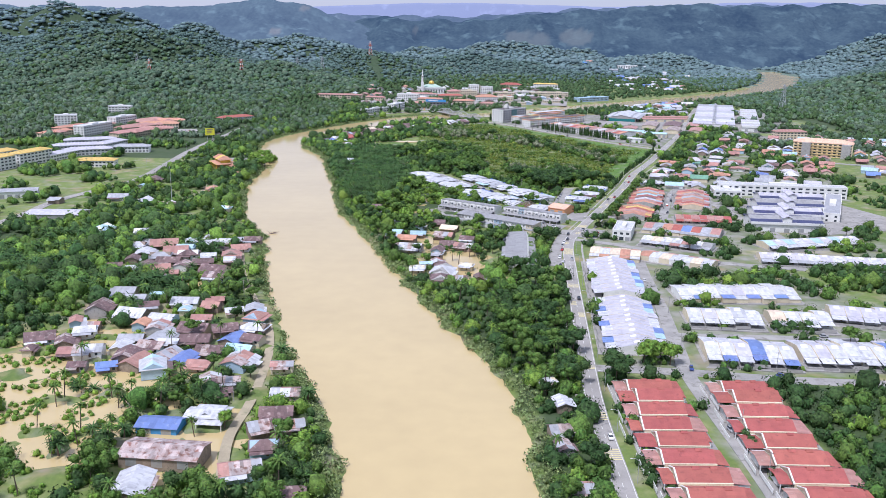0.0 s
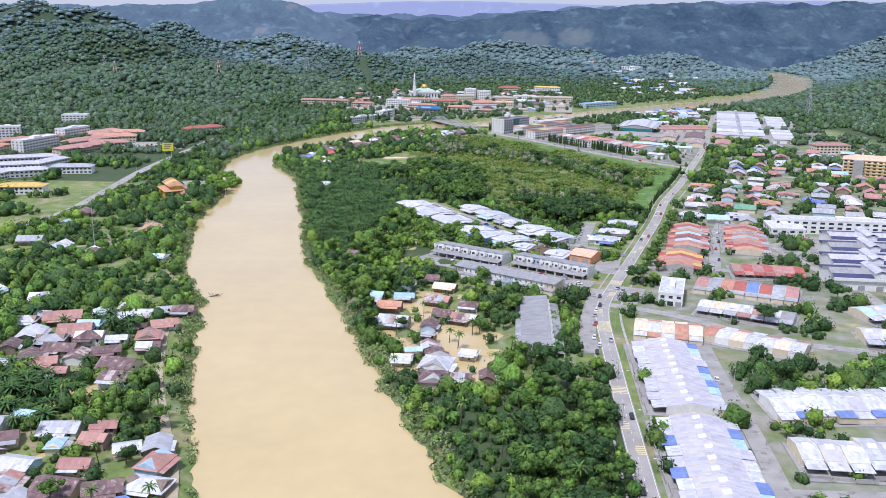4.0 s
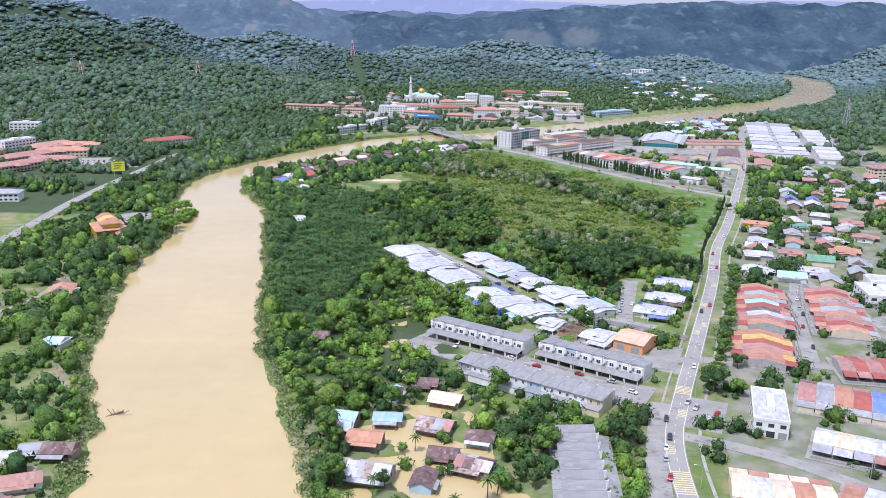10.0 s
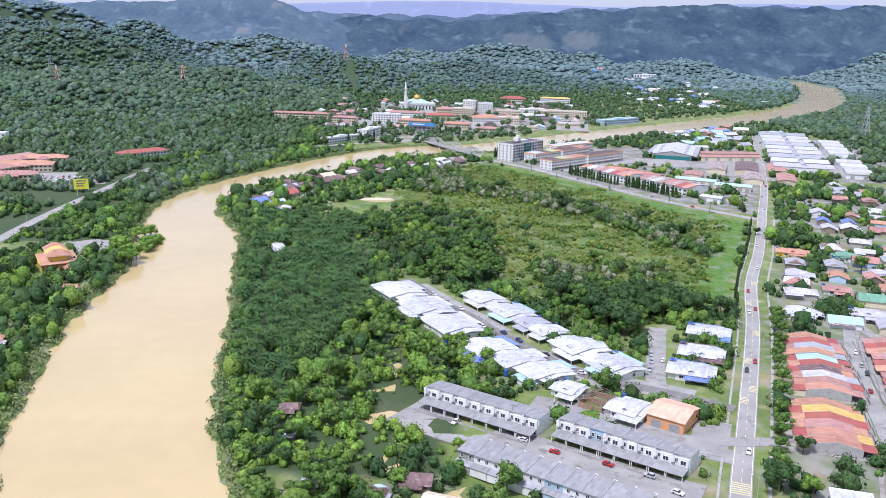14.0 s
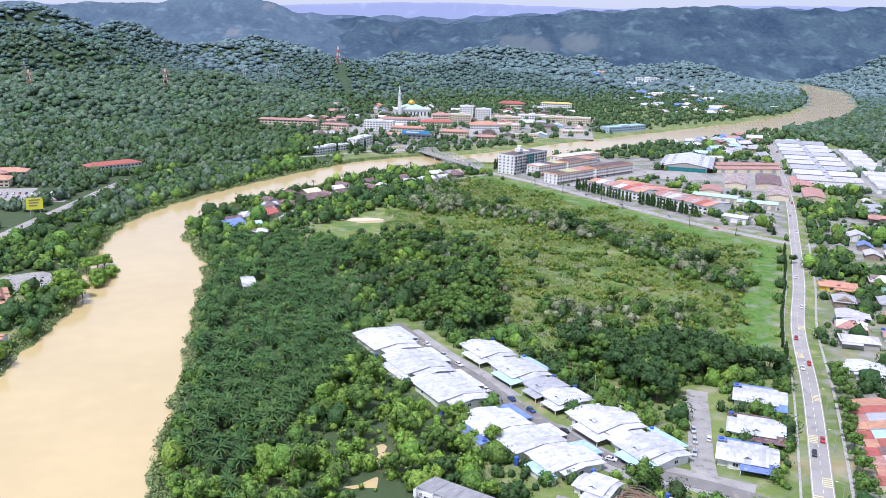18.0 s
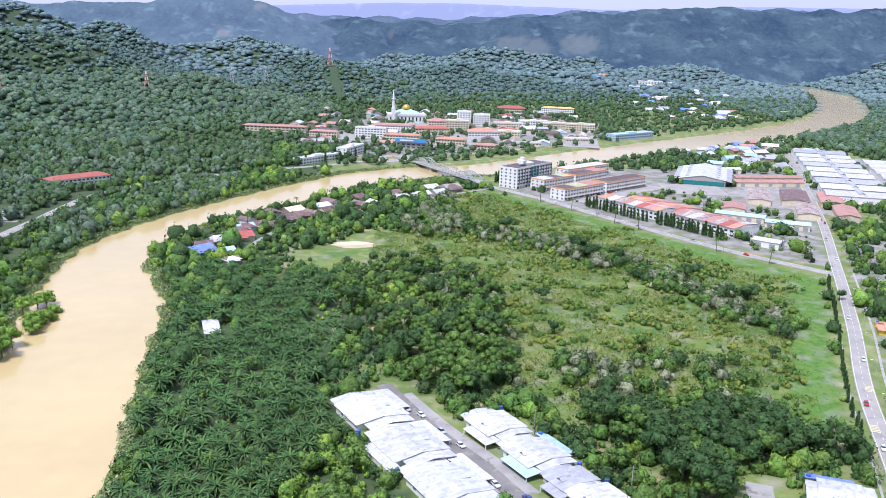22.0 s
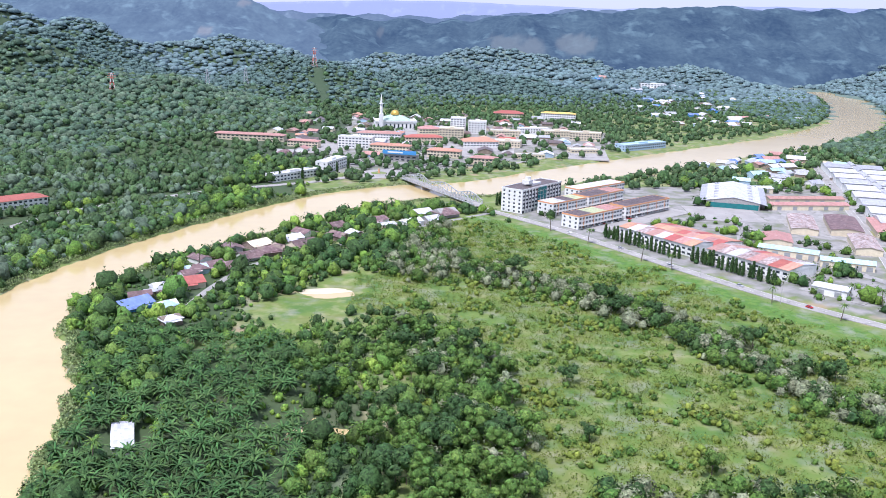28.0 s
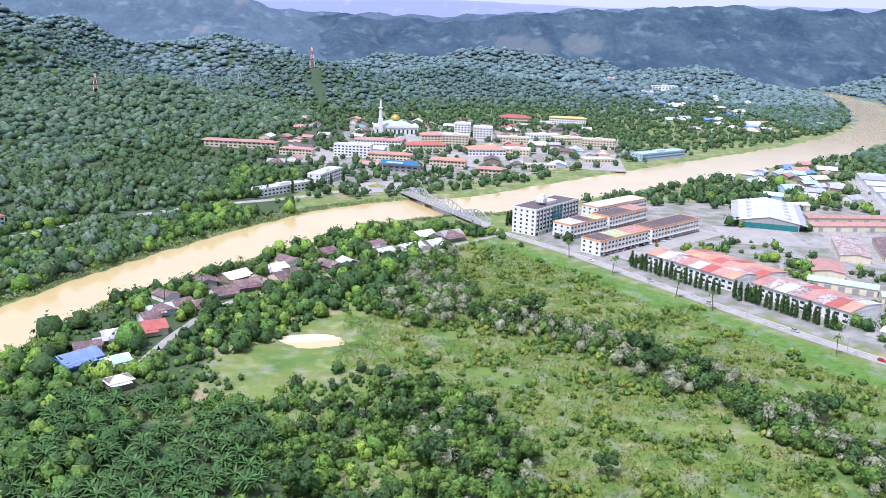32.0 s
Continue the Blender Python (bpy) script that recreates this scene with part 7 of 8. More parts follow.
def tree_kind(name, label, seed, h, rad, lobes, per, material, group):
    t = new(name)
    t["label"], t["category"], t["group"] = label, "tree", group
    part("trunk", trunk_mesh(h, 0.3, seed), None, t)
    part("crown", crown_mesh("crown", seed, h, rad, lobes, per, material), None, t)
    return t


def frond_mesh(name, h, count, long, width, droop, seed, material):
    """A head of arching fronds, each a folded blade that tapers to its tip."""
    r = np.random.RandomState(seed)
    V, Q = [], []
    for i in range(count):
        a, tilt, L = i * 2.39996 + r.uniform(-0.2, 0.2), 0.15 + 1.0 * (i / count), long * r.uniform(0.8, 1.1)
        el = 1.25 - tilt * 1.05
        x = z = 0.0
        k = len(V)
        for s in range(6):
            f = s / 5
            w = width * (0.35 + 1.2 * f - 1.45 * f * f) * r.uniform(0.85, 1.15)
            ca, sa = math.cos(a), math.sin(a)
            for sd, dz in ((-1, -0.3), (0, 0), (1, -0.3)):
                V.append((ca * x - sa * sd * w, sa * x + ca * sd * w, h + z + dz * w))
            step = L / 5
            ang = el - droop * f * (1.2 + 0.4 * r.rand())
            x, z = x + step * math.cos(ang), z + step * math.sin(ang)
        for s in range(5):
            for m in (0, 1):
                Q.append((k + s * 3 + m, k + s * 3 + m + 1, k + s * 3 + m + 4, k + s * 3 + m + 3))
    return array_mesh(name, np.array(V), np.array(Q), material)


KINDS = [tree_kind("tree", "broad green tree with dense uneven crown", 11, 11, 5.2, 12, 34, LEAF, "trees"),
         tree_kind("forest_tree", "dark green tree with heavy rounded crown", 12, 13, 6.0, 14, 34, LEAF_DARK, "trees"),
         tree_kind("young_tree", "bright green young tree with an open crown", 13, 8, 4.0, 10, 30, LEAF_LIGHT, "trees"),
         tree_kind("forest_tree", "tall green tree with layered crown", 14, 15, 5.6, 15, 32, LEAF, "trees"),
         tree_kind("marsh_tree", "grey-green feathery tree in the marsh", 15, 9, 4.6, 12, 30, LEAF_GREY, "trees"),
         tree_kind("tree", "small dark bushy tree near houses", 16, 7, 3.8, 9, 32, LEAF_DARK, "trees")]
oil = new("oil_palm")
tagged(oil, "oil palm with wide drooping dark fronds", "palm", "oil palms of the plantation")
part("trunk", Build().tube(0, 0, -0.6, 4.4, 0.45, 0.38, 8).mesh("trunk", BARK), None, oil)
part("crown", frond_mesh("crown", 4.2, 34, 4.8, 0.5, 1.05, 3, LEAF_PALM), None, oil)
coco = new("coconut_palm")
tagged(coco, "tall coconut palm with thin leaning trunk", "palm", "coconut palms")
part("trunk", Build().beam((0, 0, -0.6), (0.6, 0.3, 5), 0.17).beam((0.6, 0.3, 5), (1.0, 0.4, 9.6), 0.13).mesh("trunk", BARK), None, coco)
cr = part("crown", frond_mesh("crown", 0, 18, 3.9, 0.5, 1.35, 5, LEAF), None, coco)
cr.matrix_local = pose(1.0, 0.4, 9.5)
cyp = new("cypress")
tagged(cyp, "dark columnar cypress in a row by the road", "tree", "cypresses along the shop rows")
part("trunk", Build().tube(0, 0, -0.5, 1.5, 0.22, 0.18, 7).mesh("trunk", BARK), None, cyp)
zz = np.linspace(1.4, 12.5, 15)
v, q, sn = leaf_cloud(np.column_stack([0 * zz, 0 * zz, zz]), 0.5 + 1.15 * np.sqrt(np.clip(1 - (zz / 13.2) ** 2, 0, 1)), 18, 0.55, 4, 0.8, -0.4)
part("crown", array_mesh("crown", v, q, LEAF_DARK, True, sn), None, cyp)
PLACED = set()


def plant(ob, x, y, s=1.0, turn=0.0, z=None):
    m = pose(x, y, (floor_z(x, y) if z is None else z), 0, 0, turn) @ Matrix.Scale(s, 4)
    if ob.name in PLACED:
        return copy_thing(ob, m)
    PLACED.add(ob.name)
    ob.matrix_basis = m
    return ob


# ground already taken, on a 2 m raster
TX, TY, TS = -700, 60, 2.0
taken = np.zeros((900, 660), bool)
ry, rx = np.mgrid[0:900, 0:660]
ry, rx = TY + ry * TS, TX + rx * TS


def take(x, y, r):
    i0, i1, j0, j1 = int((y - r - TY) / TS), int((y + r - TY) / TS) + 2, int((x - r - TX) / TS), int((x + r - TX) / TS) + 2
    i0, j0 = max(i0, 0), max(j0, 0)
    if i1 <= 0 or j1 <= 0 or i0 >= 900 or j0 >= 660:
        return
    s = np.s_[i0:i1, j0:j1]
    taken[s] |= (rx[s] - x) ** 2 + (ry[s] - y) ** 2 < r * r


for ux, uy, ur in USED:
    take(ux, uy, ur * 0.95)
for line, width in ROADS:
    for px, py in line[::1]:
        take(px, py, width * 0.5 + 2.0)
        take(px + 2, py + 2, width * 0.5 + 1.0)


def is_free(x, y):
    i, j = ((y - TY) / TS).astype(int).clip(0, 899), ((x - TX) / TS).astype(int).clip(0, 659)
    inside = (x > TX) & (x < TX + 1318) & (y > TY) & (y < TY + 1798)
    return ~(taken[i, j] & inside)


def scatter(x0, x1, y0, y1, step, seed):
    r = np.random.RandomState(seed)
    a, b = np.meshgrid(np.arange(x0, x1, step), np.arange(y0, y1, step))
    a = a + r.uniform(-0.5, 0.5, a.shape) * step + (np.arange(b.shape[0]) % 2)[:, None] * step / 2
    b = b + r.uniform(-0.5, 0.5, b.shape) * step
    return a.ravel(), b.ravel(), r


def bank(x, y):
    d, w = near_line(x, y, RIVER_LINE, RIVER_LINE[:, 2])
    return d - w + 2.5 * waves(x, y, 34, 5, 3)


def stuff(name, label, category, x, y, radii, per, size, material, seed, lift=0.3, squash=0.75, z=None, core=True, fine=0.0):
    z = height(x, y) if z is None else z
    v, q, sn = leaf_cloud(np.column_stack([x, y, z + radii * lift]), radii, per, size, seed, squash, core=core, fine=fine)
    return tagged(new(name, array_mesh(name, v, q, material, True, sn)), label, category, kind="stuff")


PLANTED = [(-60, 640), (-90, 690), (-106, 760), (-124, 860), (-146, 960), (-150, 1006), (-66, 992), (-48, 962), (-42, 880), (-50, 820), (-30, 790), (-44, 745), (-56, 705), (-66, 665)]
DARKWOOD = [(80, 796), (142, 800), (150, 770), (127, 748), (92, 731), (80, 755), (60, 800)]
LEFTWOOD = [(-24, 905), (44, 897), (40, 812), (28, 802), (2, 815), (-4, 830)]
WESTWOOD = [(-62, 955), (-24, 1028), (4, 1042), (28, 1002), (42, 958), (36, 905), (-26, 905)]
BELT = [(-10, 1150), (40, 1100), (95, 1055), (140, 990), (190, 905), (215, 890), (205, 930), (150, 1040), (100, 1095), (50, 1140), (0, 1190)]
STRIP = [(40, 90), (44, 250), (34, 300), (14, 342), (-2, 390), (-22, 455), (40, 462), (68, 440), (64, 340), (56, 190), (54, 90)]
SCRUB = [(-62, 560), (-85, 640), (-66, 665), (-56, 705), (-44, 745), (-34, 800), (-12, 770), (35, 690), (0, 655), (-5, 610), (-30, 600)]
EASTSIDE = [(66, 90), (66, 300), (90, 540), (130, 640), (200, 830), (280, 1040), (600, 1900), (700, 1200), (420, 90)]

GROVES = [(126, 222, 426, 458), (150, 262, 165, 282), (64, 80, 120, 296), (140, 152, 160, 290), (76, 112, 302, 315), (112, 124, 330, 470), (230, 300, 420, 500), (215, 260, 575, 640), (240, 262, 690, 760)]
# oil palms in rows
px, py, r = scatter(-160, 0, 640, 1010, 6.4, 31)
ok = within(px, py, PLANTED) & is_free(px, py) & (bank(px, py) > 5) & (waves(px, py, 60, 8, 2) > -0.85)
px, py = px[ok], py[ok]
near = np.argsort(-(px * 0.6 - py * 0.25))
chosen = near[:110]
for i in chosen:
    plant(oil, px[i], py[i], r.uniform(0.85, 1.25), r.uniform(0, 360))
rest = near[110:]
base = frond_mesh("oil_palm_heads", 4.2, 25, 4.9, 0.55, 1.05, 9, LEAF_PALM)
bv = np.empty(len(base.vertices) * 3)
base.vertices.foreach_get("co", bv)
bv = bv.reshape(-1, 3)
bq = np.empty(len(base.loops), np.int32)
base.loops.foreach_get("vertex_index", bq)
bq = bq.reshape(-1, 4)


def palm_stuff(name, label, x, y, s, seed):
    rr = np.random.RandomState(seed)
    V, Q = [], []
    z = height(x, y)
    for i in range(len(x)):
        a, k = rr.uniform(0, 6.28), s * rr.uniform(0.75, 1.15)
        c, sn = math.cos(a), math.sin(a)
        V.append(np.column_stack([x[i] + k * (bv[:, 0] * c - bv[:, 1] * sn), y[i] + k * (bv[:, 0] * sn + bv[:, 1] * c), z[i] + k * bv[:, 2]]))
        Q.append(bq + i * len(bv))
    return tagged(new(name, array_mesh(name, np.concatenate(V), np.concatenate(Q), LEAF_PALM)), label, "palms", kind="stuff")


palm_stuff("oil_palms", "oil palms of the plantation towards the river", px[rest], py[rest], 1.12, 5)
px, py, r = scatter(-330, -150, 380, 540, 8.0, 33)
ok = is_free(px, py) & (bank(px, py) > 25) & (waves(px, py, 80, 18, 2) > -0.1)
palm_stuff("oil_palms_west", "dark oil palms behind the west bank village", px[ok][:420], py[ok][:420], 1.15, 6)

# single trees: beside the road, in the villages, on the field's edge
count = 0
for (x0, x1, y0, y1, step, limit, kinds, poly, seed) in (
        (30, 75, 180, 470, 7.5, 62, (0, 1, 3, 5, 0), STRIP, 41), (-70, 40, 430, 660, 9.0, 42, (0, 2, 5, 0), None, 42), (-122, -40, 180, 560, 13, 42, (0, 2, 5, 3), None, 43),
        (-90, 45, 600, 830, 8.5, 46, (0, 2, 5, 2), SCRUB, 44), (70, 330, 180, 1000, 26, 44, (0, 5, 2, 1), None, 45), (55, 155, 728, 802, 6.6, 60, (1, 3, 0, 1), DARKWOOD, 46),
        (-28, 50, 800, 908, 7.2, 54, (1, 3, 0, 3), LEFTWOOD, 47), (-10, 215, 890, 1190, 11, 34, (4, 4, 0, 1), BELT, 44), (-62, 42, 905, 1042, 9, 30, (1, 3, 0, 0), WESTWOOD, 48)):
    tx, ty, r = scatter(x0, x1, y0, y1, step, seed)
    ok = is_free(tx, ty) & (bank(tx, ty) > 7) & (height(tx, ty) > 0.4)
    if poly:
        ok &= within(tx, ty, poly)
    ids = np.flatnonzero(ok)
    r.shuffle(ids)
    for i in ids[:limit]:
        plant(KINDS[kinds[r.randint(len(kinds))]], tx[i], ty[i], r.uniform(0.65, 1.05) * (1.12 if seed > 45 else 1.0), r.uniform(0, 360))
        take(tx[i], ty[i], 2)
tx, ty, r = scatter(-150, 60, 190, 660, 26, 51)
ok = is_free(tx, ty) & (bank(tx, ty) > 4)
for i in np.flatnonzero(ok)[:52]:
    plant(coco, tx[i], ty[i], r.uniform(0.75, 1.1), r.uniform(0, 360))
for cx, cy in ((-150, 1100), (-146, 1112), (-140, 1125), (-125, 1150), (-112, 1195), (-60, 1262), (-30, 1300), (-25, 1306), (-70, 1250), (205, 1075), (232, 1046), (150, 1165), (165, 1142), (122, 1212), (100, 1248), (255, 1085), (268, 1070), (262, 1050)):
    plant(coco, cx, cy, r.uniform(0.9, 1.15), r.uniform(0, 360))
for ax, ay, bx, by, n in ((139, 1231, 178, 1173, 18), (186, 1166, 222, 1112, 20)):
    for i in range(n):
        s = i / (n - 1)
        plant(cyp, ax + (bx - ax) * s + r.uniform(-0.7, 0.7), ay + (by - ay) * s + r.uniform(-0.7, 0.7), r.uniform(0.75, 1.1), r.uniform(0, 360))
for cx, cy in ((66, 1345), (69, 1348), (72, 1346), (-160, 1425), (-140, 1440), (-120, 1455), (-105, 1470), (-90, 1500), (-80, 1520), (0, 1560), (8, 1562), (16, 1564), (24, 1566)):
    plant(cyp, cx, cy, r.uniform(0.9, 1.2), r.uniform(0, 360))
for y in range(600, 775, 9):
    mx, my, _, _ = on_main(main_s(y), 12.5)
    plant(KINDS[(0, 2, 5)[y % 3]], mx + r.uniform(-1.5, 1.5), my, r.uniform(0.5, 0.8), r.uniform(0, 360))
for y in range(780, 1000, 7):
    mx, my, _, _ = on_main(main_s(y), -8.5)
    plant(cyp, mx + r.uniform(-0.6, 0.6), my, r.uniform(0.45, 0.65), r.uniform(0, 360))

for i in range(14):
    plant(KINDS[2], -206 + r.uniform(-8, 10), 850 + i * 6.5, r.uniform(1.1, 1.5), r.uniform(0, 360))
for cx, cy in ((92, 306), (98, 309), (104, 306), (101, 312), (95, 312)):
    plant(KINDS[2], cx, cy, r.uniform(1.0, 1.3), r.uniform(0, 360))
for cx, cy, n, spread in ((-62, 208, 9, 9), (-98, 262, 12, 16), (-122, 268, 12, 14), (-60, 262, 6, 7), (-128, 222, 8, 12), (-84, 372, 6, 8), (-70, 305, 5, 5), (-150, 268, 8, 12)):
    for i in range(n):
        qx, qy = cx + r.uniform(-spread, spread), cy + r.uniform(-spread, spread)
        if is_free(np.array([qx]), np.array([qy]))[0] and bank(np.array([qx]), np.array([qy]))[0] > 2.5:
            plant(oil if i % 3 else coco, qx, qy, r.uniform(0.8, 1.2), r.uniform(0, 360))
for cx, cy in ((-99, 829), (-90, 772), (-83, 704), (-84, 683), (-112, 868), (-60, 690), (-46, 665), (-72, 742)):
    plant(coco, cx, cy, r.uniform(0.95, 1.2), r.uniform(0, 360))
x, y, r = scatter(-225, -120, 190, 345, 3.6, 57)
ok = is_free(x, y) & (bank(x, y) > 6) & (waves(x, y, 30, 58, 3) > 0.0)
stuff("flooded_scrub", "bright green scrub standing in brown flood water", "scrub", x[ok], y[ok], r.uniform(0.9, 2.0, ok.sum()), 26, 0.26, LEAF_LIGHT, 59, 0.4, 0.9, z=np.maximum(height(x[ok], y[ok]), -0.1))
for y in range(176, 276, 12):
    plant(KINDS[(2, 0, 5)[y % 3]], 114.5 + r.uniform(-0.8, 0.8), y + r.uniform(-3, 3), r.uniform(0.45, 0.65), r.uniform(0, 360))
# reeds and bushes along both banks
x, y, r = scatter(-260, 120, 150, 1450, 2.3, 61)
e = bank(x, y)
ok = (e > -0.6) & (e < 8 + 4 * waves(x, y, 50, 2, 2)) & is_free(x, y)
x, y = x[ok], y[ok]
stuff("bank_reeds", "pale green reeds and creepers along the river bank", "reeds", x, y, r.uniform(0.9, 1.9, len(x)), 20, 0.42, LEAF_REED, 62, 0.3, 0.8, core=False)

# canopy and undergrowth over the near land
x, y, r = scatter(-300, 420, 150, 1330, 5.3, 63)
e = bank(x, y)
z = height(x, y)
inside_field = within(x, y, FIELD)
east = within(x, y, EASTSIDE)
palms = within(x, y, PLANTED)
village = ((x > -60) & (x < 75) & (y > 430) & (y < 620)) | ((x > -210) & (x < -60) & (y < 560)) | ((x > -170) & (x < 30) & (y > 1005) & (y < 1310))
dens = waves(x, y, 46, 64, 3) - 0.8 * ((x < -122) & (y < 350))
groves = np.zeros(x.shape, bool)
for gx0, gx1, gy0, gy1 in GROVES:
    groves |= (x > gx0) & (x < gx1) & (y > gy0) & (y < gy1)
ok = (e > 4) & ~(palms & (y > 770) & (r.rand(len(x)) < 0.15)) & is_free(x, y) & (z > np.where(x < -60, -0.35, 0.1)) & ~inside_field & ~within(x, y, OPEN) & (dens > np.where(groves, -2.0, np.where(east, np.where(y > 740, 0.12, 0.15), np.where(village, np.where(x < -60, -0.5, -0.3), np.where((x < -110) & (y > 540) & (y < 1300) & (x < -30 - y * 0.12), -0.25, -1.5)))))
cross_gap, _ = near_line(x, y, cross_line)
main_gap, _ = near_line(x, y, main_line)
ok |= within(x, y, WESTWOOD) & is_free(x, y) & (z > 0.2)
ok &= ~(within(x, y, PAVED[0]) & (r.rand(len(x)) < 0.8)) & (cross_gap > 17) & ((main_gap > 10) | (y < 560))
patch = 0.5 - 0.2 * east + 0.42 * waves(x, y, 70, 75, 2) + r.uniform(-0.3, 0.3, len(x)) + 0.42 * within(x, y, SCRUB) + 0.2 * palms
for nm, lab, lo, hi, m, sd in (("undergrowth_dark", "dark green thicket and tree crowns", -9, 0.42, LEAF_DARK, 1), ("undergrowth", "green thicket and saplings", 0.42, 0.74, LEAF, 2), ("undergrowth_bright", "bright green shrubs", 0.74, 9, LEAF_LIGHT, 3)):
    k = ok & (patch >= lo) & (patch < hi)
    rad = np.exp(r.normal(0.92, 0.36, k.sum())).clip(1.0, 5.4) * np.where(waves(x[k], y[k], 25, 7, 2) > 0.35, 1.35, 0.95) * np.where(palms[k], np.where(y[k] < 770, 0.65, 0.5), 1.0) * np.where(village[k] & (y[k] > 1000), 0.62, 1.0)
    stuff(nm, lab, "undergrowth", x[k], y[k], rad, 40, 0.22, m, 70 + sd, 0.45, 1.05, fine=2.3)

# the marshy field: grass tufts, shrubs and belts of trees
x, y, r = scatter(-40, 270, 760, 1310, 1.8, 65)
belt, _ = near_line(x, y, np.array([(-5, 1170), (40, 1120), (95, 1075), (140, 1010), (185, 925), (205, 890)], float))
ok = within(x, y, FIELD) & is_free(x, y) & ~within(x, y, OPEN)
wet = (within(x, y, FIELD) | within(x, y, OPEN)) & is_free(x, y) & (((x + 56) / 27) ** 2 + ((y - 1088) / 10) ** 2 > 1)
verge, _ = near_line(x, y, cross_line)
edge_gap, _ = near_line(x, y, main_line)
tuft = wet & (verge > 32 + 12 * waves(x, y, 40, 3, 2)) & (edge_gap > 30 + 10 * waves(x, y, 40, 3, 2)) & (waves(x, y, 55, 66, 3) > -0.6) & (r.rand(len(x)) < 0.85)
low = wet & ~tuft & (r.rand(len(x)) < 0.3)
stuff("marsh_grass", "yellow-green marsh grass of the field", "grass", x[tuft], y[tuft], r.uniform(0.5, 1.2, tuft.sum()), 12, 0.42, LEAF_FIELD, 67, 0.35, 1.7, core=False)
ok &= (edge_gap > 26 + 10 * waves(x, y, 40, 3, 2)) & (verge > 30 + 14 * waves(x, y, 50, 4, 2))
stuff("verge_grass", "short bright grass on the road verges", "grass", x[low], y[low], r.uniform(0.3, 0.6, low.sum()), 8, 0.5, LEAF_LIGHT, 66, 0.2, 0.9, core=False)
shrub = ok & (r.rand(len(x)) < np.where(waves(x, y, 48, 68, 3) > 0.22, 0.17, 0.022))
half = r.rand(len(x)) < 0.5
stuff("field_shrubs", "green shrubs in the marshy field", "shrubs", x[shrub & half], y[shrub & half], r.uniform(1.0, 2.3, (shrub & half).sum()), 26, 0.38, LEAF, 69, 0.5, 0.95)
stuff("field_shrubs_dull", "dull green shrubs in the marshy field", "shrubs", x[shrub & ~half], y[shrub & ~half], r.uniform(1.0, 2.3, (shrub & ~half).sum()), 26, 0.38, LEAF_FIELD, 70, 0.5, 0.95)
wood = ok & (r.rand(len(x)) < np.where(belt < 15 + 10 * waves(x, y, 60, 9, 2), 0.14, 0.0) + np.where(within(x, y, DARKWOOD) | within(x, y, LEFTWOOD), 0.1, 0) + np.where(within(x, y, WESTWOOD), 0.1, 0) + np.where((x > 60) & (y < 860) & (x < 150), 0.05, 0) + np.where((x < 20) & (y > 1100), 0.07, 0))
g = r.rand(len(x))
for nm, lab, lo, hi, m in (("tree_belt_grey", "grey-green trees crossing the field", 0, 0.35, LEAF_GREY), ("tree_belt", "green trees crossing the field", 0.35, 0.75, LEAF), ("tree_belt_dark", "dark trees crossing the field", 0.75, 1, LEAF_DARK)):
    k = wood & (g >= lo) & (g < hi)
    stuff(nm, lab, "trees", x[k], y[k], r.uniform(1.8, 4.6, k.sum()), 70, 0.2, m, 71, 0.8, 1.1, fine=2.8)

# woods of the west bank and of the far flats
x, y, r = scatter(-760, 800, 380, 1560, 7.0, 81)
e = bank(x, y)
side_w = ((x < -110) & (y < 1560)) | ((x < 60) & (x > -150) & (y > 1040) & (y < 1320) & ~within(x, y, FIELD)) | ((x > 250) & (y > 900))
ok = side_w & (e > 6) & is_free(x, y) & (waves(x, y, 120, 82, 3) > np.where((x > 620) | ((x > 500) & (y > 1010) & (y < 1200)), -0.7, np.where(x > 200, 0.25, np.where((y > 560) & (x < -230) & (y < 1080), 0.12, np.where((x > -235) & (y > 540) & (y < 960), -0.1, -0.6))))) & (height(x, y) > 0.2)
ok &= ~((x > -200) & (y < 560) & (r.rand(len(x)) < 0.6)) & ~within(x, y, OPEN)
west_gap, _ = near_line(x, y, west_line)
ok &= (west_gap > 13) & (((x + 352) / 34) ** 2 + ((y - 712) / 30) ** 2 > 1) & (((x + 345) / 30) ** 2 + ((y - 900) / 70) ** 2 > 1) & (((x + 372) / 40) ** 2 + ((y - 1150) / 36) ** 2 > 1)
g = r.rand(len(x))
g = np.where((y > 980 - 0.1 * x) & ((x < -190) | (x > 420)), g + 2, g)
for nm, lab, lo, hi, m in (("wood_dark", "dark mixed wood on the flats", 0, 0.4, LEAF_DARK), ("wood", "green mixed wood on the flats", 0.4, 0.82, LEAF), ("wood_bright", "bright young wood on the flats", 0.82, 1, LEAF_LIGHT),
                           ("wood_far", "dark green wood under the hills", 2, 2.65, LEAF_TOWN), ("wood_far_green", "green wood under the hills", 2.65, 3, LEAF_HILL_HAZE_PALE)):
    k = ok & (g >= lo) & (g < hi)
    stuff(nm, lab, "wood", x[k], y[k], np.exp(r.normal(1.38, 0.32, k.sum())).clip(2.0, 8.5), 15, 0.24, m, 83, 0.6, 1.05, fine=4.0)

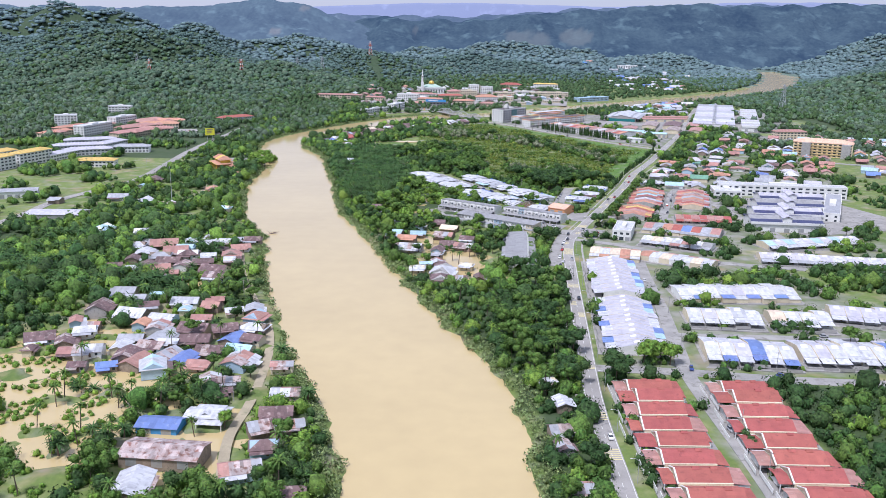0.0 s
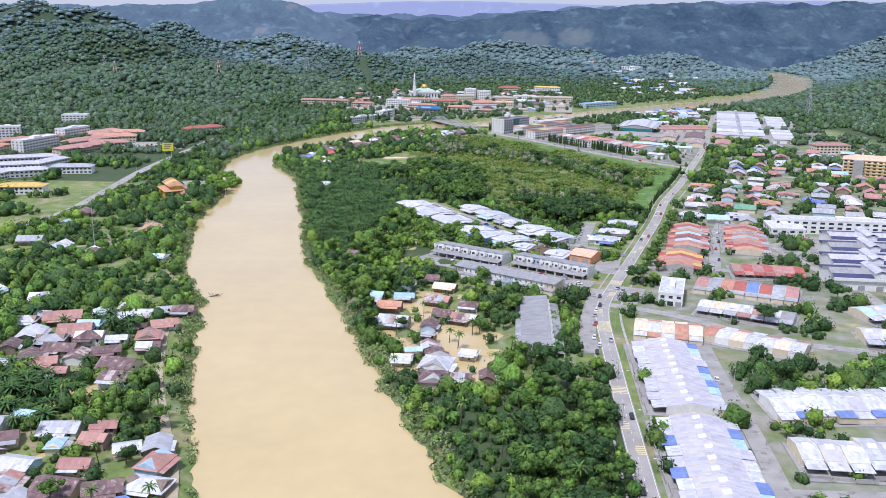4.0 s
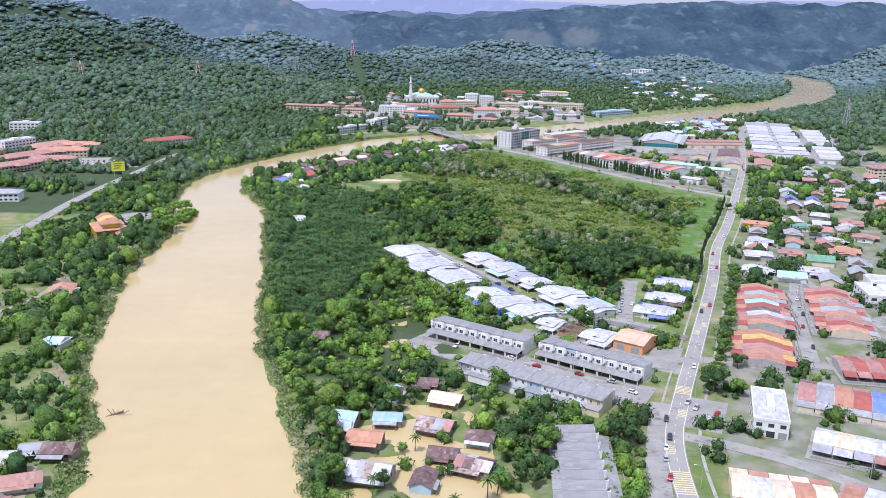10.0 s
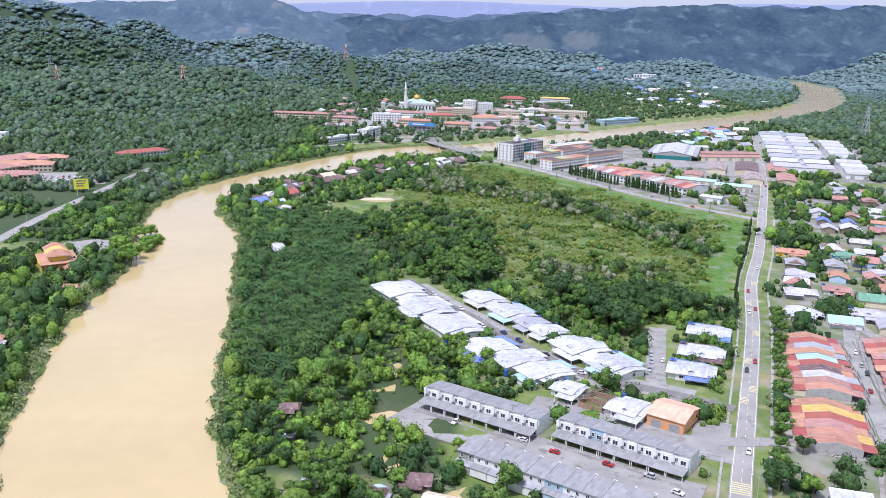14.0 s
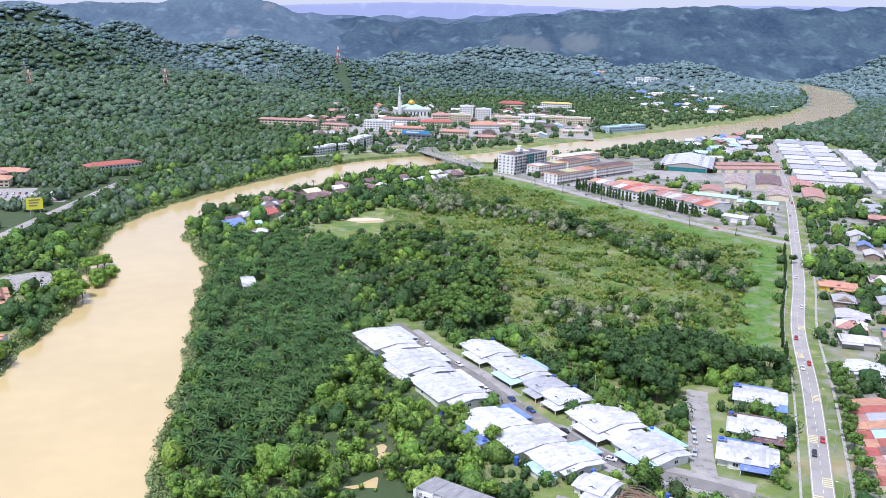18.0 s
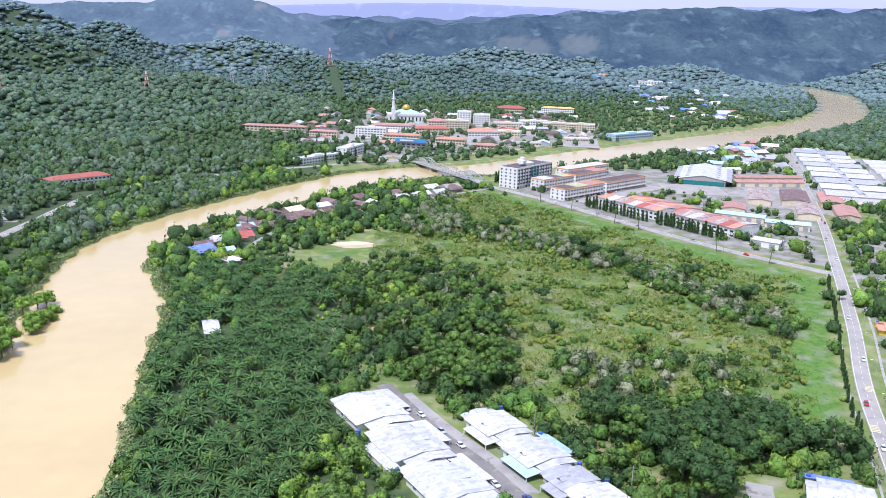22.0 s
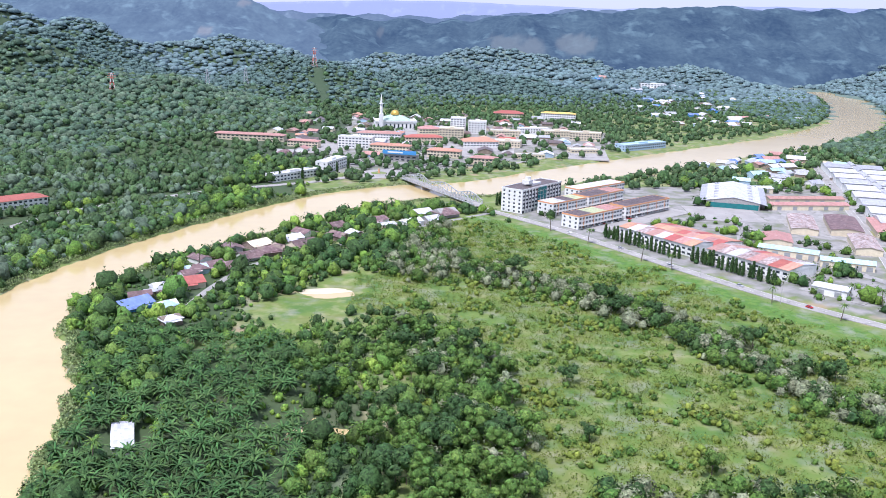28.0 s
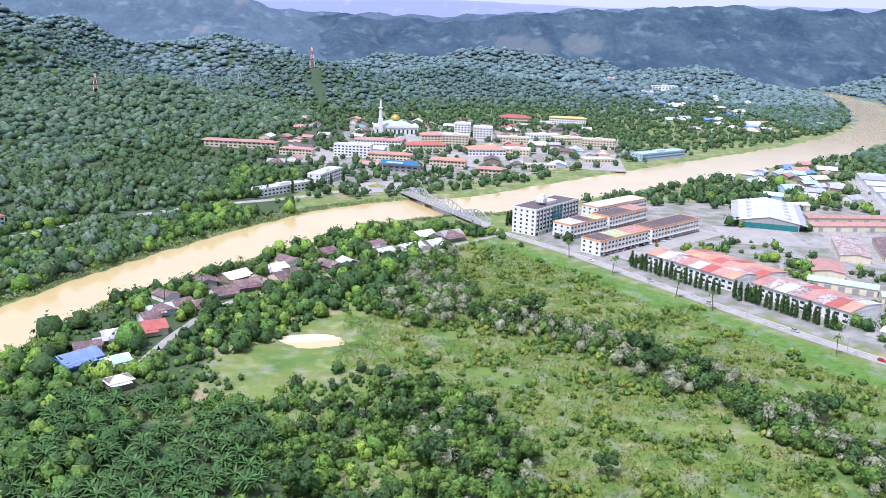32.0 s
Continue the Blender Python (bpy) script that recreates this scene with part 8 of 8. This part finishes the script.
# trees between the houses of the town and up the valley
x, y, r = scatter(-520, 1000, 1440, 2900, 11, 85)
e = bank(x, y)
near_house = np.zeros(x.shape, bool)
for ux, uy, ur in USED:
    if uy > 1440:
        near_house |= (x - ux) ** 2 + (y - uy) ** 2 < (ur * 0.8 + 2) ** 2
town = (x > -180) & (x < 240) & (y < 2000)
ok = (e > 14) & ~near_house & (r.rand(len(x)) < np.where(town & (y > 1570), 0.33, np.where(x > 330, 0.5, 0.7))) & (height(x, y) < 14)
ok &= ~((x > 380) & (x < 560) & (y < 1600))
stuff("town_trees", "green trees among the town roofs", "trees", x[ok], y[ok], r.uniform(3.0, 6.5, ok.sum()), 12, 0.28, LEAF_TOWN, 86, 0.6, 1.0)

# jungle on the hills
x, y, r = scatter(-1500, 1700, 1300, 2600, 9.6, 91)
z = height(x, y)
seen = (np.abs(x) < 120 + (y + 100) * 0.56) & (y > 1250)
ok = seen & ((z > 5) | ((x > 640) & (y > 1300)) | ((x > 560) & (y > 1640) & (y < 1900))) & (bank(x, y) > 16)
swath, _ = near_line(x, y, np.array([(-170, 2150), (-225, 2440)], float))
swath2, _ = near_line(x, y, np.array([(-560, 2010), (-400, 2140), (-330, 2300)], float))
ok &= (swath > 11 + 5 * waves(x, y, 70, 6, 2)) & (swath2 > 8)
g = r.rand(len(x))
# farther crowns switch to the ridge leaves with more haze in their colour
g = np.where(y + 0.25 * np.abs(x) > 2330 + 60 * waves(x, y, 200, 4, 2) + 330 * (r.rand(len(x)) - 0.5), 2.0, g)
for nm, lo, hi, m in (("jungle_dark", 0, 0.55, LEAF_HILL_HAZE), ("jungle", 0.55, 0.86, LEAF_HILL_HAZE_PALE), ("jungle_bright", 0.86, 1.0, LEAF_TOWN), ("jungle_ridge", 1.5, 9, LEAF_RIDGE_HAZE)):
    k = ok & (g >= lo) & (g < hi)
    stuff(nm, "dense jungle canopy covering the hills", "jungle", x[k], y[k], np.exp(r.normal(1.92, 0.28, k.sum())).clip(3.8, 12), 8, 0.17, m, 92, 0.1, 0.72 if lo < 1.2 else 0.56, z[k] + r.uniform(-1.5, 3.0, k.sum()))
x, y, r = scatter(-2000, 2000, 2570, 3400, 17, 94)
z = height(x, y)
ok = (np.abs(x) < 160 + (y + 100) * 0.56) & ((z > 5) | (x > 600)) & (bank(x, y) > 24)
stuff("jungle_far", "distant jungle canopy on the ridges", "jungle", x[ok], y[ok], np.exp(r.normal(2.5, 0.25, ok.sum())).clip(7, 19), 3, 0.16, LEAF_FAR_HAZE, 95, 0.1, 0.5, z[ok] + r.uniform(-2, 4, ok.sum()))
